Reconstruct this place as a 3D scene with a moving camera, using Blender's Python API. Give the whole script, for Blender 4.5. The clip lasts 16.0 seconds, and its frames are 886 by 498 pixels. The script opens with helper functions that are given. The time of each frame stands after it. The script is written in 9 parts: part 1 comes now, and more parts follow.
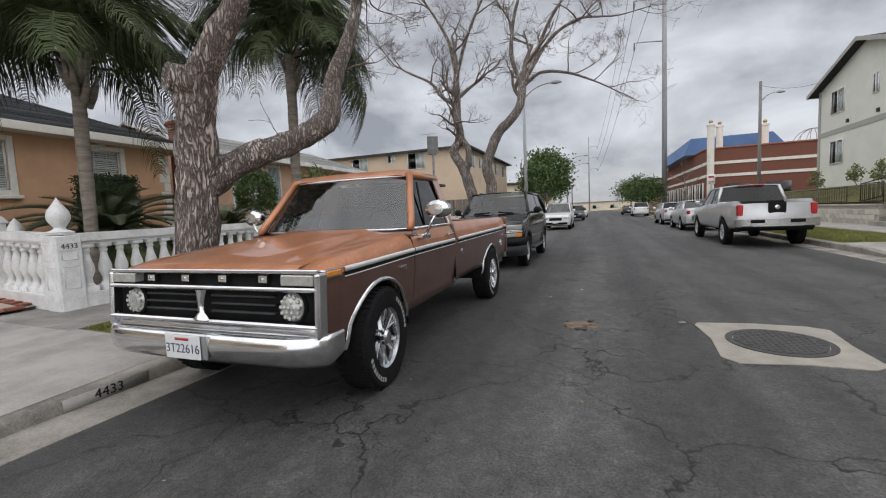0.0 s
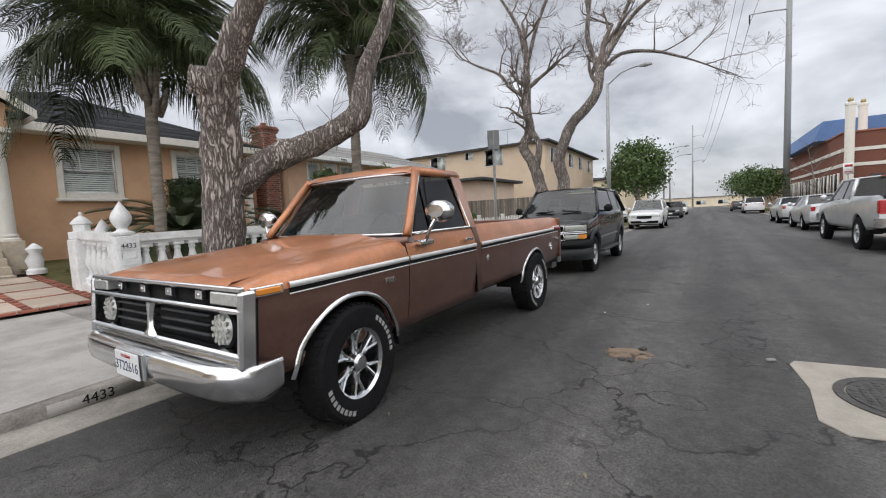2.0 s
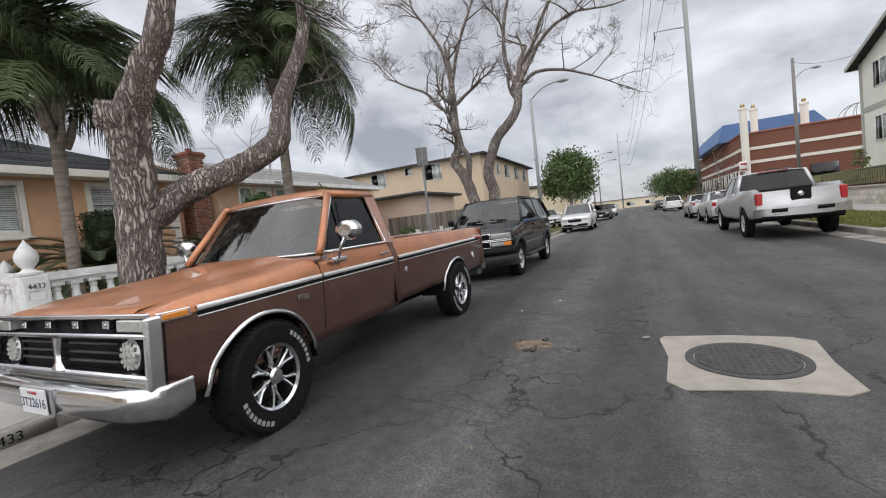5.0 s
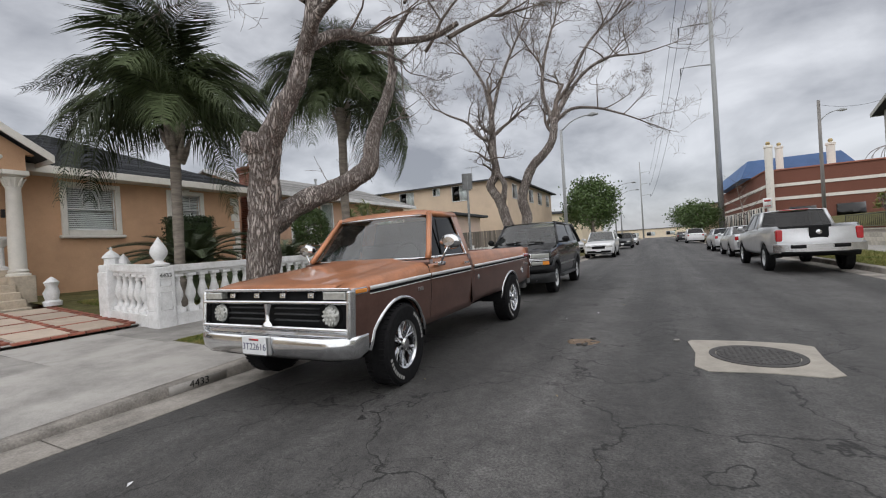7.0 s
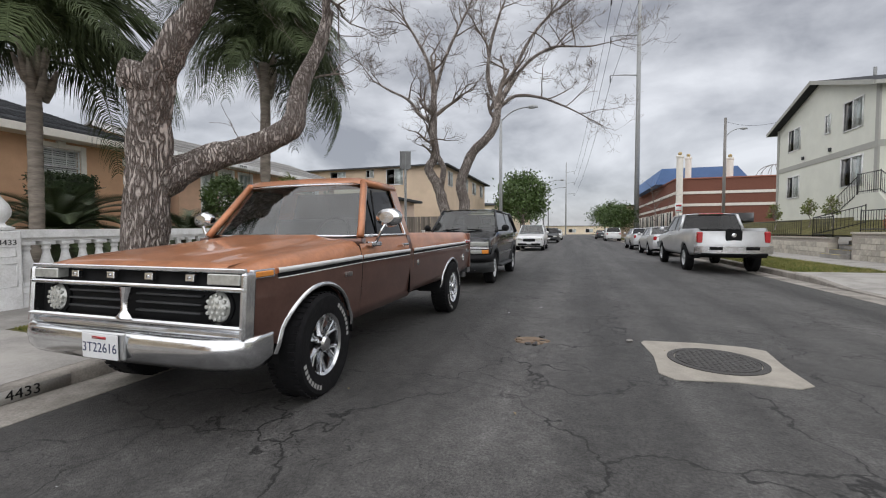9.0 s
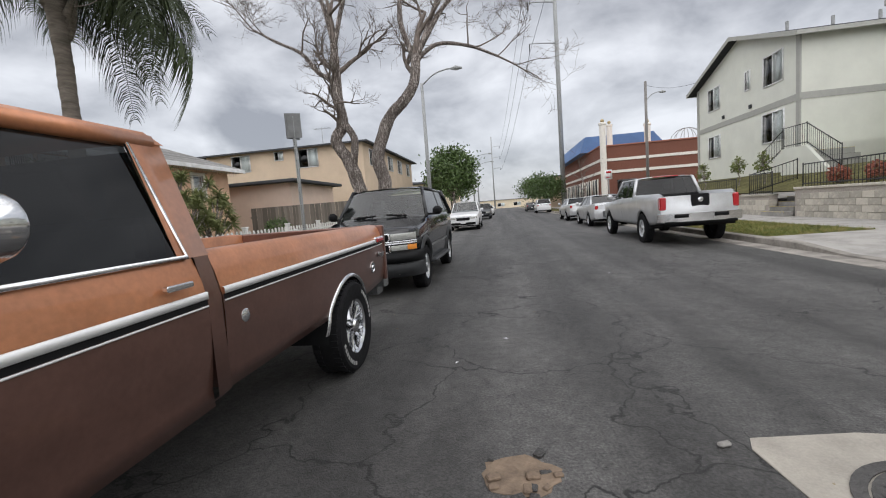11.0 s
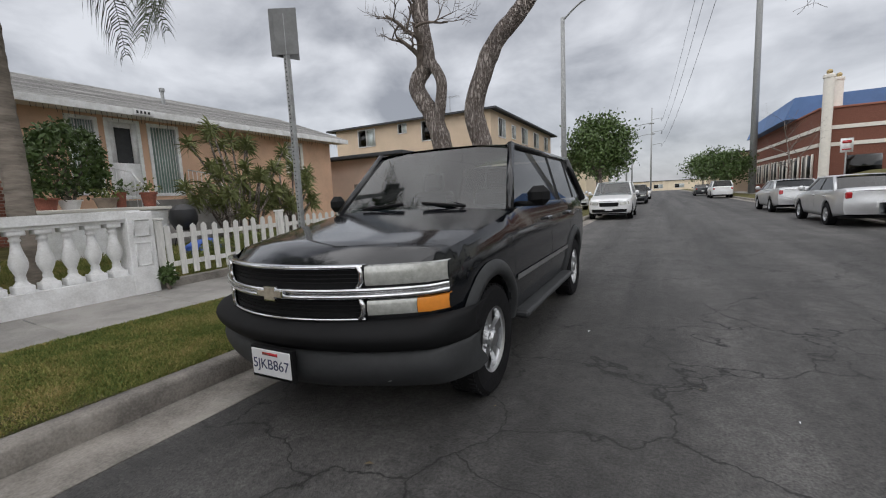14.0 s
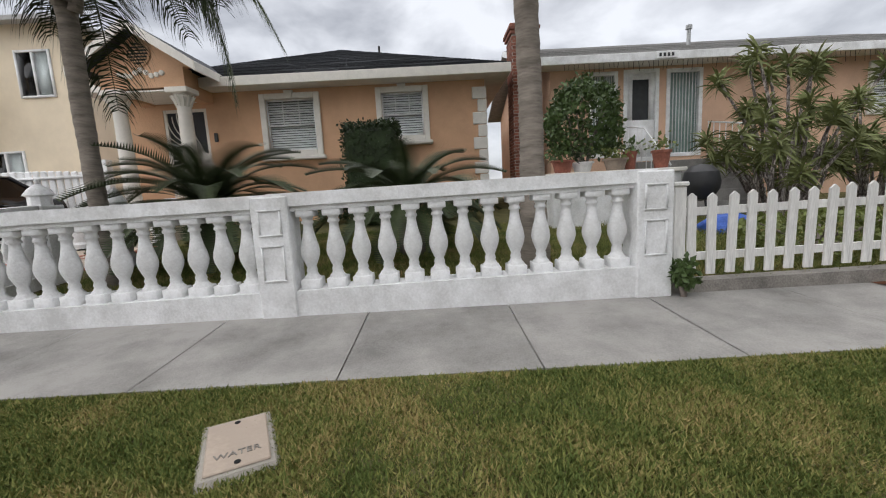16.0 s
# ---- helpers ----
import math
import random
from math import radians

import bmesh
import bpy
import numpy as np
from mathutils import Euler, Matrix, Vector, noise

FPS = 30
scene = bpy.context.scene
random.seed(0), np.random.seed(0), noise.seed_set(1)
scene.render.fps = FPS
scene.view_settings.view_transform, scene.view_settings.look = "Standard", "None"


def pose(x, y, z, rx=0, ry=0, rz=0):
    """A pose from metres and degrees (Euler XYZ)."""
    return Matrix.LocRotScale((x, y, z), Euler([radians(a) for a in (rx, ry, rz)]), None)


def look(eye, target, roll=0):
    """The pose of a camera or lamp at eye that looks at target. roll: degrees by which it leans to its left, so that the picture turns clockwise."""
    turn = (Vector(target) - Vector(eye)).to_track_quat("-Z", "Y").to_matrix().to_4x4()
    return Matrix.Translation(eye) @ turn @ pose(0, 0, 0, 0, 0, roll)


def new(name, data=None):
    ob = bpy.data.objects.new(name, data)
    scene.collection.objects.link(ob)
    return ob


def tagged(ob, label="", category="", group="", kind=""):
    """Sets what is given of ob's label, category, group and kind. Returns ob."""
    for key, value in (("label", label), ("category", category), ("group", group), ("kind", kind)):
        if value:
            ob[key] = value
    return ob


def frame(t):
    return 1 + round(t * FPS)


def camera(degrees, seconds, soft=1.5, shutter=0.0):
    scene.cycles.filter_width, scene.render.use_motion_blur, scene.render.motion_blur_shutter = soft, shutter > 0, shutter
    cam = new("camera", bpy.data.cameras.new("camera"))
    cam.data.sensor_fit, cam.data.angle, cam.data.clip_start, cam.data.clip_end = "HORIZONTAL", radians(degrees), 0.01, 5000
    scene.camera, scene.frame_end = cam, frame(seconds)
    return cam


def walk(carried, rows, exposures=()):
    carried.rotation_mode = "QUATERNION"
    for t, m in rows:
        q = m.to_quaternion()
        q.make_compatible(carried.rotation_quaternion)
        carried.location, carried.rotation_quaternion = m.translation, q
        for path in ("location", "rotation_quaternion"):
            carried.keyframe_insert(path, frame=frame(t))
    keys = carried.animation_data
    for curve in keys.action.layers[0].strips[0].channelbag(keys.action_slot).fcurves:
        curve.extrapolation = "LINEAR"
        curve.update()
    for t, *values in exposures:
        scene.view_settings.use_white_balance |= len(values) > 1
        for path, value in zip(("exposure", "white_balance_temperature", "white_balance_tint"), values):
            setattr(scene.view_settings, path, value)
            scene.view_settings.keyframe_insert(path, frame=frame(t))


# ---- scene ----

# ---- camera ----
cam = camera(94.0, 16.0, soft=1.1)
PATH = [
    (0, (1.549, -2.733, 1.302), (0.836, -0.872, 1.136), -2.6),
    (0.5, (1.624, -2.413, 1.331), (1.121, -0.486, 1.148), -0.7),
    (1, (1.810, -2.177, 1.323), (0.668, -0.542, 1.173), -3.5),
    (1.5, (1.913, -2.068, 1.330), (0.655, -0.519, 1.192), -4.7),
    (2, (1.918, -1.904, 1.314), (0.842, -0.226, 1.155), -2.8),
    (2.5, (1.841, -1.624, 1.335), (1.002, 0.183, 1.155), -1.1),
    (3, (1.971, -1.282, 1.302), (0.918, 0.408, 1.125), -5.5),
    (3.5, (2.133, -1.149, 1.348), (0.857, 0.387, 1.237), -10.3),
    (4, (2.299, -1.306, 1.329), (1.188, 0.352, 1.195), -9.9),
    (6.5, (2.400, -3.124, 1.288), (1.618, -1.284, 1.237), -5.2),
    (7, (2.217, -3.342, 1.292), (1.295, -1.567, 1.284), -3.5),
    (7.5, (1.991, -3.534, 1.304), (0.922, -1.843, 1.311), -1.2),
    (8, (1.948, -3.456, 1.292), (1.154, -1.620, 1.294), 1.1),
    (8.5, (1.915, -3.138, 1.256), (1.239, -1.257, 1.215), 1.0),
    (9, (1.795, -2.645, 1.220), (1.181, -0.744, 1.138), -0.2),
    (9.5, (1.590, -2.008, 1.265), (1.054, -0.084, 1.155), -1.7),
    (10, (1.464, -1.339, 1.291), (1.018, 0.605, 1.137), -2.8),
    (12.5, (1.274, 2.327, 1.333), (1.048, 4.304, 1.134), -5.5),
    (13, (1.268, 3.111, 1.331), (1.012, 5.085, 1.139), -5.2),
    (13.5, (1.134, 3.861, 1.330), (0.650, 5.789, 1.112), -4.4),
    (14, (0.937, 4.546, 1.342), (0.007, 6.299, 1.094), -2.7),
    (14.5, (0.333, 4.923, 1.347), (-1.116, 6.277, 1.094), -1.6),
    (15, (-0.360, 5.257, 1.323), (-2.113, 6.191, 1.089), -2.1),
    (15.5, (-1.065, 5.447, 1.300), (-2.970, 6.005, 1.054), -3.0),
    (16, (-1.694, 5.673, 1.291), (-3.673, 5.695, 1.002), -3.1),
]
walk(cam, [(t, look(eye, target, roll)) for t, eye, target, roll in PATH],
     exposures=[(0, 0.15), (1.5, 0.38), (3.5, 0.46), (4.2, 0.44), (7, 0.18), (8, 0.08), (9, 0.26), (10, 0.40), (12.5, 0.3), (13.5, 0.16), (14, 0.18), (14.5, 0.36), (15.5, 0.46), (16, 0.5)])

# ---- sky and sun ----
world = bpy.data.worlds.new("overcast_sky")
scene.world = world
world.use_nodes = True
wn = world.node_tree.nodes
wl = world.node_tree.links
wn.clear()
w_out = wn.new("ShaderNodeOutputWorld")
w_bg = wn.new("ShaderNodeBackground")
w_sky = wn.new("ShaderNodeTexSky")
w_sky.sky_type = "NISHITA"
w_sky.sun_disc = False
w_sky.sun_elevation = radians(58)
w_sky.sun_rotation = radians(150)
w_co = wn.new("ShaderNodeTexCoord")
w_map = wn.new("ShaderNodeMapping")
w_map.inputs["Scale"].default_value = (1.0, 1.0, 1.9)
w_n1 = wn.new("ShaderNodeTexNoise")
w_n1.inputs["Scale"].default_value = 4.2
w_n1.inputs["Detail"].default_value = 7
w_n1.inputs["Roughness"].default_value = 0.52
w_n1.inputs["Distortion"].default_value = 0.25
w_ramp = wn.new("ShaderNodeValToRGB")
w_ramp.color_ramp.elements[0].position = 0.31
w_ramp.color_ramp.elements[0].color = (0.295, 0.304, 0.335, 1)
w_ramp.color_ramp.elements[1].position = 0.64
w_ramp.color_ramp.elements[1].color = (0.71, 0.725, 0.765, 1)
w_scale = wn.new("ShaderNodeVectorMath")
w_scale.operation = "SCALE"
w_scale.inputs["Scale"].default_value = 0.10
w_mix = wn.new("ShaderNodeMix")
w_mix.data_type = "RGBA"
w_mix.inputs["Factor"].default_value = 0.88
wl.new(w_co.outputs["Generated"], w_map.inputs["Vector"])
wl.new(w_map.outputs["Vector"], w_n1.inputs["Vector"])
wl.new(w_n1.outputs["Fac"], w_ramp.inputs["Fac"])
wl.new(w_sky.outputs["Color"], w_scale.inputs[0])
wl.new(w_scale.outputs["Vector"], w_mix.inputs[6])
wl.new(w_ramp.outputs["Color"], w_mix.inputs[7])
wl.new(w_mix.outputs[2], w_bg.inputs["Color"])
w_bg.inputs["Strength"].default_value = 1.0
wl.new(w_bg.outputs["Background"], w_out.inputs["Surface"])
sun_data = bpy.data.lights.new("sun", "SUN")
sun_data.energy = 2.3
sun_data.angle = radians(140)
sun_data.color = (1.0, 0.975, 0.96)
sun = new("sun", sun_data)
sun.matrix_world = look((0, 0, 30), (-1.5, 10, 13.5))


# ---- materials ----
def mat(name, color, rough=0.6, metal=0.0, var=0.15, scale=6.0, bump=0.0, bump_scale=40.0, coat=0.0, spec=0.5, dark=None, stretch=None, rnd=0.0):
    """A surface with two scales of colour variation, and fine relief."""
    m = bpy.data.materials.new(name)
    m.use_nodes = True
    nt = m.node_tree
    b = nt.nodes["Principled BSDF"]
    b.inputs["Roughness"].default_value = rough
    b.inputs["Metallic"].default_value = metal
    b.inputs["Specular IOR Level"].default_value = spec
    b.inputs["Coat Weight"].default_value = coat
    b.inputs["Coat Roughness"].default_value = 0.04
    co = nt.nodes.new("ShaderNodeTexCoord")
    mp = nt.nodes.new("ShaderNodeMapping")
    if stretch:
        mp.inputs["Scale"].default_value = stretch
    nt.links.new(co.outputs["Object"], mp.inputs["Vector"])
    n1 = nt.nodes.new("ShaderNodeTexNoise")
    n1.inputs["Scale"].default_value = scale
    n1.inputs["Detail"].default_value = 6
    n1.inputs["Roughness"].default_value = 0.65
    nt.links.new(mp.outputs["Vector"], n1.inputs["Vector"])
    n2 = nt.nodes.new("ShaderNodeTexNoise")
    n2.inputs["Scale"].default_value = bump_scale
    n2.inputs["Detail"].default_value = 4
    nt.links.new(mp.outputs["Vector"], n2.inputs["Vector"])
    ramp = nt.nodes.new("ShaderNodeValToRGB")
    lo = dark or tuple(c * (1 - var) for c in color)
    hi = tuple(min(1, c * (1 + var * 0.8)) for c in color)
    ramp.color_ramp.elements[0].position = 0.32
    ramp.color_ramp.elements[1].position = 0.68
    ramp.color_ramp.elements[0].color = (*lo, 1)
    ramp.color_ramp.elements[1].color = (*hi, 1)
    add = nt.nodes.new("ShaderNodeMath")
    add.operation = "MULTIPLY_ADD"
    nt.links.new(n2.outputs["Fac"], add.inputs[0])
    add.inputs[1].default_value = 0.35
    sub = nt.nodes.new("ShaderNodeMath")
    sub.operation = "MULTIPLY_ADD"
    sub.inputs[1].default_value = 1.0
    sub.inputs[2].default_value = -0.175
    nt.links.new(n1.outputs["Fac"], sub.inputs[0])
    nt.links.new(sub.outputs[0], add.inputs[2])
    last = add.outputs[0]
    if rnd:
        oi = nt.nodes.new("ShaderNodeObjectInfo")
        ra = nt.nodes.new("ShaderNodeMath")
        ra.operation = "MULTIPLY_ADD"
        nt.links.new(oi.outputs["Random"], ra.inputs[0])
        ra.inputs[1].default_value = rnd
        rb = nt.nodes.new("ShaderNodeMath")
        rb.operation = "ADD"
        rb.inputs[1].default_value = -rnd / 2
        nt.links.new(last, rb.inputs[0])
        nt.links.new(rb.outputs[0], ra.inputs[2])
        last = ra.outputs[0]
    nt.links.new(last, ramp.inputs["Fac"])
    nt.links.new(ramp.outputs["Color"], b.inputs["Base Color"])
    if bump:
        bp = nt.nodes.new("ShaderNodeBump")
        bp.inputs["Strength"].default_value = bump
        bp.inputs["Distance"].default_value = 0.02
        nt.links.new(n2.outputs["Fac"], bp.inputs["Height"])
        nt.links.new(bp.outputs["Normal"], b.inputs["Normal"])
    return m


def glass_mat(name, tint, rough=0.02, f0=0.05):
    """Tinted window glass: clear through its tint, with a mirror's gloss by Fresnel."""
    m = bpy.data.materials.new(name)
    m.use_nodes = True
    nt = m.node_tree
    nt.nodes.remove(nt.nodes["Principled BSDF"])
    out = nt.nodes["Material Output"]
    tr = nt.nodes.new("ShaderNodeBsdfTransparent")
    tr.inputs["Color"].default_value = (*tint, 1)
    gl = nt.nodes.new("ShaderNodeBsdfGlossy")
    gl.inputs["Roughness"].default_value = rough
    lw = nt.nodes.new("ShaderNodeLayerWeight")
    lw.inputs["Blend"].default_value = 0.5
    pw = nt.nodes.new("ShaderNodeMath")
    pw.operation = "POWER"
    pw.inputs[1].default_value = 4.5
    nt.links.new(lw.outputs["Facing"], pw.inputs[0])
    fr = nt.nodes.new("ShaderNodeMath")
    fr.operation = "MULTIPLY_ADD"
    fr.inputs[1].default_value = 1 - f0
    fr.inputs[2].default_value = f0
    nt.links.new(pw.outputs[0], fr.inputs[0])
    mx = nt.nodes.new("ShaderNodeMixShader")
    nt.links.new(fr.outputs[0], mx.inputs[0])
    nt.links.new(tr.outputs[0], mx.inputs[1])
    nt.links.new(gl.outputs[0], mx.inputs[2])
    nt.links.new(mx.outputs[0], out.inputs["Surface"])
    return m


def asphalt_mat():
    m = mat("asphalt", (0.047, 0.0455, 0.044), 0.66, var=0.35, scale=1.3, bump=0.55, bump_scale=130, spec=0.5, stretch=(1, 0.6, 1))
    nt = m.node_tree
    b = nt.nodes["Principled BSDF"]
    base = b.inputs["Base Color"].links[0].from_socket
    co = nt.nodes.new("ShaderNodeTexCoord")
    wob = nt.nodes.new("ShaderNodeTexNoise")
    wob.inputs["Scale"].default_value = 2.2
    wob.inputs["Detail"].default_value = 6
    nt.links.new(co.outputs["Object"], wob.inputs["Vector"])
    mixv = nt.nodes.new("ShaderNodeVectorMath")
    mixv.operation = "MULTIPLY_ADD"
    mixv.inputs[1].default_value = (0.75, 0.75, 0.75)
    nt.links.new(wob.outputs["Color"], mixv.inputs[0])
    nt.links.new(co.outputs["Object"], mixv.inputs[2])
    vor = nt.nodes.new("ShaderNodeTexVoronoi")
    vor.feature = "DISTANCE_TO_EDGE"
    vor.inputs["Scale"].default_value = 0.75
    nt.links.new(mixv.outputs[0], vor.inputs["Vector"])
    vor2 = nt.nodes.new("ShaderNodeTexVoronoi")
    vor2.feature = "DISTANCE_TO_EDGE"
    vor2.inputs["Scale"].default_value = 2.3
    nt.links.new(mixv.outputs[0], vor2.inputs["Vector"])
    big = nt.nodes.new("ShaderNodeTexNoise")
    big.inputs["Scale"].default_value = 0.35
    big.inputs["Detail"].default_value = 3
    nt.links.new(co.outputs["Object"], big.inputs["Vector"])

    def line(v, width, mask_lo, mask_hi):
        r = nt.nodes.new("ShaderNodeMapRange")
        r.inputs["From Min"].default_value = width * 0.3
        r.inputs["From Max"].default_value = width
        r.inputs["To Min"].default_value = 1
        r.inputs["To Max"].default_value = 0
        nt.links.new(v, r.inputs["Value"])
        k = nt.nodes.new("ShaderNodeMapRange")
        k.inputs["From Min"].default_value = mask_lo
        k.inputs["From Max"].default_value = mask_hi
        nt.links.new(big.outputs["Fac"], k.inputs["Value"])
        mu = nt.nodes.new("ShaderNodeMath")
        mu.operation = "MULTIPLY"
        nt.links.new(r.outputs[0], mu.inputs[0])
        nt.links.new(k.outputs[0], mu.inputs[1])
        return mu.outputs[0]

    l1 = line(vor.outputs["Distance"], 0.0095, 0.32, 0.42)
    l2 = line(vor2.outputs["Distance"], 0.007, 0.50, 0.60)
    mx = nt.nodes.new("ShaderNodeMath")
    mx.operation = "MAXIMUM"
    nt.links.new(l1, mx.inputs[0])
    nt.links.new(l2, mx.inputs[1])
    # worn wheel lanes and fine pale grit
    sx = nt.nodes.new("ShaderNodeMapping")
    sx.inputs["Scale"].default_value = (1.1, 0.035, 1)
    nt.links.new(co.outputs["Object"], sx.inputs["Vector"])
    lane = nt.nodes.new("ShaderNodeTexNoise")
    lane.inputs["Scale"].default_value = 1.0
    lane.inputs["Detail"].default_value = 4
    nt.links.new(sx.outputs[0], lane.inputs["Vector"])
    lr = nt.nodes.new("ShaderNodeMapRange")
    lr.inputs["From Min"].default_value = 0.35
    lr.inputs["From Max"].default_value = 0.65
    lr.inputs["To Min"].default_value = 0.55
    lr.inputs["To Max"].default_value = 1.5
    nt.links.new(lane.outputs["Fac"], lr.inputs["Value"])
    grit = nt.nodes.new("ShaderNodeTexNoise")
    grit.inputs["Scale"].default_value = 60
    grit.inputs["Detail"].default_value = 8
    grit.inputs["Roughness"].default_value = 0.75
    nt.links.new(co.outputs["Object"], grit.inputs["Vector"])
    gr = nt.nodes.new("ShaderNodeMapRange")
    gr.inputs["From Min"].default_value = 0.3
    gr.inputs["From Max"].default_value = 0.72
    gr.inputs["To Min"].default_value = 0.22
    gr.inputs["To Max"].default_value = 2.5
    nt.links.new(grit.outputs["Fac"], gr.inputs["Value"])
    mott = nt.nodes.new("ShaderNodeTexNoise")
    mott.inputs["Scale"].default_value = 11
    mott.inputs["Detail"].default_value = 5
    mott.inputs["Roughness"].default_value = 0.65
    nt.links.new(co.outputs["Object"], mott.inputs["Vector"])
    mo = nt.nodes.new("ShaderNodeMapRange")
    mo.inputs["From Min"].default_value = 0.32
    mo.inputs["From Max"].default_value = 0.68
    mo.inputs["To Min"].default_value = 0.74
    mo.inputs["To Max"].default_value = 1.28
    nt.links.new(mott.outputs["Fac"], mo.inputs["Value"])
    mg = nt.nodes.new("ShaderNodeMath")
    mg.operation = "MULTIPLY"
    nt.links.new(mo.outputs[0], mg.inputs[0])
    nt.links.new(gr.outputs[0], mg.inputs[1])
    mu = nt.nodes.new("ShaderNodeMath")
    mu.operation = "MULTIPLY"
    nt.links.new(lr.outputs[0], mu.inputs[0])
    nt.links.new(mg.outputs[0], mu.inputs[1])
    sc = nt.nodes.new("ShaderNodeVectorMath")
    sc.operation = "SCALE"
    nt.links.new(base, sc.inputs[0])
    nt.links.new(mu.outputs[0], sc.inputs["Scale"])
    cm = nt.nodes.new("ShaderNodeMix")
    cm.data_type = "RGBA"
    nt.links.new(mx.outputs[0], cm.inputs["Factor"])
    nt.links.new(sc.outputs[0], cm.inputs[6])
    cm.inputs[7].default_value = (0.010, 0.0095, 0.0095, 1)
    nt.links.new(cm.outputs[2], b.inputs["Base Color"])
    return m


def paint_mat(name, color, metal=0.35, rough=0.35, dirt=0.1):
    return mat(name, color, rough, metal, var=dirt, scale=3.0, bump=0.0, coat=0.6, spec=0.5)


def bark_mat():
    """Grey bark in long furrows."""
    m = mat("grey_brown_bark", (0.50, 0.445, 0.41), 0.95, var=0.4, scale=3, spec=0.12)
    nt = m.node_tree
    b = nt.nodes["Principled BSDF"]
    base = b.inputs["Base Color"].links[0].from_socket
    co = nt.nodes.new("ShaderNodeTexCoord")
    mp = nt.nodes.new("ShaderNodeMapping")
    mp.inputs["Scale"].default_value = (1, 1, 0.2)
    nt.links.new(co.outputs["Object"], mp.inputs["Vector"])
    wob = nt.nodes.new("ShaderNodeTexNoise")
    wob.inputs["Scale"].default_value = 7
    wob.inputs["Detail"].default_value = 5
    nt.links.new(mp.outputs["Vector"], wob.inputs["Vector"])
    ad = nt.nodes.new("ShaderNodeVectorMath")
    ad.operation = "MULTIPLY_ADD"
    ad.inputs[1].default_value = (0.42, 0.42, 0.42)
    nt.links.new(wob.outputs["Color"], ad.inputs[0])
    nt.links.new(mp.outputs["Vector"], ad.inputs[2])
    vo = nt.nodes.new("ShaderNodeTexVoronoi")
    vo.feature = "DISTANCE_TO_EDGE"
    vo.inputs["Scale"].default_value = 17
    nt.links.new(ad.outputs[0], vo.inputs["Vector"])
    mr = nt.nodes.new("ShaderNodeMapRange")
    mr.inputs["From Min"].default_value = 0.0
    mr.inputs["From Max"].default_value = 0.26
    nt.links.new(vo.outputs["Distance"], mr.inputs["Value"])
    cm = nt.nodes.new("ShaderNodeMix")
    cm.data_type = "RGBA"
    nt.links.new(mr.outputs[0], cm.inputs["Factor"])
    cm.inputs[6].default_value = (0.15, 0.122, 0.108, 1)
    nt.links.new(base, cm.inputs[7])
    nt.links.new(cm.outputs[2], b.inputs["Base Color"])
    bp = nt.nodes.new("ShaderNodeBump")
    bp.inputs["Strength"].default_value = 1.0
    bp.inputs["Distance"].default_value = 0.035
    nt.links.new(mr.outputs[0], bp.inputs["Height"])
    nt.links.new(bp.outputs["Normal"], b.inputs["Normal"])
    return m


def blade_mat():
    """Grass whose single blades run from deep green to straw, in patches."""
    m = bpy.data.materials.new("grass_blade")
    m.use_nodes = True
    nt = m.node_tree
    b = nt.nodes["Principled BSDF"]
    b.inputs["Roughness"].default_value = 0.7
    b.inputs["Specular IOR Level"].default_value = 0.15
    geo = nt.nodes.new("ShaderNodeNewGeometry")
    co = nt.nodes.new("ShaderNodeTexCoord")
    n1 = nt.nodes.new("ShaderNodeTexNoise")
    n1.inputs["Scale"].default_value = 2.6
    n1.inputs["Detail"].default_value = 5
    nt.links.new(co.outputs["Object"], n1.inputs["Vector"])
    ma = nt.nodes.new("ShaderNodeMath")
    ma.operation = "MULTIPLY_ADD"
    ma.inputs[1].default_value = 0.85
    nt.links.new(geo.outputs["Random Per Island"], ma.inputs[0])
    sh = nt.nodes.new("ShaderNodeMath")
    sh.operation = "MULTIPLY_ADD"
    sh.inputs[1].default_value = 2.0
    sh.inputs[2].default_value = -1.02
    nt.links.new(n1.outputs["Fac"], sh.inputs[0])
    nt.links.new(sh.outputs[0], ma.inputs[2])
    r = nt.nodes.new("ShaderNodeValToRGB")
    r.color_ramp.elements[0].position = 0.05
    r.color_ramp.elements[0].color = (0.098, 0.133, 0.034, 1)
    r.color_ramp.elements[1].position = 0.95
    r.color_ramp.elements[1].color = (0.38, 0.295, 0.13, 1)
    e = r.color_ramp.elements.new(0.55)
    e.color = (0.225, 0.238, 0.07, 1)
    nt.links.new(ma.outputs[0], r.inputs["Fac"])
    nt.links.new(r.outputs["Color"], b.inputs["Base Color"])
    return m


M = {}
M["asphalt"] = asphalt_mat()
M["concrete"] = mat("concrete", (0.30, 0.288, 0.27), 0.9, var=0.34, scale=1.6, bump=0.25, bump_scale=90, spec=0.25, rnd=0.25)
M["curb"] = mat("curb_concrete", (0.27, 0.25, 0.225), 0.9, var=0.45, scale=2.2, bump=0.35, bump_scale=60, spec=0.25)
M["grass_soil"] = mat("lawn_soil", (0.12, 0.112, 0.05), 0.95, var=0.5, scale=2.0, bump=0.6, bump_scale=120, spec=0.1)
M["soil"] = mat("bark_mulch", (0.16, 0.075, 0.045), 0.95, var=0.4, scale=9, bump=0.8, bump_scale=80, spec=0.1)
M["blade"] = blade_mat()
M["tyre_ink"] = mat("faded_tyre_lettering", (0.34, 0.34, 0.33), 0.8, var=0.3, scale=30)
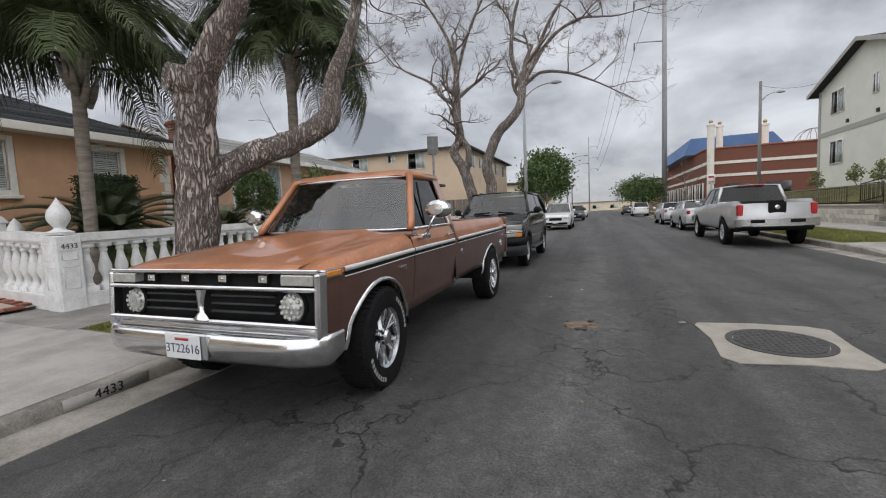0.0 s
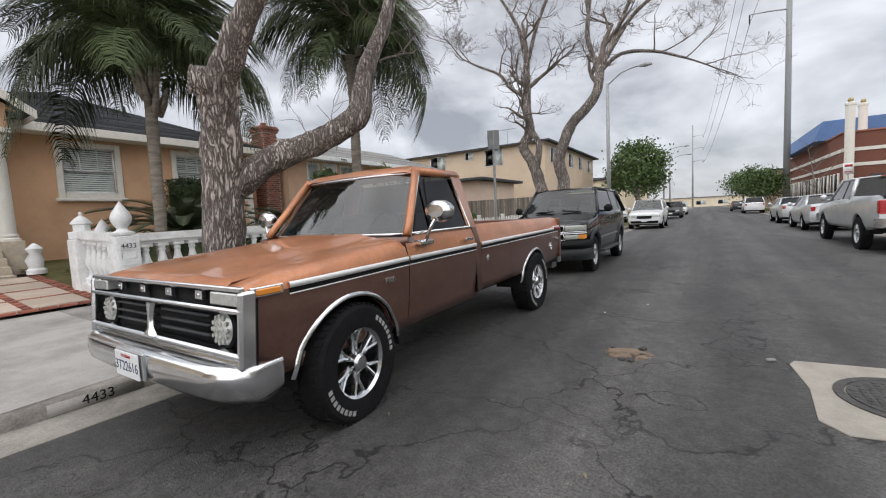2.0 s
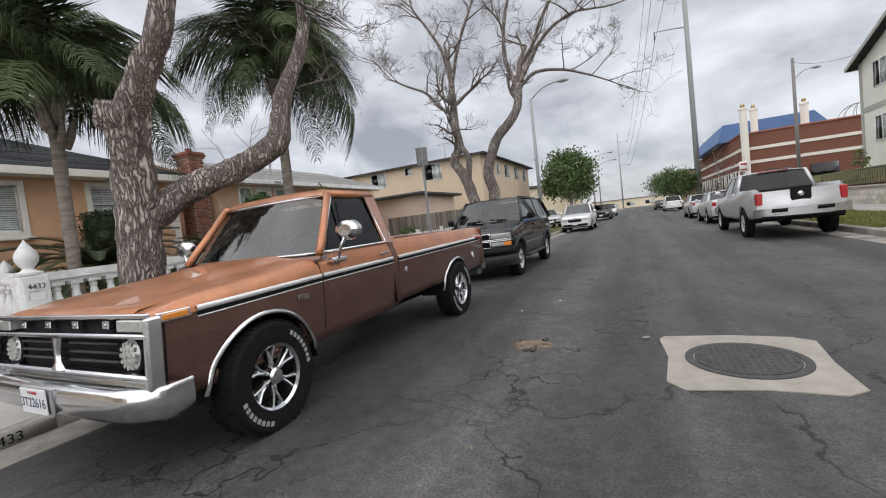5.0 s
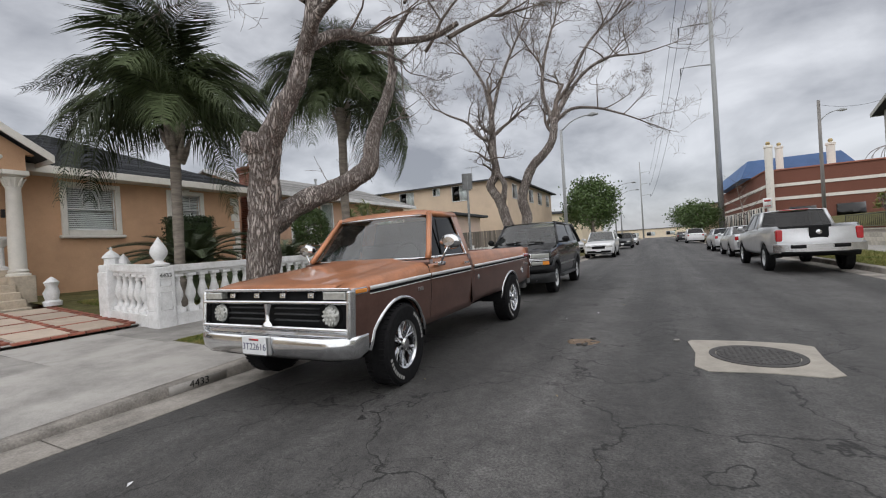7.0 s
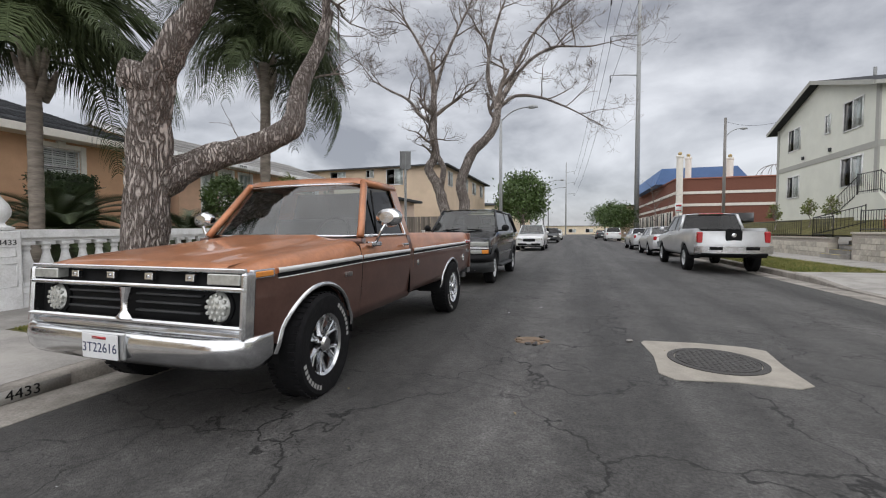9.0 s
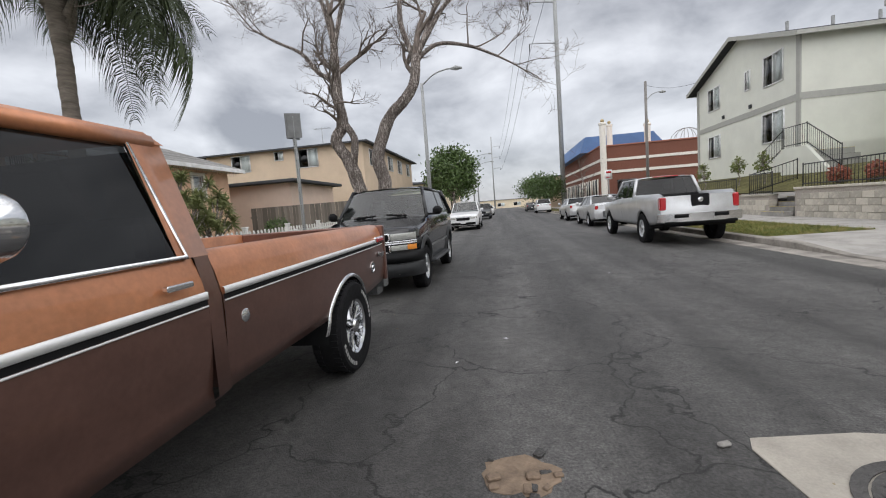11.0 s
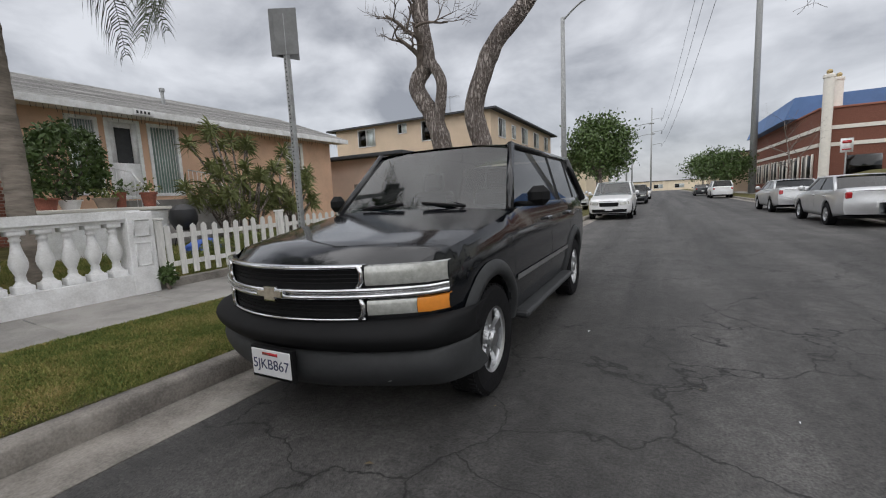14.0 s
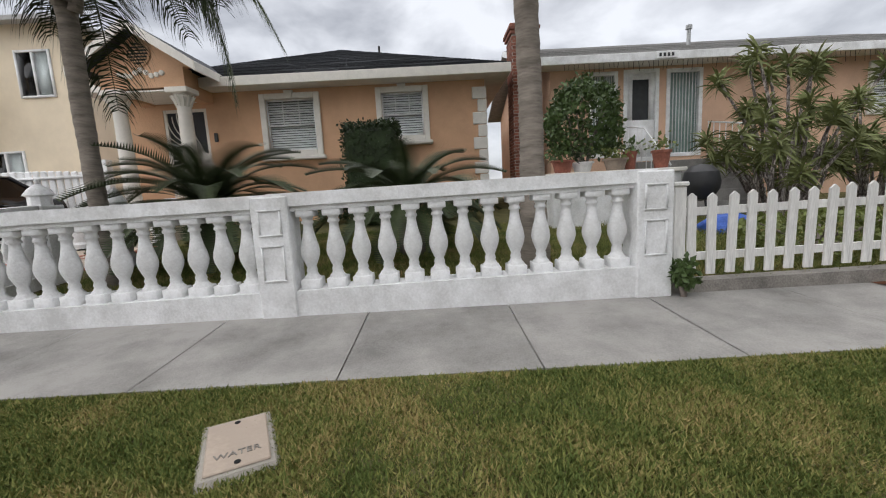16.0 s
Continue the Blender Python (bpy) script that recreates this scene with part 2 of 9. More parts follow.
M["white"] = mat("white_masonry_paint", (0.82, 0.825, 0.83), 0.6, var=0.1, scale=3.5, bump=0.25, bump_scale=45, dark=(0.62, 0.62, 0.61))
M["picket"] = mat("worn_white_wood", (0.74, 0.73, 0.70), 0.7, var=0.22, scale=9, bump=0.3, bump_scale=60, stretch=(1, 1, 0.2))
M["stucco"] = mat("tan_stucco", (0.62, 0.39, 0.245), 0.95, var=0.1, scale=1.6, bump=0.5, bump_scale=70, spec=0.15)
M["stucco2"] = mat("peach_stucco", (0.66, 0.44, 0.31), 0.95, var=0.12, scale=1.4, bump=0.5, bump_scale=70, spec=0.15)
M["cream"] = mat("cream_stucco", (0.72, 0.62, 0.47), 0.95, var=0.08, scale=1.2, bump=0.4, bump_scale=60, spec=0.15)
M["beige"] = mat("beige_stucco", (0.60, 0.48, 0.36), 0.95, var=0.08, scale=0.8, bump=0.3, bump_scale=60, spec=0.15)
M["pink"] = mat("pale_pink_stucco", (0.66, 0.52, 0.43), 0.95, var=0.08, scale=0.9, bump=0.3, bump_scale=60, spec=0.15)
M["grey_white"] = mat("pale_green_grey_stucco", (0.72, 0.73, 0.66), 0.95, var=0.06, scale=0.8, bump=0.3, bump_scale=60, spec=0.15)
M["band"] = mat("grey_band", (0.40, 0.40, 0.37), 0.9, var=0.06)
M["shingle"] = mat("charcoal_shingles", (0.055, 0.058, 0.063), 0.95, var=0.35, scale=14, bump=0.6, bump_scale=55, spec=0.15, stretch=(1, 1, 3), rnd=0.6)
M["shingle_light"] = mat("grey_shingles", (0.34, 0.335, 0.325), 0.95, var=0.25, scale=7, bump=0.5, bump_scale=40, spec=0.15, stretch=(1, 1, 3), rnd=0.5)
M["trim"] = mat("white_trim", (0.72, 0.69, 0.63), 0.6, var=0.08, scale=5)
M["blind"] = mat("window_blinds", (0.72, 0.73, 0.72), 0.6, var=0.08, scale=2)
# Near-black colour stands in for the shade of unlit interiors.
M["dark"] = mat("unlit_room_black", (0.035, 0.036, 0.04), 0.8, var=0.2, scale=2)
M["glass"] = glass_mat("window_glass", (0.93, 0.95, 0.95), f0=0.045)
M["tint"] = glass_mat("tinted_car_glass", (0.40, 0.50, 0.51), f0=0.13)
M["tint_suv"] = glass_mat("dark_green_car_glass", (0.34, 0.45, 0.44), f0=0.10)
M["tint_dark"] = glass_mat("dark_car_glass", (0.08, 0.09, 0.095), f0=0.05)
M["brick"] = mat("red_brick", (0.25, 0.11, 0.08), 0.9, var=0.35, scale=12, bump=0.4, bump_scale=90, spec=0.2, rnd=0.6)
M["mortar"] = mat("mortar", (0.42, 0.38, 0.34), 0.95, var=0.15, scale=20, bump=0.3)
M["block"] = mat("split_face_block", (0.52, 0.485, 0.42), 0.95, var=0.2, scale=8, bump=0.6, bump_scale=50, spec=0.2, rnd=0.5)
M["iron"] = mat("black_iron", (0.02, 0.02, 0.022), 0.5, var=0.2, scale=9)
M["bark"] = bark_mat()
M["bark2"] = mat("twig_bark", (0.19, 0.16, 0.14), 0.95, var=0.4, scale=10, bump=0.6, bump_scale=30, spec=0.15, stretch=(1, 1, 0.3))
M["palm_bark"] = mat("palm_trunk", (0.27, 0.235, 0.20), 0.95, var=0.35, scale=5, bump=0.6, bump_scale=18, spec=0.15, stretch=(0.5, 0.5, 2.5))
M["frond"] = mat("palm_leaflet", (0.058, 0.076, 0.034), 0.6, var=0.5, scale=2.5, bump_scale=12, spec=0.15, rnd=0.5)
M["cycad"] = mat("cycad_leaflet", (0.062, 0.082, 0.036), 0.55, var=0.4, scale=4, spec=0.3)
M["frond_dry"] = mat("dry_frond", (0.19, 0.15, 0.09), 0.8, var=0.4, scale=3, bump_scale=14, rnd=0.4)
M["leaf"] = mat("shrub_leaf", (0.075, 0.12, 0.035), 0.5, var=0.55, scale=4, bump_scale=25, spec=0.4)
M["leaf_light"] = mat("yellow_green_leaf", (0.15, 0.18, 0.045), 0.55, var=0.4, scale=4, bump_scale=25, spec=0.4)
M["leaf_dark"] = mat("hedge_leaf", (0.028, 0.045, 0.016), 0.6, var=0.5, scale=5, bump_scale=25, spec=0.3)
M["copper"] = paint_mat("copper_car_paint", (0.50, 0.205, 0.095), 0.45, 0.42, 0.22)
M["brown"] = paint_mat("brown_car_paint", (0.185, 0.098, 0.078), 0.65, 0.30, 0.16)
M["chrome"] = mat("chrome", (0.70, 0.71, 0.725), 0.16, 1.0, var=0.10, scale=7)
M["alu"] = mat("brushed_aluminium", (0.62, 0.63, 0.64), 0.3, 1.0, var=0.08, scale=20)
M["rubber"] = mat("tyre_rubber", (0.011, 0.011, 0.012), 0.85, var=0.25, scale=14, bump=0.2, bump_scale=60, spec=0.15)
M["plastic"] = mat("black_plastic", (0.008, 0.0083, 0.009), 0.65, var=0.2, scale=8, spec=0.18)
M["plastic_grey"] = mat("dark_grey_plastic", (0.038, 0.040, 0.042), 0.6, var=0.2, scale=8, spec=0.35)
M["lens"] = mat("clear_lamp_lens", (0.46, 0.47, 0.44), 0.25, 0.35, var=0.2, scale=30, coat=1.0)
M["amber"] = mat("amber_lens", (0.75, 0.26, 0.03), 0.2, var=0.1, coat=1.0)
M["red_lens"] = mat("red_lens", (0.42, 0.02, 0.025), 0.18, var=0.15, scale=20, coat=1.0)
M["plate"] = mat("licence_plate", (0.74, 0.75, 0.76), 0.4, var=0.05)
M["ink"] = mat("dark_blue_ink", (0.03, 0.04, 0.10), 0.5, var=0.05)
M["blackpaint"] = mat("black_car_paint", (0.006, 0.007, 0.009), 0.12, 0.0, var=0.2, scale=3.0, coat=0.4, spec=0.4)
M["silver"] = paint_mat("silver_car_paint", (0.62, 0.63, 0.645), 0.6, 0.35)
M["whitepaint"] = paint_mat("white_car_paint", (0.74, 0.75, 0.76), 0.0, 0.3)
M["greypaint"] = paint_mat("dark_grey_car_paint", (0.05, 0.055, 0.06), 0.4, 0.3)
M["interior"] = mat("grey_upholstery", (0.055, 0.056, 0.056), 0.9, var=0.2)
M["paper"] = mat("paper_sign", (0.72, 0.73, 0.76), 0.7, var=0.05)
M["galv"] = mat("galvanised_steel", (0.33, 0.34, 0.34), 0.6, 0.3, var=0.2, scale=12)
M["sign_back"] = mat("dull_sign_metal", (0.17, 0.175, 0.175), 0.55, 0.2, var=0.2, scale=6)
M["tread"] = mat("dull_tread_steel", (0.26, 0.265, 0.27), 0.4, 0.8, var=0.25, scale=14)
M["pole_wood"] = mat("weathered_pole", (0.20, 0.19, 0.18), 0.9, var=0.25, scale=4, bump=0.4, stretch=(1, 1, 0.1))
M["blue"] = mat("blue_roof_panel", (0.085, 0.17, 0.36), 0.6, var=0.15, scale=0.6)
M["tarp"] = mat("blue_tarp", (0.05, 0.13, 0.50), 0.5, var=0.25, scale=5, bump=0.5)
M["badge_beige"] = mat("dull_beige_badge", (0.36, 0.32, 0.25), 0.5, 0.2, var=0.25, scale=20)
M["script"] = mat("bright_script_metal", (0.85, 0.85, 0.84), 0.35, 0.5, var=0.05)
M["gold"] = mat("gold_finial", (0.38, 0.29, 0.14), 0.5, 0.4, var=0.15)
M["paver"] = mat("cream_paver", (0.47, 0.385, 0.31), 0.9, var=0.15, scale=3, bump=0.2, rnd=0.4)
M["terracotta"] = mat("red_brick_edging", (0.30, 0.11, 0.075), 0.9, var=0.3, scale=9, bump=0.3, rnd=0.5)
M["stone_step"] = mat("cream_stone_steps", (0.55, 0.47, 0.37), 0.9, var=0.2, scale=6, bump=0.25)
M["wood_fence"] = mat("weathered_grey_boards", (0.20, 0.175, 0.15), 0.95, var=0.3, scale=5, bump=0.4, stretch=(1, 1, 0.15), rnd=0.6)
M["yellow"] = mat("yellow_edge_paint", (0.62, 0.47, 0.06), 0.7, var=0.15)
M["ground"] = mat("distant_ground", (0.16, 0.15, 0.13), 0.95, var=0.25, scale=0.2)
M["iron_cover"] = mat("cast_iron_cover", (0.075, 0.072, 0.07), 0.7, 0.3, var=0.25, scale=12, bump=0.8, bump_scale=45)
M["patch"] = mat("manhole_concrete", (0.33, 0.305, 0.265), 0.9, var=0.18, scale=4, bump=0.3, bump_scale=70)
M["leaf_yucca"] = mat("spiky_leaf", (0.165, 0.185, 0.07), 0.6, var=0.5, scale=3, bump_scale=20, spec=0.25)
M["pot"] = mat("clay_pot", (0.30, 0.24, 0.19), 0.8, var=0.25, scale=6)
M["patch_dirt"] = mat("bare_earth", (0.19, 0.14, 0.10), 0.95, var=0.35, scale=8, bump=0.5)


# ---- building blocks ----
def thing(name, label, category, loc=(0, 0, 0), rz=0.0, group="", kind=""):
    ob = new(name)
    ob.matrix_world = pose(*loc, 0, 0, rz)
    ob.empty_display_size = 0.2
    return tagged(ob, label, category, group, kind)


def part(name, bm, material, parent=None, label="", smooth=True, angle=35):
    me = bpy.data.meshes.new(name)
    if smooth:
        for f in bm.faces:
            f.smooth = True
        lim = radians(angle)
        for e in bm.edges:
            e.smooth = len(e.link_faces) == 2 and e.calc_face_angle(0.0) < lim
    bm.to_mesh(me)
    bm.free()
    me.materials.append(M[material] if isinstance(material, str) else material)
    ob = new(name, me)
    if parent is not None:
        ob.parent = parent
    if label:
        tagged(ob, label)
    return ob


def piece(name, me, parent, m):
    """One more object on a shared mesh, at the pose m under parent."""
    ob = new(name, me)
    ob.parent = parent
    ob.matrix_local = m
    return ob


def mesh_of(bm, name, material):
    me = bpy.data.meshes.new(name)
    bm.to_mesh(me)
    bm.free()
    me.materials.append(M[material] if isinstance(material, str) else material)
    return me


def structure(name, bm, material, label, category, smooth=False):
    return tagged(part(name, bm, material, None, "", smooth), label, category, "", "structure")


def NB():
    return bmesh.new()


def box(bm, x0, x1, y0, y1, z0, z1, bevel=0.0, m=None):
    vs = [bm.verts.new((x, y, z)) for z in (z0, z1) for y in (y0, y1) for x in (x0, x1)]
    fs = []
    for q in ((0, 2, 3, 1), (4, 5, 7, 6), (0, 1, 5, 4), (2, 6, 7, 3), (0, 4, 6, 2), (1, 3, 7, 5)):
        fs.append(bm.faces.new([vs[i] for i in q]))
    if bevel:
        es = list({e for f in fs for e in f.edges})
        r = bmesh.ops.bevel(bm, geom=es, offset=bevel, segments=1, affect="EDGES")
        vs = list({v for f in r["faces"] for v in f.verts} | {v for v in vs if v.is_valid})
    if m is not None:
        bmesh.ops.transform(bm, matrix=m, verts=[v for v in vs if v.is_valid])
    return bm


def prism(bm, poly, axis, a, b):
    """A polygon of 2D points drawn out along an axis from a to b."""
    def p3(p, d):
        if axis == "x":
            return (d, p[0], p[1])
        if axis == "y":
            return (p[0], d, p[1])
        return (p[0], p[1], d)
    A = [bm.verts.new(p3(p, a)) for p in poly]
    B = [bm.verts.new(p3(p, b)) for p in poly]
    n = len(poly)
    bm.faces.new(A)
    bm.faces.new(B[::-1])
    for i in range(n):
        bm.faces.new((A[i], B[i], B[(i + 1) % n], A[(i + 1) % n]))
    bmesh.ops.recalc_face_normals(bm, faces=bm.faces[:])
    return bm


def lathe(bm, prof, c=(0, 0, 0), n=16, axis="z", cap=True):
    rings = []
    for r, h in prof:
        ring = []
        for i in range(n):
            a = 2 * math.pi * i / n
            u, v = r * math.cos(a), r * math.sin(a)
            p = (u, v, h) if axis == "z" else ((h, u, v) if axis == "x" else (u, h, v))
            ring.append(bm.verts.new((c[0] + p[0], c[1] + p[1], c[2] + p[2])))
        rings.append(ring)
    for A, B in zip(rings, rings[1:]):
        for i in range(n):
            bm.faces.new((A[i], A[(i + 1) % n], B[(i + 1) % n], B[i]))
    if cap:
        bm.faces.new(rings[0][::-1])
        bm.faces.new(rings[-1])
    bmesh.ops.recalc_face_normals(bm, faces=bm.faces[:])
    return bm


def tube(bm, pts, radii, n=8, cap=True):
    pts = [Vector(p) for p in pts]
    rings = []
    up = None
    for i, p in enumerate(pts):
        d = (pts[min(i + 1, len(pts) - 1)] - pts[max(i - 1, 0)]).normalized()
        if up is None:
            up = d.orthogonal().normalized()
        up = (up - d * up.dot(d))
        up = up.normalized() if up.length > 1e-4 else d.orthogonal().normalized()
        w = d.cross(up)
        r = radii[i] if isinstance(radii, (list, tuple)) else radii
        rings.append([bm.verts.new(p + (up * math.cos(2 * math.pi * k / n) + w * math.sin(2 * math.pi * k / n)) * r) for k in range(n)])
    for A, B in zip(rings, rings[1:]):
        for k in range(n):
            bm.faces.new((A[k], A[(k + 1) % n], B[(k + 1) % n], B[k]))
    if cap:
        bm.faces.new(rings[0][::-1])
        bm.faces.new(rings[-1])
    return rings


def sheet(bm, rows, flip=False):
    """Skins a list of rows of points."""
    V = [[bm.verts.new(p) for p in r] for r in rows]
    for A, B in zip(V, V[1:]):
        for i in range(len(A) - 1):
            q = (A[i], A[i + 1], B[i + 1], B[i])
            bm.faces.new(q[::-1] if flip else q)
    return V


def spline(pts, n):
    """A smooth curve of n steps a span through points (Catmull-Rom)."""
    P = [Vector(p) for p in pts]
    P = [P[0] * 2 - P[1]] + P + [P[-1] * 2 - P[-2]]
    out = []
    for i in range(1, len(P) - 2):
        for k in range(n):
            t = k / n
            out.append(0.5 * ((2 * P[i]) + (P[i + 1] - P[i - 1]) * t + (2 * P[i - 1] - 5 * P[i] + 4 * P[i + 1] - P[i + 2]) * t * t + (3 * P[i] - P[i - 1] - 3 * P[i + 1] + P[i + 2]) * t ** 3))
    out.append(P[-2])
    return out


def lerp(a, b, t):
    return a + (b - a) * t


def curve1(keys, y):
    """Piecewise smooth value at y of (y, value) keys."""
    if y <= keys[0][0]:
        return keys[0][1]
    for (a, va), (b, vb) in zip(keys, keys[1:]):
        if y <= b:
            t = (y - a) / (b - a)
            return va + (vb - va) * t
    return keys[-1][1]


def text_part(name, body, size, material, parent, m, depth=0.003, label=""):
    cu = bpy.data.curves.new(name, "FONT")
    cu.body = body
    cu.size = size
    cu.extrude = depth
    cu.align_x = "CENTER"
    cu.align_y = "CENTER"
    tmp = bpy.data.objects.new(name, cu)
    scene.collection.objects.link(tmp)
    dg = bpy.context.evaluated_depsgraph_get()
    me = bpy.data.meshes.new_from_object(tmp.evaluated_get(dg))
    bpy.data.objects.remove(tmp)
    me.materials.clear()
    me.materials.append(M[material])
    ob = new(name, me)
    ob.parent = parent
    ob.matrix_local = m
    if label:
        tagged(ob, label)
    return ob


# ---- ground, road and pavements ----
CURB_L, CURB_R, GUT_L, GUT_R = -2.06, 7.02, -1.63, 6.58
WALK_IN, FENCE_X, LAWN_X = -4.04, -5.25, -12.0
Y0, Y1 = -40.0, 260.0


def curb_h(y):
    return curve1([(-9.5, 0.15), (-8.2, 0.03), (-2.9, 0.03), (0.5, 0.15)], y)


def ground_z(x, y):
    """The height of the yards beside the street."""
    if x > 0:
        return curve1([(7.0, 0.15), (11.2, 0.2), (11.3, 1.05), (15, 1.9)], x)
    return curve1([(-60, 0.9), (-12, 0.72), (-9, 0.52), (FENCE_X, 0.24), (WALK_IN, 0.19), (-2.2, curb_h(y))], x)


bm = NB()
box(bm, -1500, 1500, -1500, 1500, -0.4, -0.12)
structure("ground", bm, "ground", "dry grey-brown ground reaching the horizon", "ground")
bm = NB()
sheet(bm, [[(x, y, 0.02 * (1 - ((x - 2.4) / 4.0) ** 2)) for x in np.linspace(GUT_L, GUT_R, 9)] for y in (Y0, -10, 0, 10, 30, 60, 120, Y1)])
structure("road", bm, "asphalt", "worn dark grey asphalt street with cracks", "road", smooth=True)
for nm, xa, xb in (("gutter", GUT_L, CURB_L), ("gutter", GUT_R, CURB_R)):
    bm = NB()
    ys = [Y0] + [y for y in np.arange(-8, 40, 3.0)] + [Y1]
    for a, b in zip(ys, ys[1:]):
        lo, hi = min(xa, xb), max(xa, xb)
        box(bm, lo, hi, a + 0.006, b - 0.006, -0.2, 0.004 if xa > xb else 0.003)
    structure(nm, bm, "curb", "stained grey concrete gutter strip", "gutter")
# left kerb, dipping at the driveway
bm = NB()
ys = sorted(set([Y0, Y1] + list(np.round(np.arange(-10, 14, 0.25), 3)) + list(np.arange(14, 60, 4.0))))
sheet(bm, [[(CURB_L + 0.0, y, -0.1), (CURB_L, y, 0.0), (CURB_L - 0.012, y, max(0.01, curb_h(y) - 0.025)), (CURB_L - 0.035, y, curb_h(y)), (CURB_L - 0.16, y, curb_h(y) + 0.004), (CURB_L - 0.16, y, -0.1)] for y in ys])
structure("curb", bm, "curb", "worn concrete kerb dipping at the driveway", "kerb", smooth=True)
bm = NB()
sheet(bm, [[(CURB_R, y, -0.1), (CURB_R, y, 0.0), (CURB_R + 0.01, y, h - 0.02 if h > 0.05 else h), (CURB_R + 0.035, y, h), (CURB_R + 0.16, y, h + 0.004), (CURB_R + 0.16, y, -0.1)] for y, h in ((Y0, 0.15), (0.5, 0.15), (1.5, 0.03), (8.0, 0.03), (9.3, 0.15), (Y1, 0.15))], flip=True)
structure("curb", bm, "curb", "grey concrete kerb with a dropped driveway", "kerb")
# driveway apron, between kerb and pavement
apron = thing("apron", "pale concrete driveway apron of three slabs", "driveway", kind="structure")
for a, b in ((-9.0, -5.6), (-5.59, -2.75), (-2.74, 0.1)):
    bm = NB()
    yy = np.linspace(a + 0.006, b - 0.006, 9)
    sheet(bm, [[(lerp(CURB_L - 0.165, WALK_IN, s), y, lerp(curb_h(y) + 0.004, 0.192, s)) for s in (0, 0.5, 1)] for y in yy], flip=True)
    part("slab", bm, "concrete", apron)
# parkway lawn strips
bm = NB()
sheet(bm, [[(lerp(CURB_L - 0.165, WALK_IN, s), y, lerp(curb_h(y), 0.185, s) + 0.02 * noise.noise((s * 3, y, 0))) for s in np.linspace(0, 1, 8)] for y in np.arange(0.1, 60, 0.4)], flip=True)
structure("parkway", bm, "grass_soil", "strip of patchy lawn between kerb and pavement", "lawn", smooth=True)
# yard behind the fence
bm = NB()
sheet(bm, [[(x, y, ground_z(x, y) - 0.004) for x in (-60, -30, -12, -10.5, -9, -7, FENCE_X - 0.1)] for y in (0.62, 4, 8, 12, 30, 60, Y1)], flip=True)
structure("front_yard", bm, "grass_soil", "sloping front yards with mown grass", "lawn", smooth=True)
bm = NB()
for a, b in ((-40, -4.6), (-4.59, -1.24)):
    for xa, xb in ((-6.4, -5.9), (-9.3, -6.42), (-15, -9.32), (-40, -15.02)):
        sheet(bm, [[(x, y, ground_z(x, y)) for x in (xa, xb)] for y in (a, b)], flip=True)
structure("driveway", bm, "concrete", "pale concrete driveway slabs", "driveway")
# the far side: pavement, driveway, raised yards
bm = NB()
sheet(bm, [[(x, y, z) for x, z in ((CURB_R + 0.165, 0.035 if 1.4 < y < 8.05 else 0.15), (9.4, 0.172))] for y in (Y0, 0.5, 1.5, 8.0, 9.3, 10.4)])
structure("driveway", bm, "concrete", "pale concrete driveway across the street", "driveway")
bm = NB()
sheet(bm, [[(x, y, z) for x, z in ((CURB_R + 0.165, 0.15), (9.4, 0.17))] for y in (10.4, 14, 20, 30, 60, Y1)])
structure("parkway", bm, "grass_soil", "narrow lawn strip across the street", "lawn")
bm = NB()
for y in np.arange(-40, 120, 2.5):
    box(bm, 9.4, 11.3, y + 0.006, y + 2.494, -0.1, 0.175)
structure("sidewalk", bm, "concrete", "concrete pavement across the street", "pavement")
bm = NB()
sheet(bm, [[(x, y, z) for x, z in ((11.3, 1.05), (15, 1.9), (60, 2.4))] for y in (Y0, 0, 12, 16.0, 28, 48)])
structure("raised_yard", bm, "grass_soil", "raised front yard behind a block wall", "lawn")

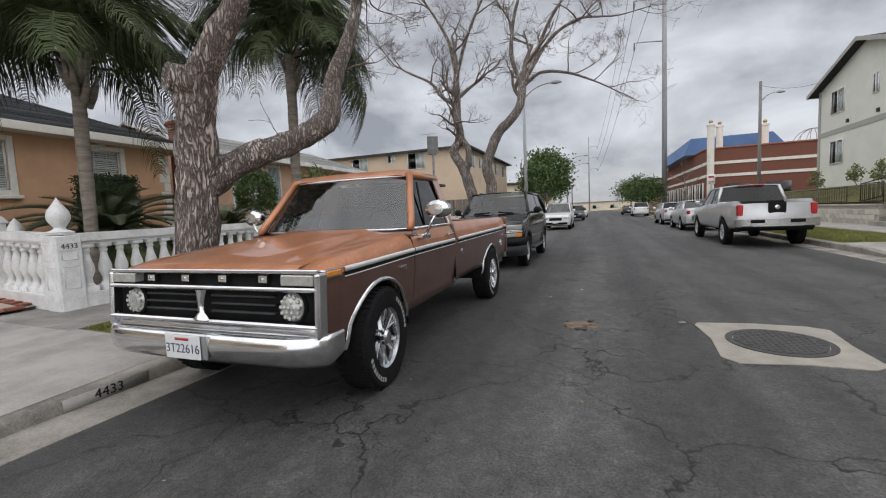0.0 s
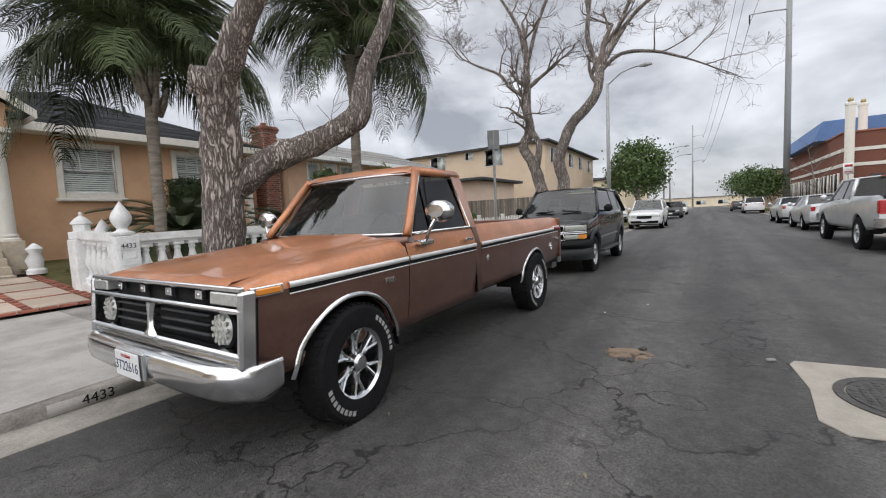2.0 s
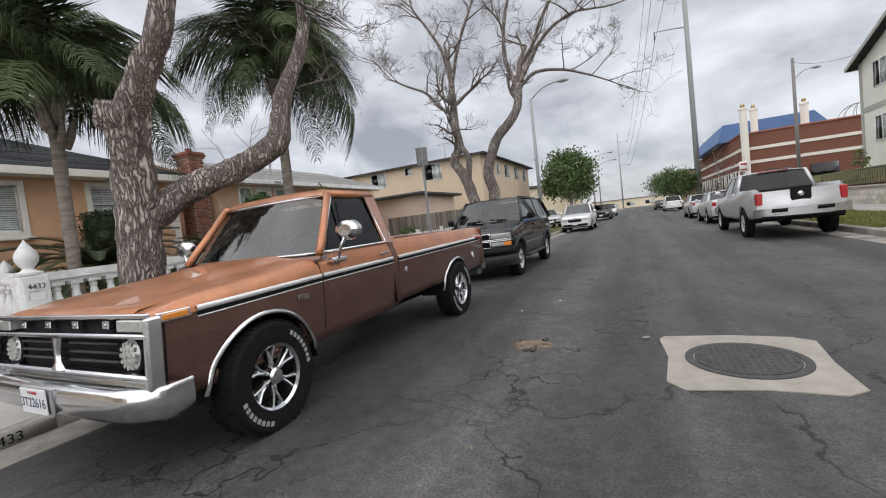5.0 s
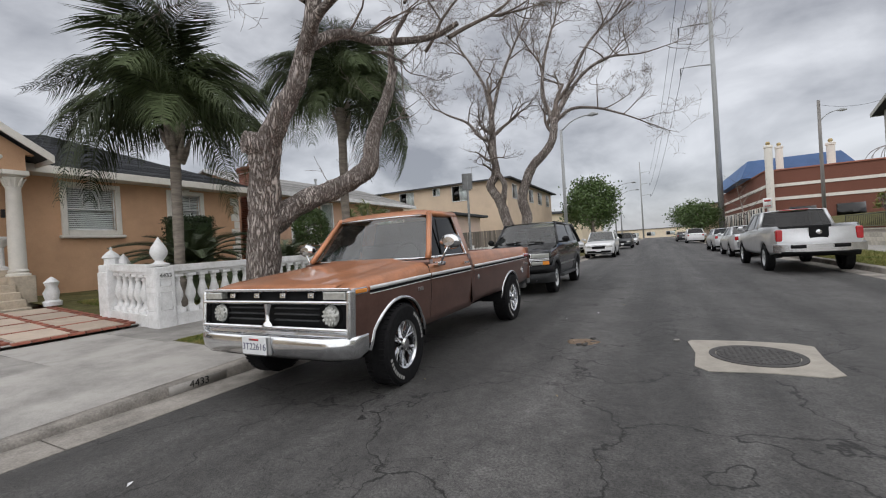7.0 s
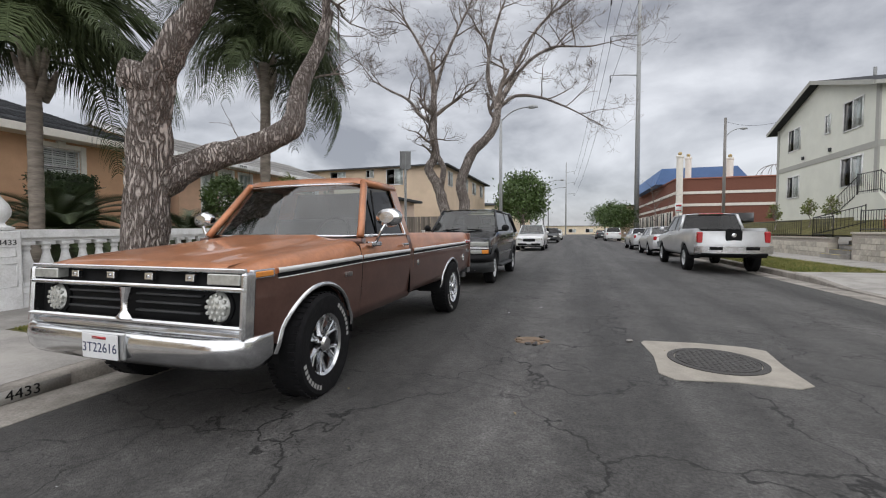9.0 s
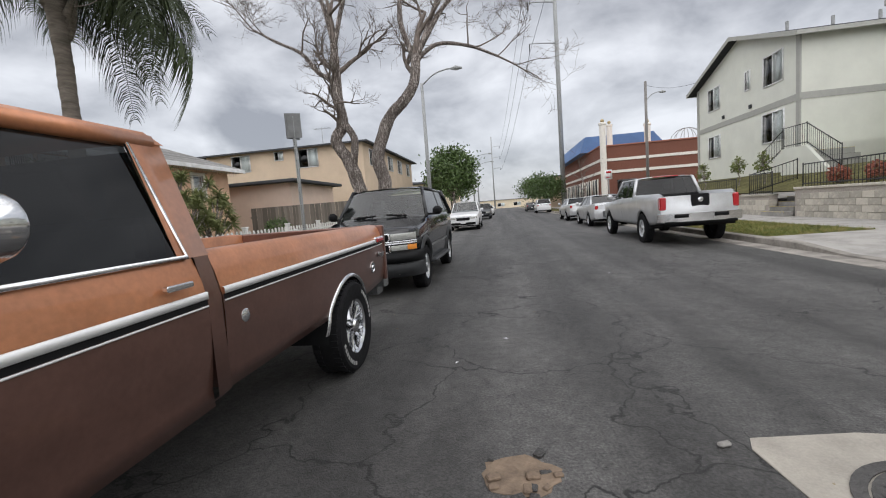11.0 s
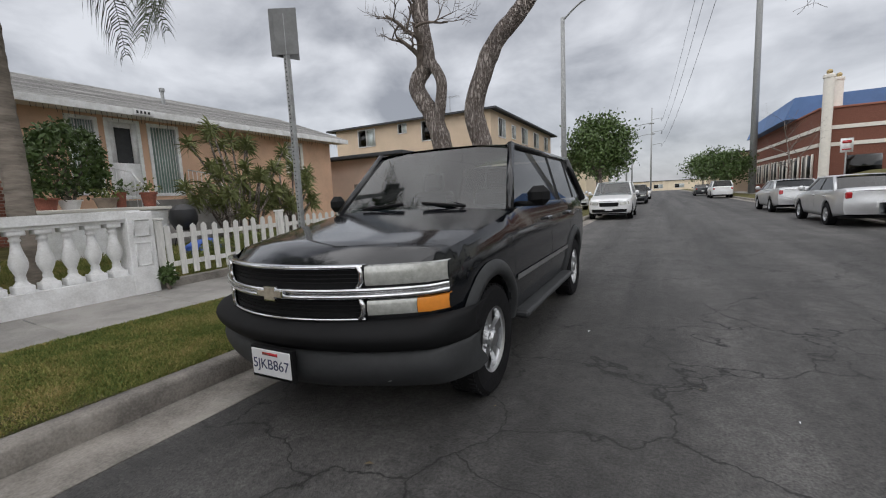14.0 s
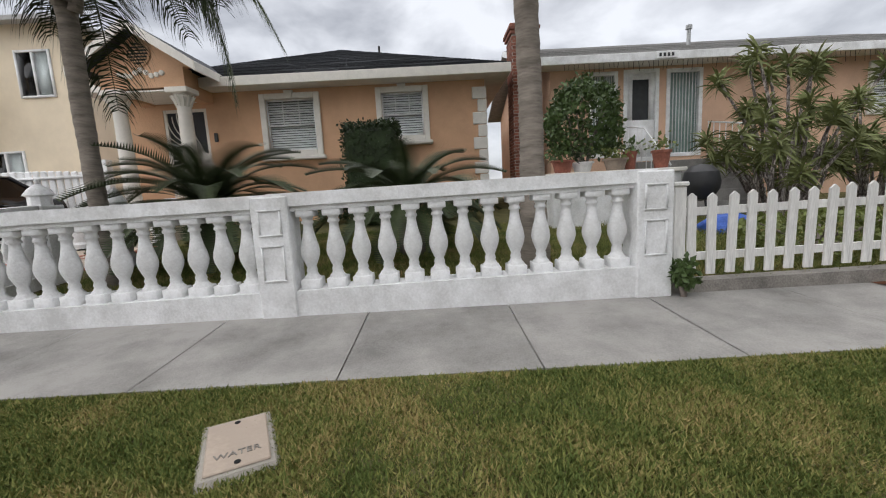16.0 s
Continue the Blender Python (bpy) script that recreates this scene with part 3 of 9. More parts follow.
# ---- vehicles ----
def wheel(parent, x, y, R=0.37, rim=0.235, width=0.25, side=1, style="star", metal="chrome", letters=False, steer=0.0):
    """A wheel whose outer face looks along side * x: rim, tyre, spokes."""
    hub = NB()
    w = width / 2
    lathe(hub, [(rim, -w * 0.9), (rim * 1.02, w * 0.86), (rim * 0.98, w * 0.92), (rim * 0.9, w * 0.80), (rim * 0.86, w * 0.2), (rim * 0.85, -w * 0.5), (0.02, -w * 0.5)], n=36, axis="x", cap=False)
    ob = part("wheel", hub, metal, parent, "polished alloy wheel")
    ob.matrix_local = pose(x, y, R, 0, 0, steer) @ (Matrix.Identity(4) if side > 0 else pose(0, 0, 0, 0, 0, 180))
    tb = NB()
    lathe(tb, [(rim * 0.97, -w * 0.95), (rim * 1.1, -w), (R * 0.93, -w), (R * 0.985, -w * 0.82), (R, -w * 0.55), (R, w * 0.55), (R * 0.985, w * 0.82), (R * 0.93, w), (rim * 1.25, w * 1.03), (rim * 1.1, w), (rim * 0.97, w * 0.95)], n=48, axis="x", cap=False)
    tread = NB()
    for k in range(48):
        a = 2 * math.pi * k / 48
        for s in (-1, 1):
            box(tread, s * w * 0.62 - w * 0.22, s * w * 0.62 + w * 0.22, -0.014, 0.014, R - 0.004, R + 0.007, m=Matrix.Rotation(a + (0.06 if s > 0 else 0), 4, "X"))
    part("tyre", tb, "rubber", ob, "black rubber tyre")
    tagged(part("tread", tread, "rubber", ob), kind="stuff")
    if letters:
        lb = NB()
        rr = rim + (R - rim) * 0.52
        for a0, nn in ((0.6, 8), (3.5, 8)):
            for i in range(nn):
                a = a0 + i * 0.135
                box(lb, w * 1.012, w * 1.03, -0.014, 0.014, rr - 0.016, rr + 0.016, m=Matrix.Rotation(-a, 4, "X"))
        tagged(part("tyre_lettering", lb, "tyre_ink", ob, "raised faded white tyre lettering"), kind="stuff")
    sp = NB()
    if style == "star":
        for k in range(6):
            a = 2 * math.pi * k / 6
            for s in (-1, 1):
                q = []
                for r, off, dx, hw in ((0.05, 0.0, 0.62, 0.020), (rim * 0.55, 0.012 * s, 0.60, 0.017), (rim * 0.92, 0.045 * s, 0.72, 0.016)):
                    q.append((w * dx, off, r, hw))
                rows = []
                for xx, off, r, hw in q:
                    rows.append([(xx - 0.03, off - hw, r), (xx, off - hw * 0.6, r), (xx + 0.006, off, r), (xx, off + hw * 0.6, r), (xx - 0.03, off + hw, r)])
                V = sheet(sp, rows, flip=True)
                bmesh.ops.transform(sp, matrix=Matrix.Rotation(a, 4, "X"), verts=[v for r_ in V for v in r_])
    else:
        n = 5 if style == "five" else 6
        for k in range(n):
            a = 2 * math.pi * k / n
            rows = []
            for r, hw, dx in ((0.05, 0.05, 0.66), (rim * 0.6, 0.038, 0.68), (rim * 0.95, 0.055, 0.70)):
                rows.append([(w * dx - 0.03, -hw, r), (w * dx, -hw * 0.8, r), (w * dx, hw * 0.8, r), (w * dx - 0.03, hw, r)])
            V = sheet(sp, rows, flip=True)
            bmesh.ops.transform(sp, matrix=Matrix.Rotation(a, 4, "X"), verts=[v for r_ in V for v in r_])
    part("spokes", sp, metal, ob)
    cb = NB()
    lathe(cb, [(0.062, w * 0.4), (0.06, w * 0.85), (0.045, w * 0.98), (0.0, w * 1.0)], n=18, axis="x", cap=False)
    nuts = NB()
    for k in range(6):
        a = 2 * math.pi * (k + 0.5) / 6
        lathe(nuts, [(0.012, w * 0.5), (0.011, w * 0.72)], (0, 0.085 * math.cos(a), 0.085 * math.sin(a)), n=6, axis="x")
    part("hub_cap", cb, metal, ob)
    tagged(part("lug_bolt", nuts, metal, ob), kind="stuff")
    bk = NB()
    lathe(bk, [(0.02, -w * 0.55), (rim * 0.84, -w * 0.55), (rim * 0.84, -w * 0.3), (0.02, -w * 0.3)], n=24, axis="x", cap=False)
    part("brake_drum", bk, "plastic", ob)
    return ob


def side_panel(bm, ya, yb, prof, zbot, ztop, arches, sgn, step=0.05, k=7):
    """A body side between ya and yb. prof(y, z) gives the half width; arches are (y, z, radius)."""
    n = max(2, int((yb - ya) / step) + 1)
    ys = list(np.linspace(ya, yb, n))
    for yc, zc, r in arches:
        for e in (yc - r, yc + r):
            for d in (-0.003, 0.003):
                if ya < e + d < yb:
                    ys.append(e + d)
    rows = []
    for y in sorted(ys):
        lo = zbot(y)
        for yc, zc, r in arches:
            if abs(y - yc) < r:
                lo = max(lo, zc + math.sqrt(r * r - (y - yc) ** 2))
        hi = ztop(y)
        lo = min(lo, hi - 0.01)
        rows.append([(sgn * prof(y, lerp(lo, hi, i / (k - 1))), y, lerp(lo, hi, i / (k - 1))) for i in range(k)])
        rows[-1].insert(0, (sgn * (prof(y, lo) - 0.05), y, lo))
    sheet(bm, rows, flip=sgn < 0)


def arch_trim(parent, yc, zc, r, x, sgn, a0=8, a1=172, material="chrome", w=0.028, d=0.02):
    bm = NB()
    rows = []
    for i in range(25):
        a = radians(lerp(a0, a1, i / 24))
        c, s = math.cos(a), math.sin(a)
        X = lambda o: sgn * (x(yc + r * c, zc + r * s) + o)
        rows.append([(X(-0.02), yc + (r - 0.004) * c, zc + (r - 0.004) * s), (X(d * 0.8), yc + (r - 0.002) * c, zc + (r - 0.002) * s), (X(d), yc + (r + w * 0.5) * c, zc + (r + w * 0.5) * s), (X(0.002), yc + (r + w) * c, zc + (r + w) * s)])
    sheet(bm, rows, flip=sgn > 0)
    return part("wheel_arch_trim", bm, material, parent)


def plate(parent, m, body, tone="plate"):
    bm = NB()
    box(bm, -0.153, 0.153, -0.004, 0.004, -0.076, 0.076, bevel=0.003)
    ob = part("licence_plate", bm, tone, parent, "white licence plate with dark characters")
    ob.matrix_local = m
    if body:
        text_part("plate_number", body, 0.083, "ink", ob, pose(0, -0.0045, -0.01, 90, 0, 0), 0.001)
        b2 = NB()
        box(b2, -0.06, 0.06, -0.0065, -0.004, 0.045, 0.062)
        part("plate_heading", b2, "red_lens", ob)
    return ob


def pickup_copper():
    """The two-tone long-bed pickup. Local: front axle at y = 0, nose towards -y, centre line x = 0."""
    T = thing("pickup_truck", "copper and brown two-tone vintage pickup with chrome trim", "pickup truck", (-0.93, 0, 0))
    HW = 0.93
    trim_z = lambda y: curve1([(-0.75, 0.955), (0.6, 0.985), (4.5, 1.03)], y)

    def px(y, z):
        b = HW + curve1([(-0.8, -0.02), (-0.3, 0.0), (4.0, 0.0), (4.55, -0.02)], y)
        return b + curve1([(0.40, -0.06), (0.50, -0.03), (0.60, -0.036), (0.66, -0.022), (0.78, -0.006), (0.93, 0.0), (1.0, -0.003), (1.08, -0.018), (1.15, -0.04), (1.22, -0.07)], z)

    arches = [(0.0, 0.37, 0.455), (3.378, 0.37, 0.44)]
    zb = lambda y: curve1([(-0.75, 0.60), (-0.45, 0.50), (0.3, 0.47), (1.75, 0.50), (1.8, 0.54), (3.8, 0.56), (4.5, 0.60)], y)
    for s in (1, -1):
        for nm, ya, yb in (("front_fender", -0.72, 0.595), ("door", 0.603, 1.70), ("bed_side", 1.80, 4.50)):
            bm = NB()
            side_panel(bm, ya, yb, px, zb, trim_z, arches, s)
            lower = part(nm, bm, "brown", T, "brown lower body panel")
            bm = NB()
            if nm == "front_fender":
                rows = []
                for y in np.linspace(-0.73, 0.595, 22):
                    top = curve1([(-0.73, 1.005), (-0.5, 1.055), (0.6, 1.15)], y)
                    tz = trim_z(y)
                    f = lambda u: lerp(tz, top, u)
                    rows.append([(s * px(y, tz), y, tz), (s * (px(y, tz) - 0.008), y, f(0.35)), (s * (px(y, tz) - 0.03), y, f(0.7)), (s * (px(y, tz) - 0.065), y, f(0.92)), (s * (px(y, tz) - 0.11), y, f(1.0)), (s * (HW - 0.20), y, f(1.02))])
                sheet(bm, rows, flip=s < 0)
                part("fender_top", bm, "copper", T, "copper upper fender")
            elif nm == "door":
                top = lambda y: curve1([(0.6, 1.17), (1.7, 1.20)], y)
                side_panel(bm, ya, yb, px, trim_z, top, [], s, k=6)
                part("door_top", bm, "copper", lower, "copper upper door skin")
                bm = NB()
                box(bm, s * HW - 0.0, s * HW + s * 0.03, 1.46, 1.60, 1.075, 1.10, bevel=0.006)
                part("door_handle", bm, "chrome", lower, "chrome door handle")
            else:
                rows = []
                for y in np.linspace(1.80, 4.50, 40):
                    tz = trim_z(y)
                    top = curve1([(1.8, 1.215), (4.3, 1.215), (4.5, 1.20)], y)
                    rows.append([(s * px(y, tz), y, tz), (s * px(y, lerp(tz, top, 0.5)), y, lerp(tz, top, 0.5)), (s * (px(y, top) + 0.012), y, top - 0.03), (s * (px(y, top) - 0.02), y, top), (s * (HW - 0.15), y, top), (s * (HW - 0.165), y, top - 0.015), (s * (HW - 0.17), y, 0.75)])
                sheet(bm, rows, flip=s < 0)
                part("bed_rail", bm, "copper", T, "copper bed side top rail")
            # chrome and black side moulding
            bm = NB()
            bk = NB()
            rows, rows2, rows3 = [], [], []
            y_a = ya + (0.24 if nm == "front_fender" else 0.005)
            for y in np.linspace(y_a, yb - (0.06 if nm == "bed_side" else 0.004), 14):
                z = trim_z(y)
                X = lambda dz, o: (s * (px(y, z) + o), y, z + dz)
                rows.append([X(0.036, 0.0), X(0.034, 0.011), X(0.003, 0.012), X(0.001, 0.0)])
                rows2.append([X(-0.026, 0.0), X(-0.027, 0.008), X(-0.033, 0.008), X(-0.034, 0.0)])
                rows3.append([X(0.002, 0.004), X(-0.024, 0.004)])
            sheet(bm, rows, flip=s > 0)
            sheet(bm, rows2, flip=s > 0)
            part("side_moulding", bm, "script", T, "bright side moulding")
            sheet(bk, rows3, flip=s > 0)
            part("moulding_insert", bk, "plastic", T, "black moulding insert")
        arch_trim(T, 0.0, 0.37, 0.455, px, s)
        arch_trim(T, 3.378, 0.37, 0.44, px, s)
        # wheel housings
        for yc in (0.0, 3.378):
            bm = NB()
            rows = []
            for i in range(17):
                a = math.pi * i / 16
                rows.append([(s * 0.90, yc + 0.46 * math.cos(a), 0.37 + 0.46 * math.sin(a)), (s * 0.55, yc + 0.46 * math.cos(a), 0.37 + 0.46 * math.sin(a))])
            sheet(bm, rows)
            part("wheel_housing", bm, "plastic", T)
        # marker lamp
        bm = NB()
        box(bm, s * (HW - 0.03), s * (HW + 0.008), -0.70, -0.52, 0.945, 1.0, bevel=0.006)
        part("marker_bezel", bm, "chrome", T)
        bm = NB()
        box(bm, s * (HW - 0.02), s * (HW + 0.014), -0.685, -0.535, 0.955, 0.99, bevel=0.006)
        part("side_marker", bm, "amber", T, "amber side marker lamp")
        bm = NB()
        box(bm, s * (HW - 0.03), s * (HW + 0.006), 4.16, 4.44, 1.02, 1.085, bevel=0.012)
        part("tail_bezel", bm, "chrome", T)
        bm = NB()
        box(bm, s * (HW - 0.02), s * (HW + 0.014), 4.18, 4.40, 1.03, 1.075, bevel=0.01)
        part("tail_lamp", bm, "red_lens", T, "red tail lamp")
        bm = NB()
        lathe(bm, [(0.035, 0.0), (0.035, 0.012), (0.02, 0.02), (0.0, 0.02)], (s * (HW - 0.012) if s > 0 else -HW + 0.012, 1.95, 0.86), n=16, axis="x", cap=False)
        part("fuel_cap", bm, "chrome", T, "round chrome fuel filler cap")
    # fuel cap near the tail on the street side
    bm = NB()
    lathe(bm, [(0.058, 0.0), (0.058, 0.012), (0.046, 0.016), (0.044, 0.008), (0.026, 0.010), (0.022, 0.022), (0.0, 0.022)], (HW - 0.010, 4.0, 0.80), n=18, axis="x", cap=False)
    part("fuel_cap", bm, "chrome", T, "round chrome fuel filler cap")
    # hood
    bm = NB()
    rows = []
    for y in np.linspace(-0.755, 0.60, 26):
        z = curve1([(-0.755, 1.005), (-0.70, 1.035), (-0.5, 1.06), (0.6, 1.165)], y)
        c = curve1([(-0.755, 0.0), (-0.4, 0.012), (0.6, 0.035)], y)
        half = [(0.0, z + c), (0.25, z + c), (0.44, z + c), (0.50, z + c - 0.02 * min(1, c * 60)), (0.62, z), (0.72, z - 0.005), (0.76, z - 0.012)]
        rows.append([(-a, y, b) for a, b in half[:0:-1]] + [(a, y, b) for a, b in half])
    sheet(bm, rows)
    part("hood", bm, "copper", T, "faded copper hood with creases")
    bm = NB()
    box(bm, -0.9, 0.9, 0.58, 0.72, 1.10, 1.165)
    part("cowl", bm, "brown", T)
    for s in (-1, 1):
        bm = NB()
        tube(bm, [(s * 0.25 + 0.12, 0.62, 1.185), (s * 0.25 - 0.18, 0.66, 1.21)], 0.008, 6)
        part("wiper", bm, "plastic", T)
    # cab: pillars, roof, glass
    A0, A1 = (0.66, 1.18), (1.06, 1.715)
    xb, xt = 0.875, 0.70
    bm = NB()
    rows = []
    for y in np.linspace(1.02, 1.80, 10):
        e = min(1.0, (y - 1.02) / 0.08, (1.80 - y) / 0.08 + 0.25)
        z = lerp(1.715, 1.775, max(0.0, e))
        rows.append([(-0.725, y, 1.705), (-0.71, y, z - 0.02), (-0.60, y, z), (0, y, z + 0.012), (0.60, y, z), (0.71, y, z - 0.02), (0.725, y, 1.705)])
    sheet(bm, rows)
    part("roof", bm, "copper", T, "faded copper cab roof")
    for s in (-1, 1):
        bm = NB()
        tube(bm, [(s * xb, A0[0], A0[1]), (s * (xb - 0.02), 0.72, 1.26), (s * xt, A1[0], A1[1])], 0.035, 8)
        tube(bm, [(s * xt, 1.04, 1.715), (s * xt, 1.74, 1.715)], 0.035, 8)
        part("windscreen_pillar", bm, "copper", T)
        bm = NB()
        V = sheet(bm, [[(s * (xb + 0.005), 1.62, 1.19), (s * (xt + 0.02), 1.60, 1.71)], [(s * (xb + 0.005), 1.80, 1.19), (s * (xt + 0.02), 1.78, 1.71)], [(s * (xb - 0.12), 1.83, 1.19), (s * (xt - 0.10), 1.80, 1.71)]], flip=s < 0)
        part("rear_pillar", bm, "copper", T)
        bm = NB()
        sheet(bm, [[(s * 0.86, 1.70, 0.50), (s * (HW - 0.005), 1.70, 0.55), (s * HW, 1.70, 1.0), (s * (HW - 0.045), 1.70, 1.19)], [(s * 0.86, 1.79, 0.50), (s * (HW - 0.005), 1.79, 0.55), (s * HW, 1.79, 1.0), (s * (HW - 0.045), 1.79, 1.19)]], flip=s > 0)
        part("cab_corner", bm, "brown", T)
        bm = NB()
        sheet(bm, [[(s * (xb + 0.0), 0.76, 1.19), (s * xb, 1.63, 1.195)], [(s * xt, 1.09, 1.69), (s * xt, 1.61, 1.69)]], flip=s < 0)
        part("door_window", bm, "tint_dark", T, "dark door window glass")
        bm = NB()
        tube(bm, [(s * (xb + 0.01), 0.70, 1.19), (s * (xt + 0.015), 1.085, 1.70), (s * (xt + 0.015), 1.61, 1.70), (s * (xb + 0.01), 1.66, 1.195), (s * (xb + 0.01), 0.70, 1.19)], 0.012, 6)
        part("window_frame", bm, "chrome", T)
        bm = NB()
        tube(bm, [(s * (xb + 0.004), 0.98, 1.19), (s * (xt + 0.055), 1.10, 1.64)], 0.009, 6)
        part("vent_divider", bm, "plastic", T)
        # mirror on its arm
        bm = NB()
        tube(bm, spline([(s * 0.90, 0.80, 1.12), (s * 0.97, 0.78, 1.13), (s * 1.03, 0.76, 1.22), (s * 1.08, 0.78, 1.31)], 4), 0.014, 6)
        box(bm, s * 0.93 - 0.045, s * 0.93 + 0.045, 0.72, 0.90, 1.09, 1.135, bevel=0.012)
        arm = part("mirror_arm", bm, "chrome", T, "chrome mirror arm")
        bm = NB()
        prof = [(0.0, -0.05), (0.05, -0.047), (0.08, -0.02), (0.088, 0.03), (0.085, 0.04), (0.0, 0.04)]
        lathe(bm, prof, n=20, axis="y", cap=False)
        for v in bm.verts:
            v.co.x *= 1.45
        mr = part("mirror", bm, "chrome", arm, "chrome oval door mirror")
        mr.matrix_local = pose(s * 1.09, 0.80, 1.355, 0, 0, 0)
    bm = NB()
    rows = []
    for u in np.linspace(-1, 1, 11):
        bulge = 0.10 * (1 - u * u)
        rows.append([(u * (xb - 0.02), 0.70 - bulge, 1.185), (u * (xt - 0.005) * 1.02, 1.07 - bulge * 0.7, 1.705)])
    sheet(bm, rows, flip=True)
    part("windscreen", bm, "tint", T, "large curved windscreen reflecting trees")
    bm = NB()
    loop = [Vector(r[0]) for r in rows] + [Vector(r[1]) for r in rows[::-1]]
    tube(bm, loop + [loop[0]], 0.013, 6)
    part("windscreen_trim", bm, "chrome", T, "bright windscreen trim")
    bm = NB()
    sheet(bm, [[(-xb + 0.1, 1.80, 1.19), (xb - 0.1, 1.80, 1.19)], [(-xt + 0.08, 1.77, 1.69), (xt - 0.08, 1.77, 1.69)]])
    part("rear_window", bm, "tint_dark", T, "rear cab window")
    bm = NB()
    box(bm, -0.80, 0.80, 0.68, 0.92, 1.02, 1.17, bevel=0.03)
    part("dashboard", bm, "interior", T)
    bm = NB()
    box(bm, -0.78, 0.78, 1.25, 1.45, 0.72, 0.92, bevel=0.03)
    box(bm, -0.78, 0.78, 1.55, 1.70, 0.90, 1.38, bevel=0.03)
    part("bench_seat", bm, "interior", T)
    bm = NB()
    ringp = [(0.38 + 0.19 * math.cos(a), 0.98 + 0.08 * math.sin(a), 1.2 + 0.17 * math.sin(a)) for a in np.linspace(0, 2 * math.pi, 21)]
    tube(bm, ringp, 0.014, 6, cap=False)
    part("steering_wheel", bm, "plastic", T)
    # floor, tailgate, bed front
    bm = NB()
    box(bm, -0.85, 0.85, -0.6, 1.75, 0.48, 0.56)
    box(bm, -0.86, 0.86, 1.79, 1.83, 0.55, 1.20)
    box(bm, -0.78, 0.78, 1.83, 4.45, 0.72, 0.76)
    part("bed_floor", bm, "brown", T)
    bm = NB()
    box(bm, -0.77, 0.77, 4.455, 4.51, 0.64, 1.205, bevel=0.012)
    gate = part("tailgate", bm, "brown", T, "brown tailgate")
    bm = NB()
    box(bm, -0.55, 0.55, 4.505, 4.525, 0.86, 1.03, bevel=0.006)
    part("tailgate_panel", bm, "copper", gate)
    for s in (-1, 1):
        bm = NB()
        box(bm, s * 0.845 - 0.08, s * 0.845 + 0.08, 4.46, 4.52, 0.60, 1.20, bevel=0.012)
        part("rear_corner", bm, "brown", T)
    for s in (-1, 1):
        bm = NB()
        box(bm, s * 0.865 - 0.045, s * 0.865 + 0.045, 4.515, 4.535, 0.74, 1.05, bevel=0.012)
        lamp = part("tail_bezel", bm, "chrome", T)
        bm = NB()
        box(bm, s * 0.865 - 0.034, s * 0.865 + 0.034, 4.53, 4.545, 0.77, 1.03, bevel=0.008)
        part("tail_lamp", bm, "red_lens", lamp, "red tail lamp")
    # rear step bumper with tread plate
    bm = NB()
    for s in (-1, 1):
        out = [(s * x, y) for x, y in ((0.27, 4.54), (0.86, 4.54), (0.875, 4.60), (0.865, 4.70), (0.83, 4.765), (0.75, 4.80), (0.32, 4.80), (0.27, 4.75))]
        prism(bm, out if s > 0 else out[::-1], "z", 0.50, 0.62)
        box(bm, s * 0.56 - 0.22, s * 0.56 + 0.22, 4.56, 4.74, 0.40, 0.51, bevel=0.015)
    box(bm, -0.30, 0.30, 4.54, 4.70, 0.45, 0.52, bevel=0.01)
    bmesh.ops.recalc_face_normals(bm, faces=bm.faces[:])
    rb = part("rear_bumper", bm, "tread", T, "chrome rear step bumper")
    bm = NB()
    for i in range(40):
        for j in range(6):
            x = -0.9 + i * 0.046
            if 0.29 < abs(x) < 0.80:
                box(bm, -0.014, 0.014, -0.004, 0.004, 0.62, 0.625, m=pose(x, 4.56 + j * 0.042, 0, 0, 0, 45 if (i + j) % 2 else -45))
    tagged(part("tread_plate", bm, "alu", rb, "raised diamond tread"), kind="stuff")
    bm = NB()
    tube(bm, [(0.52, 3.4, 0.36), (0.56, 3.8, 0.38), (0.60, 4.4, 0.38)], 0.03, 8)
    part("exhaust_pipe", bm, "chrome", T)
    # front face
    bm = NB()
    box(bm, -0.93, 0.93, -0.765, -0.735, 0.985, 1.012, bevel=0.006)
    part("hood_lip", bm, "chrome", T, "chrome hood lip")
    bm = NB()
    box(bm, -0.92, 0.92, -0.70, -0.66, 0.58, 0.99)
    part("grille_backing", bm, "plastic", T)
    gb = NB()
    box(gb, -0.94, 0.94, -0.775, -0.70, 0.878, 0.905, bevel=0.009)
    box(gb, -0.94, 0.94, -0.775, -0.70, 0.652, 0.684, bevel=0.011)
    for s in (-1, 1):
        box(gb, s * 0.925 - 0.022, s * 0.925 + 0.022, -0.772, -0.68, 0.60, 0.99, bevel=0.014)
    grille = part("grille_surround", gb, "chrome", T, "chrome grille surround")
    bm = NB()
    V = sheet(bm, [[(-0.045, -0.765, 0.88), (-0.03, -0.785, 0.88), (0.03, -0.785, 0.88), (0.045, -0.765, 0.88)], [(-0.02, -0.765, 0.80), (-0.012, -0.785, 0.80), (0.012, -0.785, 0.80), (0.02, -0.765, 0.80)], [(-0.02, -0.765, 0.73), (-0.012, -0.785, 0.73), (0.012, -0.785, 0.73), (0.02, -0.765, 0.73)], [(-0.07, -0.765, 0.68), (-0.06, -0.785, 0.68), (0.06, -0.785, 0.68), (0.07, -0.765, 0.68)]], flip=True)
    part("grille_divider", bm, "chrome", grille, "chrome centre divider")
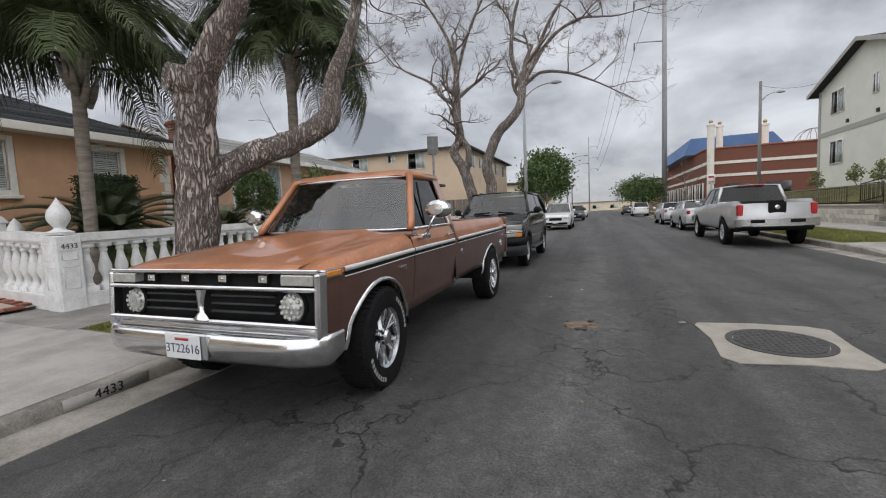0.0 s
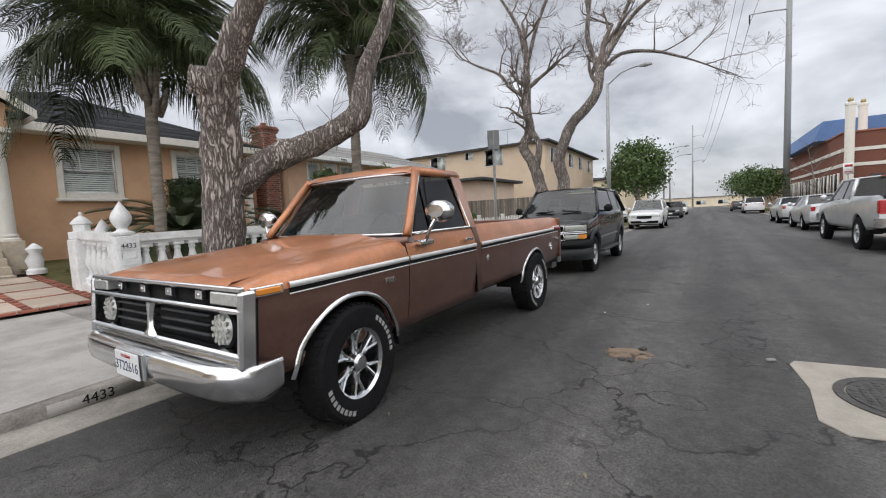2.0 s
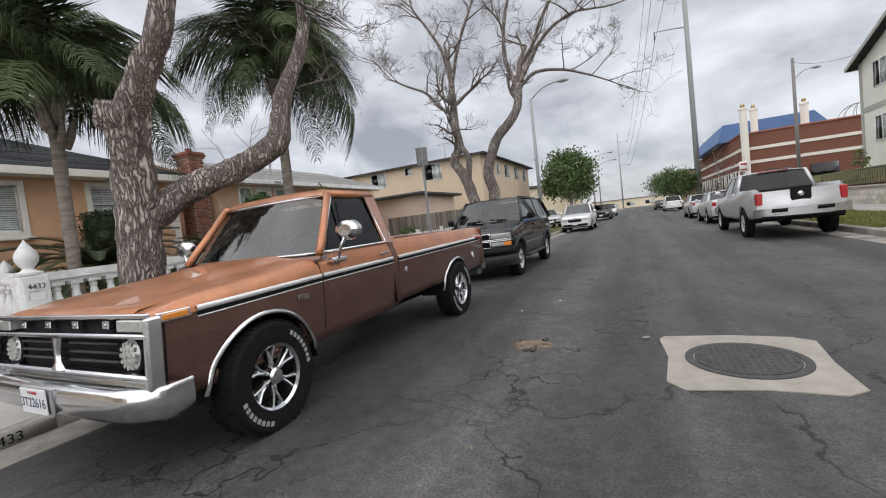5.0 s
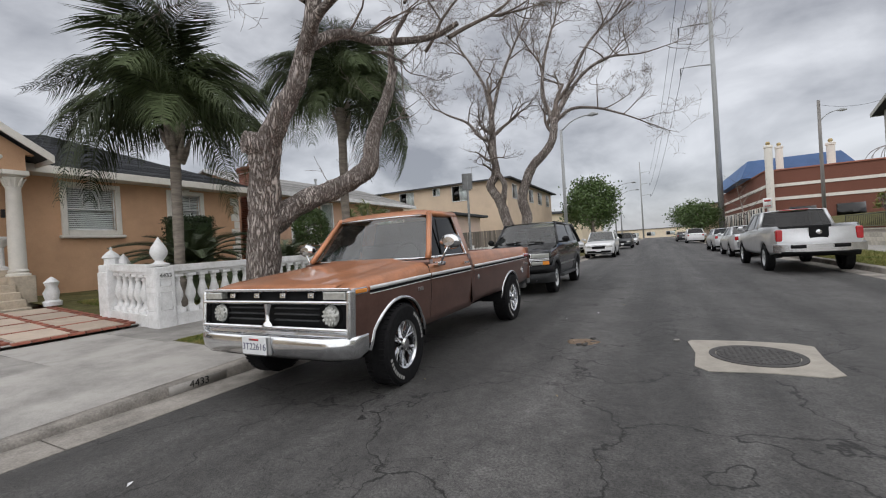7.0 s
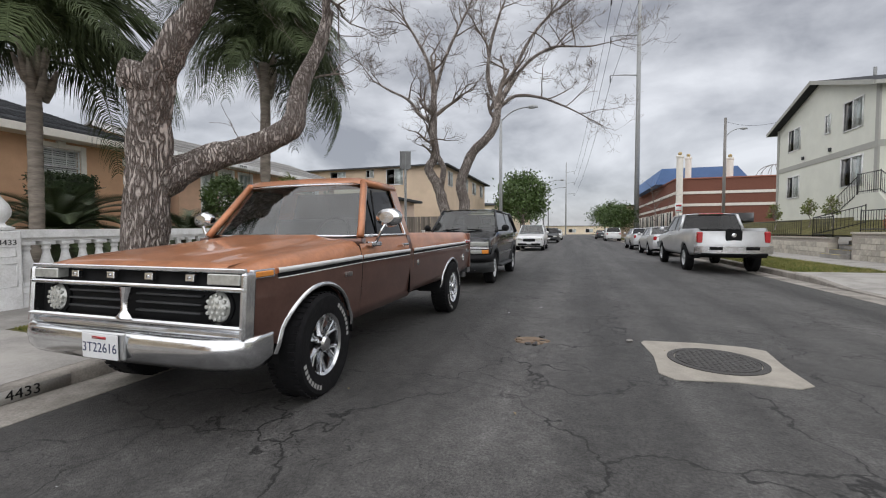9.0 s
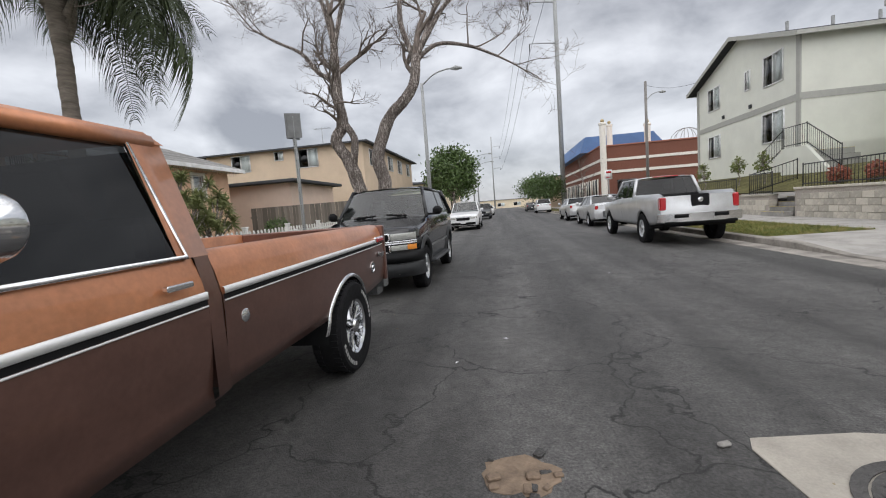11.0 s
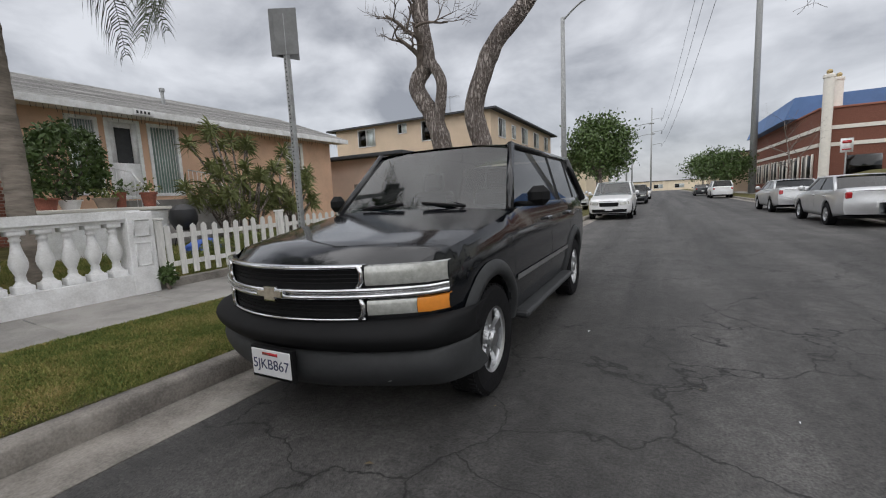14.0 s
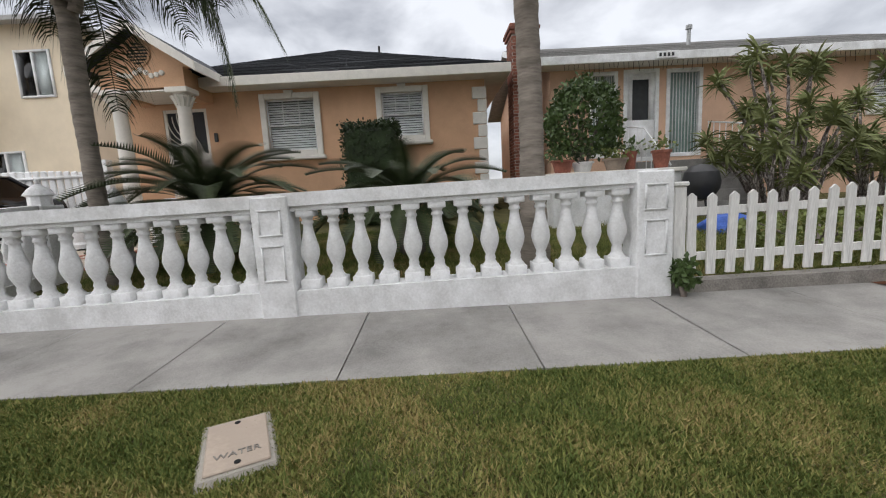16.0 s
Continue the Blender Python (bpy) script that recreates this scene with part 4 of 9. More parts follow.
    for i in range(3):
        for s in (-1, 1):
            bm = NB()
            z = 0.733 + i * 0.052
            box(bm, min(s * 0.05, s * 0.58), max(s * 0.05, s * 0.58), -0.735, -0.70, z - 0.006, z + 0.006)
            part("grille_bar", bm, "plastic_grey", grille)
    # four plain badge blocks in the dark upper strip
    for i, x in enumerate((-0.52, -0.18, 0.16, 0.50)):
        bm = NB()
        box(bm, x - 0.034, x + 0.034, -0.745, -0.715, 0.925, 0.972, bevel=0.004)
        box(bm, x - 0.012, x + 0.012, -0.748, -0.74, 0.94, 0.957)
        part("badge_block", bm, "chrome", T, "chrome badge block")
    for s in (-1, 1):
        bm = NB()
        box(bm, min(s * 0.66, s * 0.90), max(s * 0.66, s * 0.90), -0.768, -0.69, 0.915, 0.98, bevel=0.006)
        part("parking_lamp", bm, "lens", T, "clear front parking lamp")
        bm = NB()
        lathe(bm, [(0.105, 0.03), (0.108, 0.0), (0.098, -0.015), (0.092, 0.0)], (s * 0.71, -0.715, 0.78), n=24, axis="y", cap=False)
        hr = part("headlamp_ring", bm, "plastic", T)
        bm = NB()
        lathe(bm, [(0.092, 0.0), (0.08, -0.02), (0.05, -0.034), (0.0, -0.04)], (s * 0.71, -0.715, 0.78), n=24, axis="y", cap=False)
        for k in range(19):
            rr, kk = (0.0, 1) if k == 0 else ((0.036, 6) if k < 7 else (0.068, 12))
            a = 2 * math.pi * k / kk
            lathe(bm, [(0.014, -0.03), (0.012, -0.046), (0.0, -0.05)], (s * 0.71 + rr * math.cos(a), -0.715 + rr * 0.2, 0.78 + rr * math.sin(a)), n=8, axis="y", cap=False)
        part("headlamp", bm, "lens", hr, "round multi-lens headlamp")
    bm = NB()
    box(bm, -0.9, 0.9, -0.74, -0.70, 0.56, 0.645, bevel=0.01)
    part("valance", bm, "chrome", T)
    bm = NB()
    rows = []
    for u in np.linspace(-1, 1, 31):
        x = u * 0.965
        back = 0.10 * max(0, (abs(u) - 0.75) / 0.25) ** 2
        yf = -0.90 + back + 0.03 * u * u
        rows.append([(x * 0.975, yf + 0.12, 0.615), (x, yf + 0.018, 0.612), (x, yf + 0.002, 0.592), (x, yf - 0.004, 0.535), (x * 0.995, yf + 0.006, 0.465), (x * 0.985, yf + 0.045, 0.425), (x * 0.98, yf + 0.07, 0.43)])
    for s, r0 in ((-1, rows[0]), (1, rows[-1])):
        end = [(p[0], -0.58, p[2] + (0.0 if i < 4 else 0.02)) for i, p in enumerate(r0)]
        mid = [(p[0] + s * 0.008, p[1] + 0.06, p[2]) for p in r0]
        if s < 0:
            rows = [end, mid] + rows
        else:
            rows = rows + [mid, end]
    sheet(bm, rows, flip=True)
    fb = part("front_bumper", bm, "chrome", T, "full-width chrome front bumper")
    bm = NB()
    box(bm, -0.20, 0.17, -0.915, -0.895, 0.455, 0.62, bevel=0.008)
    part("plate_holder", bm, "alu", fb)
    plate(T, pose(-0.02, -0.925, 0.535), "3T22616")
    for ob in T.children:
        if ob.name.split(".")[0] in ("grille_backing", "grille_surround", "badge_block", "parking_lamp", "headlamp_ring", "valance"):
            for me in [ob.data] + [c.data for c in ob.children]:
                for v in me.vertices:
                    v.co.y -= 0.08 * (1.0 - v.co.z)
    for s in (-1, 1):
        wheel(T, s * 0.83, 0.0, 0.385, side=s, letters=True, steer=4)
        wheel(T, s * 0.83, 3.378, 0.385, side=s, letters=True)
    text_part("model_script", "Ranger", 0.072, "alu", T, pose(HW + 0.004, 4.30, 0.905, 90, 0, 90), 0.006)
    text_part("fender_badge", "F100", 0.055, "alu", T, pose(HW + 0.006, 0.36, 0.875, 90, 0, 90), 0.004)
    bm = NB()
    box(bm, -0.4, 0.4, 0.2, 4.4, 0.34, 0.46)
    tube(bm, [(-0.8, 0, 0.37), (0.8, 0, 0.37)], 0.05)
    tube(bm, [(-0.8, 3.378, 0.37), (0.8, 3.378, 0.37)], 0.06)
    part("chassis", bm, "plastic", T)
    return T


pickup_copper()


def car(name, label, category, loc, rz=0.0, paint="silver", wb=2.7, fo=0.9, ro=1.0, hw=0.88, R=0.33, hood=(0.72, 0.98), cowl=0.55, belt=1.0, roof=1.45, top=(1.15, 2.5), tail=3.2, deck=1.05, bed=None, glass="tint_dark", metal="alu", bumper=None, clad=None, face=True, number="", rear_lamps=True, low=0.28, grille=True, group="", bow=0.0):
    """A car of one piece of bodywork with glass, lamps, mirrors and wheels. Front axle at y = 0, nose towards -y.
    top: where the roof starts and ends; tail: where the rear glass meets the body."""
    T = thing(name, label, category, loc, rz, group)
    yf, yr = -fo, wb + ro
    arches = [(0.0, R, R + 0.075), (wb, R, R + 0.075)]
    zt = lambda y: curve1([(yf, hood[0]), (yf + 0.12, hood[0] + 0.07), (cowl, hood[1]), (cowl + 0.5, belt), (tail - 0.1, belt + 0.03), (tail + 0.1, deck), (yr - 0.05, deck), (yr, deck - 0.06)], y)
    zb = lambda y: curve1([(yf, low + 0.03), (yf + 0.4, low), (wb + 0.4, low), (yr, low + 0.08)], y)

    def px(y, z):
        plan = curve1([(yf, -0.17), (yf + 0.10, -0.08), (yf + 0.35, -0.02), (0.3, 0.0), (wb, 0.0), (yr - 0.3, -0.03), (yr, -0.11)], y)
        u = (z - low) / max(0.2, zt(y) - low)
        return hw + plan + curve1([(0, -0.06), (0.25, -0.012), (0.5, 0.0), (0.75, -0.008), (0.92, -0.03), (1.0, -0.06)], u)

    for s in (1, -1):
        bm = NB()
        side_panel(bm, yf, yr, px, zb, zt, arches, s, step=0.07, k=9)
        part("body_side", bm, paint, T)
        for yc in (0.0, wb):
            bm = NB()
            rows = []
            r = R + 0.08
            for i in range(15):
                a = math.pi * i / 14
                rows.append([(s * (hw - 0.05), yc + r * math.cos(a), R + r * math.sin(a)), (s * (hw - 0.35), yc + r * math.cos(a), R + r * math.sin(a))])
            sheet(bm, rows)
            part("wheel_housing", bm, "plastic", T)
            if clad:
                arch_trim(T, yc, R, R + 0.075, px, s, 2, 178, clad, 0.10, 0.035)
        # handles and door seams
        for yd in ((cowl + 0.95,), (cowl + 0.95, cowl + 1.95))[1 if bed is None else 0]:
            bm = NB()
            box(bm, s * (hw - 0.03), s * (hw + 0.022), yd - 0.09, yd + 0.09, belt - 0.155, belt - 0.125, bevel=0.008)
            part("door_handle", bm, paint if metal != "chrome" else "chrome", T)
            bm = NB()
            rows = [[(s * (px(yd + 0.16 + d, z) + 0.0015), yd + 0.16 + d, z) for z in np.linspace(low + 0.12, belt - 0.04, 6)] for d in (-0.005, 0.005)]
            sheet(bm, rows, flip=s > 0)
            part("door_seam", bm, "plastic", T)
    # hood, deck, and the faces at both ends
    bm = NB()
    rows = []
    ys = list(np.linspace(yf, cowl + 0.3, 16)) if bed else list(np.linspace(yf, yr, 34))
    for y in ys:
        z, w = zt(y), px(y, zt(y))
        rise = 0.045 if yf + 0.1 < y < yr - 0.1 else 0.012
        half = [(w * k, z + rise * q) for k, q in ((0, 1), (0.25, 0.98), (0.45, 0.9), (0.65, 0.74), (0.8, 0.5), (0.92, 0.24), (1, 0))]
        f = bow * max(0.0, 1 - (y - yf) / 1.0)
        rows.append([(-a, y - f * (1 - (a / w) ** 2), b) for a, b in half[:0:-1]] + [(a, y - f * (1 - (a / w) ** 2), b) for a, b in half])
    sheet(bm, rows)
    part("hood", bm, paint, T)
    for nm, y, d in (("front_face", yf, -1), ("rear_face", yr, 1)):
        bm = NB()
        rows = []
        for v in np.linspace(0, 1, 7):
            z = lerp(zb(y), zt(y), v)
            w = px(y, z)
            out = 0.05 * math.sin(math.pi * min(1, v * 1.3))
            reach = bow if bow and d < 0 else 0.07 + out
            rows.append([(u * w, y + d * (reach * (1 - u * u)), z) for u in np.linspace(-1, 1, 13)])
        sheet(bm, rows, flip=d > 0)
        part(nm, bm, paint, T)
    bm = NB()
    box(bm, -hw + 0.12, hw - 0.12, yf + 0.1, yr - 0.1, low - 0.03, low + 0.06)
    part("underbody", bm, "plastic", T)
    # cabin
    xb, xt = hw - 0.075, hw - 0.235
    y0, y1, y2, y3 = cowl, top[0], top[1], tail
    zb0 = belt - 0.01
    bm = NB()
    rows = []
    for y in np.linspace(y1 - 0.04, y2 + 0.04, 9):
        e = min(1.0, (y - y1 + 0.04) / 0.15, (y2 + 0.04 - y) / 0.15)
        z = roof - 0.035 + 0.03 * e
        rows.append([(-xt - 0.02, y, roof - 0.055), (-xt + 0.03, y, z - 0.01), (-xt * 0.6, y, z + 0.012), (0, y, z + 0.02), (xt * 0.6, y, z + 0.012), (xt - 0.03, y, z - 0.01), (xt + 0.02, y, roof - 0.055)])
    sheet(bm, rows)
    part("roof", bm, paint, T)
    zr = roof - 0.05
    bm = NB()
    rows = [[(u * xb, y0 - 0.12 * (1 - u * u), zt(y0) + 0.01), (u * (xt + 0.01), y1 - 0.06 * (1 - u * u), zr + 0.01)] for u in np.linspace(-1, 1, 9)]
    sheet(bm, rows, flip=True)
    part("windscreen", bm, "tint" if glass == "tint" else glass, T, "sloping windscreen")
    bm = NB()
    rows = [[(u * (xb - 0.02), y3 + 0.04 * (1 - u * u), zb0 + 0.05), (u * (xt - 0.01), y2 + 0.03 * (1 - u * u), zr)] for u in np.linspace(-1, 1, 9)]
    sheet(bm, rows)
    part("rear_window", bm, "tint_dark", T, "dark rear window")
    for s in (1, -1):
        bm = NB()
        tube(bm, [(s * xb, y0, zt(y0)), (s * (xt + 0.005), y1, zr + 0.01)], 0.036, 6)
        tube(bm, [(s * (xt + 0.005), y1, zr), (s * (xt + 0.005), y2, zr)], 0.032, 6)
        tube(bm, [(s * (xt + 0.005), y2, zr), (s * xb, y3, zb0)], 0.05, 6)
        part("roof_pillar", bm, paint, T)
        m1 = y1 + (y2 - y1) * 0.52
        cuts = [(y0 + 0.06, m1 - 0.05, y1 + 0.05, m1 - 0.05), (m1 + 0.03, y3 - 0.10, m1 + 0.03, y2 - 0.05)]
        if y3 - m1 > 1.35:
            m2 = m1 + 0.85
            cuts = [cuts[0], (m1 + 0.03, m2 - 0.03, m1 + 0.03, m2 - 0.03), (m2 + 0.04, y3 - 0.10, m2 + 0.04, y2 - 0.05)]
        for a, b, c, d in cuts:
            bm = NB()
            sheet(bm, [[(s * xb, a, zb0), (s * xb, b, zb0)], [(s * xt, c, zr), (s * xt, d, zr)]], flip=s < 0)
            part("side_window", bm, "tint_dark", T, "dark side window")
        for a, b, c, d in cuts[1:]:
            bm = NB()
            sheet(bm, [[(s * xb, a - 0.09, zb0), (s * (xb + 0.004), a + 0.02, zb0)], [(s * xt, c - 0.09, zr), (s * (xt + 0.004), c + 0.02, zr)]], flip=s < 0)
            part("door_pillar", bm, "plastic", T)
        bm = NB()
        box(bm, s * hw + (0.02 if s > 0 else -0.20), s * hw + (0.20 if s > 0 else -0.02), cowl + 0.12, cowl + 0.24, belt + 0.0, belt + 0.16, bevel=0.05)
        box(bm, s * hw - 0.08, s * hw + 0.08, cowl + 0.15, cowl + 0.21, belt + 0.0, belt + 0.04)
        part("door_mirror", bm, "plastic" if clad else paint, T)
    bm = NB()
    box(bm, -xb + 0.05, xb - 0.05, cowl + 0.05, cowl + 0.35, belt - 0.2, belt + 0.02, bevel=0.03)
    part("dashboard", bm, "interior", T)
    for s in (-0.38, 0.38):
        bm = NB()
        box(bm, s - 0.24, s + 0.24, top[0] + 0.42, top[0] + 0.58, belt - 0.45, roof - 0.42, bevel=0.05)
        box(bm, s - 0.12, s + 0.12, top[0] + 0.46, top[0] + 0.55, roof - 0.41, roof - 0.22, bevel=0.03)
        part("seat", bm, "interior", T)
    if bed:
        ya, rail = bed
        bm = NB()
        box(bm, -hw + 0.12, hw - 0.12, ya, yr - 0.06, 0.70, 0.74)
        box(bm, -hw + 0.07, hw - 0.07, ya - 0.05, ya, 0.5, rail)
        part("bed_floor", bm, "plastic", T)
        for s in (1, -1):
            bm = NB()
            sheet(bm, [[(s * px(y, zt(y)), y, zt(y)), (s * (px(y, zt(y)) - 0.03), y, zt(y) + 0.02), (s * (hw - 0.17), y, zt(y) + 0.02), (s * (hw - 0.17), y, 0.72)] for y in np.linspace(tail - 0.1, yr, 10)], flip=s < 0)
            part("bed_rail", bm, paint, T)
            bm = NB()
            sheet(bm, [[(s * (px(y, zt(y))), y, zt(y)), (s * (hw - 0.17), y, zt(y) + 0.012)] for y in np.linspace(cowl + 0.2, tail, 10)], flip=s < 0)
            part("belt_line", bm, paint, T)
    # lamps and plates
    if face:
        zl = zt(yf)
        for s in (1, -1):
            bm = NB()
            rows = [[(s * lerp(hw - 0.50, hw - 0.125, u), yf - lerp(0.095, -0.06, u ** 1.6), zl - 0.04 + 0.02 * u), (s * lerp(hw - 0.48, hw - 0.10, u), yf - lerp(0.105, -0.05, u ** 1.6), zl - 0.16 + 0.03 * u)] for u in np.linspace(0, 1, 6)]
            sheet(bm, rows, flip=s < 0)
            part("headlamp", bm, "lens", T, "clear headlamp")
        if grille:
            bm = NB()
            sheet(bm, [[(u * (hw - 0.52), yf - 0.135 + 0.05 * u * u, zl - 0.05), (u * (hw - 0.54), yf - 0.14 + 0.05 * u * u, zl - 0.22)] for u in np.linspace(-1, 1, 7)], flip=True)
            part("grille", bm, "plastic", T, "dark front grille")
            bm = NB()
            sheet(bm, [[(u * (hw - 0.2), yf - 0.14 + 0.12 * u * u, low + 0.2), (u * (hw - 0.22), yf - 0.13 + 0.12 * u * u, low + 0.06)] for u in np.linspace(-1, 1, 7)], flip=True)
            part("air_intake", bm, "plastic", T)
        plate(T, pose(0, yf - 0.15, low + 0.22), number)
    if rear_lamps:
        for s in (1, -1):
            bm = NB()
            zl = deck
            h = 0.16 if bed is None else 0.30
            lx = hw - (0.21 if bed is None else 0.165)
            box(bm, s * lx - 0.075, s * lx + 0.075, yr - 0.12, yr + 0.04, zl - 0.10 - h, zl - 0.08, bevel=0.025)
            part("tail_lamp", bm, "red_lens", T, "red tail lamp")
        plate(T, pose(0, yr + 0.135, 0.62 if bed is None else 0.73, 0, 0, 180), "")
    if bumper:
        for y, d in ((yf, -1), (yr, 1)):
            bm = NB()
            rows = [[(u * (hw - 0.02), y + d * (0.16 - 0.10 * u ** 4 - 0.05 * u * u), z) for z in (low + 0.08, low + 0.10, low + 0.30, low + 0.32)] for u in np.linspace(-1, 1, 13)]
            for r in rows:
                r[0] = (r[0][0], r[0][1] - d * 0.12, r[0][2])
                r[3] = (r[3][0], r[3][1] - d * 0.12, r[3][2])
            sheet(bm, rows, flip=d < 0)
            bmesh.ops.recalc_face_normals(bm, faces=bm.faces[:])
            part("bumper", bm, bumper, T)
    for s in (1, -1):
        for y in (0.0, wb):
            wheel(T, s * (hw - 0.115), y, R, R * 0.62, 0.22, s, "five", metal)
    return T


def dark_suv():
    """The black sport utility: the general body, with its own bowed front of stacked lamps and a wide chrome bar."""
    T = car("suv", "black sport utility vehicle with grey cladding, parked at the kerb", "car", (-0.98, 7.10, 0), 0, "blackpaint", wb=2.946, fo=0.70, ro=1.12, hw=0.94, R=0.37, hood=(0.965, 1.22), cowl=0.58, belt=1.24, roof=1.83, top=(1.12, 3.55), tail=3.98, deck=1.25, glass="tint_suv", metal="alu", clad="plastic_grey", face=False, low=0.36, bow=0.25)
    F = -0.80
    nose = lambda x: F - 0.165 + 0.47 * x * x + 0.10 * max(0.0, (abs(x) - 0.80) / 0.12) ** 2

    def strip(nm, z0, z1, x0, x1, off, material, label="", sides=(1, -1), round_=0.0):
        made = []
        for s in sides:
            bm = NB()
            rows = []
            for x in np.linspace(x0, x1, 14):
                x = float(x)
                row = []
                for k in range(9):
                    a = math.pi * k / 8
                    row.append((s * x, nose(x) - off + 0.035 - 0.035 * min(1.0, 3 * math.sin(a)) - round_ * math.sin(a), lerp(z0, z1, 0.5 + 0.5 * math.cos(a))))
                rows.append(row)
            sheet(bm, rows, flip=s < 0)
            bmesh.ops.recalc_face_normals(bm, faces=bm.faces[:])
            made.append(part(nm, bm, material, T, label))
        return made

    strip("grille", 0.715, 1.00, 0.0, 0.885, 0.0, "plastic", "black front grille")
    for z in (0.91, 0.932, 0.954, 0.976, 0.745, 0.765, 0.785, 0.805):
        strip("grille_bar", z - 0.004, z + 0.004, 0.0, 0.50, 0.010, "plastic")
    strip("grille_trim", 0.990, 1.010, 0.0, 0.535, 0.025, "chrome", "", (1, -1), 0.012)
    strip("grille_trim", 0.706, 0.724, 0.0, 0.535, 0.025, "chrome", "", (1, -1), 0.012)
    for s in (1, -1):
        for z0, z1 in ((0.885, 1.005), (0.71, 0.83)):
            bm = NB()
            tube(bm, [(s * 0.50, nose(0.50) - 0.026, z0), (s * 0.525, nose(0.525) - 0.03, lerp(z0, z1, 0.3)), (s * 0.525, nose(0.525) - 0.03, lerp(z0, z1, 0.7)), (s * 0.51, nose(0.51) - 0.026, z1)], 0.015, 8)
            part("grille_end", bm, "chrome", T)
    strip("chrome_bar", 0.828, 0.852, 0.0, 0.895, 0.035, "chrome", "bright chrome bar across the grille", (1, -1), 0.014)
    strip("chrome_bar", 0.862, 0.886, 0.0, 0.895, 0.035, "chrome", "bright chrome bar across the grille", (1, -1), 0.014)
    strip("bar_channel", 0.845, 0.870, 0.0, 0.892, 0.030, "chrome")
    strip("headlamp", 0.893, 1.004, 0.545, 0.89, 0.026, "lens", "cloudy upper headlamp", (1, -1), 0.014)
    strip("turn_lamp", 0.732, 0.818, 0.545, 0.77, 0.024, "lens", "clear lower lamp", (1, -1), 0.010)
    strip("turn_lamp", 0.732, 0.818, 0.772, 0.89, 0.024, "amber", "amber corner lamp", (1, -1), 0.010)
    for s in (1, -1):
        strip("lamp_seal", 0.884, 0.894, 0.545, 0.89, 0.028, "plastic", "", (s,))
    # plain badge on the bar
    cross = ((-0.098, -0.018), (-0.106, 0.018), (-0.038, 0.018), (-0.042, 0.041), (0.047, 0.041), (0.042, 0.018), (0.106, 0.018), (0.098, -0.018), (0.038, -0.018), (0.042, -0.041), (-0.047, -0.041), (-0.042, -0.018))
    for nm, k, y0, y1, m, lb in (("badge_rim", 1.0, F - 0.222, F - 0.20, "chrome", "chrome badge rim"), ("badge", 0.87, F - 0.227, F - 0.218, "badge_beige", "plain dull beige cross badge")):
        bm = NB()
        prism(bm, [(x * k, 0.857 + z * k * (1.0 if k == 1 else 0.95)) for x, z in cross], "y", y0, y1)
        part(nm, bm, m, T, lb, smooth=False)
    # rounded black bumper above a grey lower apron
    for nm, z0, z1, off, m in (("bumper_top", 0.545, 0.70, 0.095, "plastic"), ("bumper_apron", 0.31, 0.535, 0.055, "plastic_grey")):
        bm = NB()
        rows = []
        for u in np.linspace(-1, 1, 37):
            x = float(u) * 0.965
            b = F - 0.165 + 0.36 * x * x + 0.18 * max(0, (abs(u) - 0.86) / 0.14) ** 2
            rows.append([(x, b + 0.08, z1 + 0.012)] + [(x, b - off * math.sin(math.pi * (0.10 + 0.80 * v)) + (0.06 * v * v if m != "plastic" else 0), lerp(z1, z0 + 0.05 * u * u * (m != "plastic"), v)) for v in np.linspace(0, 1, 9)] + [(x, b + 0.09, z0 - 0.008)])
        for s, r0 in ((-1, rows[0]), (1, rows[-1])):
            end = [(p[0], p[1] + 0.16, p[2]) for p in r0]
            rows = [end] + rows if s < 0 else rows + [end]
        sheet(bm, rows, flip=True)
        part(nm, bm, m, T)
    bm = NB()
    sheet(bm, [[(x, nose(x) * 0.98 - 0.055 + 0.035 * k, 0.425 - 0.035 * k) for k in (0, 1, 2)] for x in [float(q) for q in np.linspace(-0.60, 0.60, 15)]], flip=True)
    part("air_slot", bm, "plastic", T)
    for s in (1, -1):
        bm = NB()
        lathe(bm, [(0.0, -0.004), (0.030, 0.0), (0.034, 0.02), (0.034, 0.06)], (s * 0.62, nose(0.62) - 0.035, 0.392), n=16, axis="y", cap=False)
        part("fog_lamp", bm, "alu", T, "small fog lamp")
    plate(T, pose(0.0, F - 0.255, 0.465), "5JKB867")
    bm = NB()
    box(bm, -0.168, 0.168, F - 0.250, F - 0.222, 0.368, 0.552, bevel=0.003)
    part("plate_frame", bm, "plastic", T, "black plate frame")
    for s in (1, -1):
        bm = NB()
        tube(bm, [(s * 0.59, 1.35, 1.81), (s * 0.60, 1.5, 1.835), (s * 0.60, 3.3, 1.835), (s * 0.59, 3.45, 1.81)], 0.016, 6)
        part("roof_rail", bm, "plastic", T)
        bm = NB()
        box(bm, s * 0.94 - 0.07, s * 0.94 + 0.07, 0.55, 2.4, 0.36, 0.42, bevel=0.02)
        part("running_board", bm, "plastic_grey", T)
        bm = NB()
        tube(bm, [(s * 0.52, 0.5, 1.265), (s * 0.1, 0.53, 1.30)], 0.012, 6)
        tube(bm, [(s * 0.52, 0.5, 1.265), (s * 0.3, 0.62, 1.32)], 0.007, 6)
        part("wiper", bm, "plastic", T)
        bm = NB()
        sheet(bm, [[(s * 0.946, y, z) for z in (0.68, 0.72)] for y in (0.5, 2.45)], flip=s > 0)
        part("side_strip", bm, "alu", T)
    return T


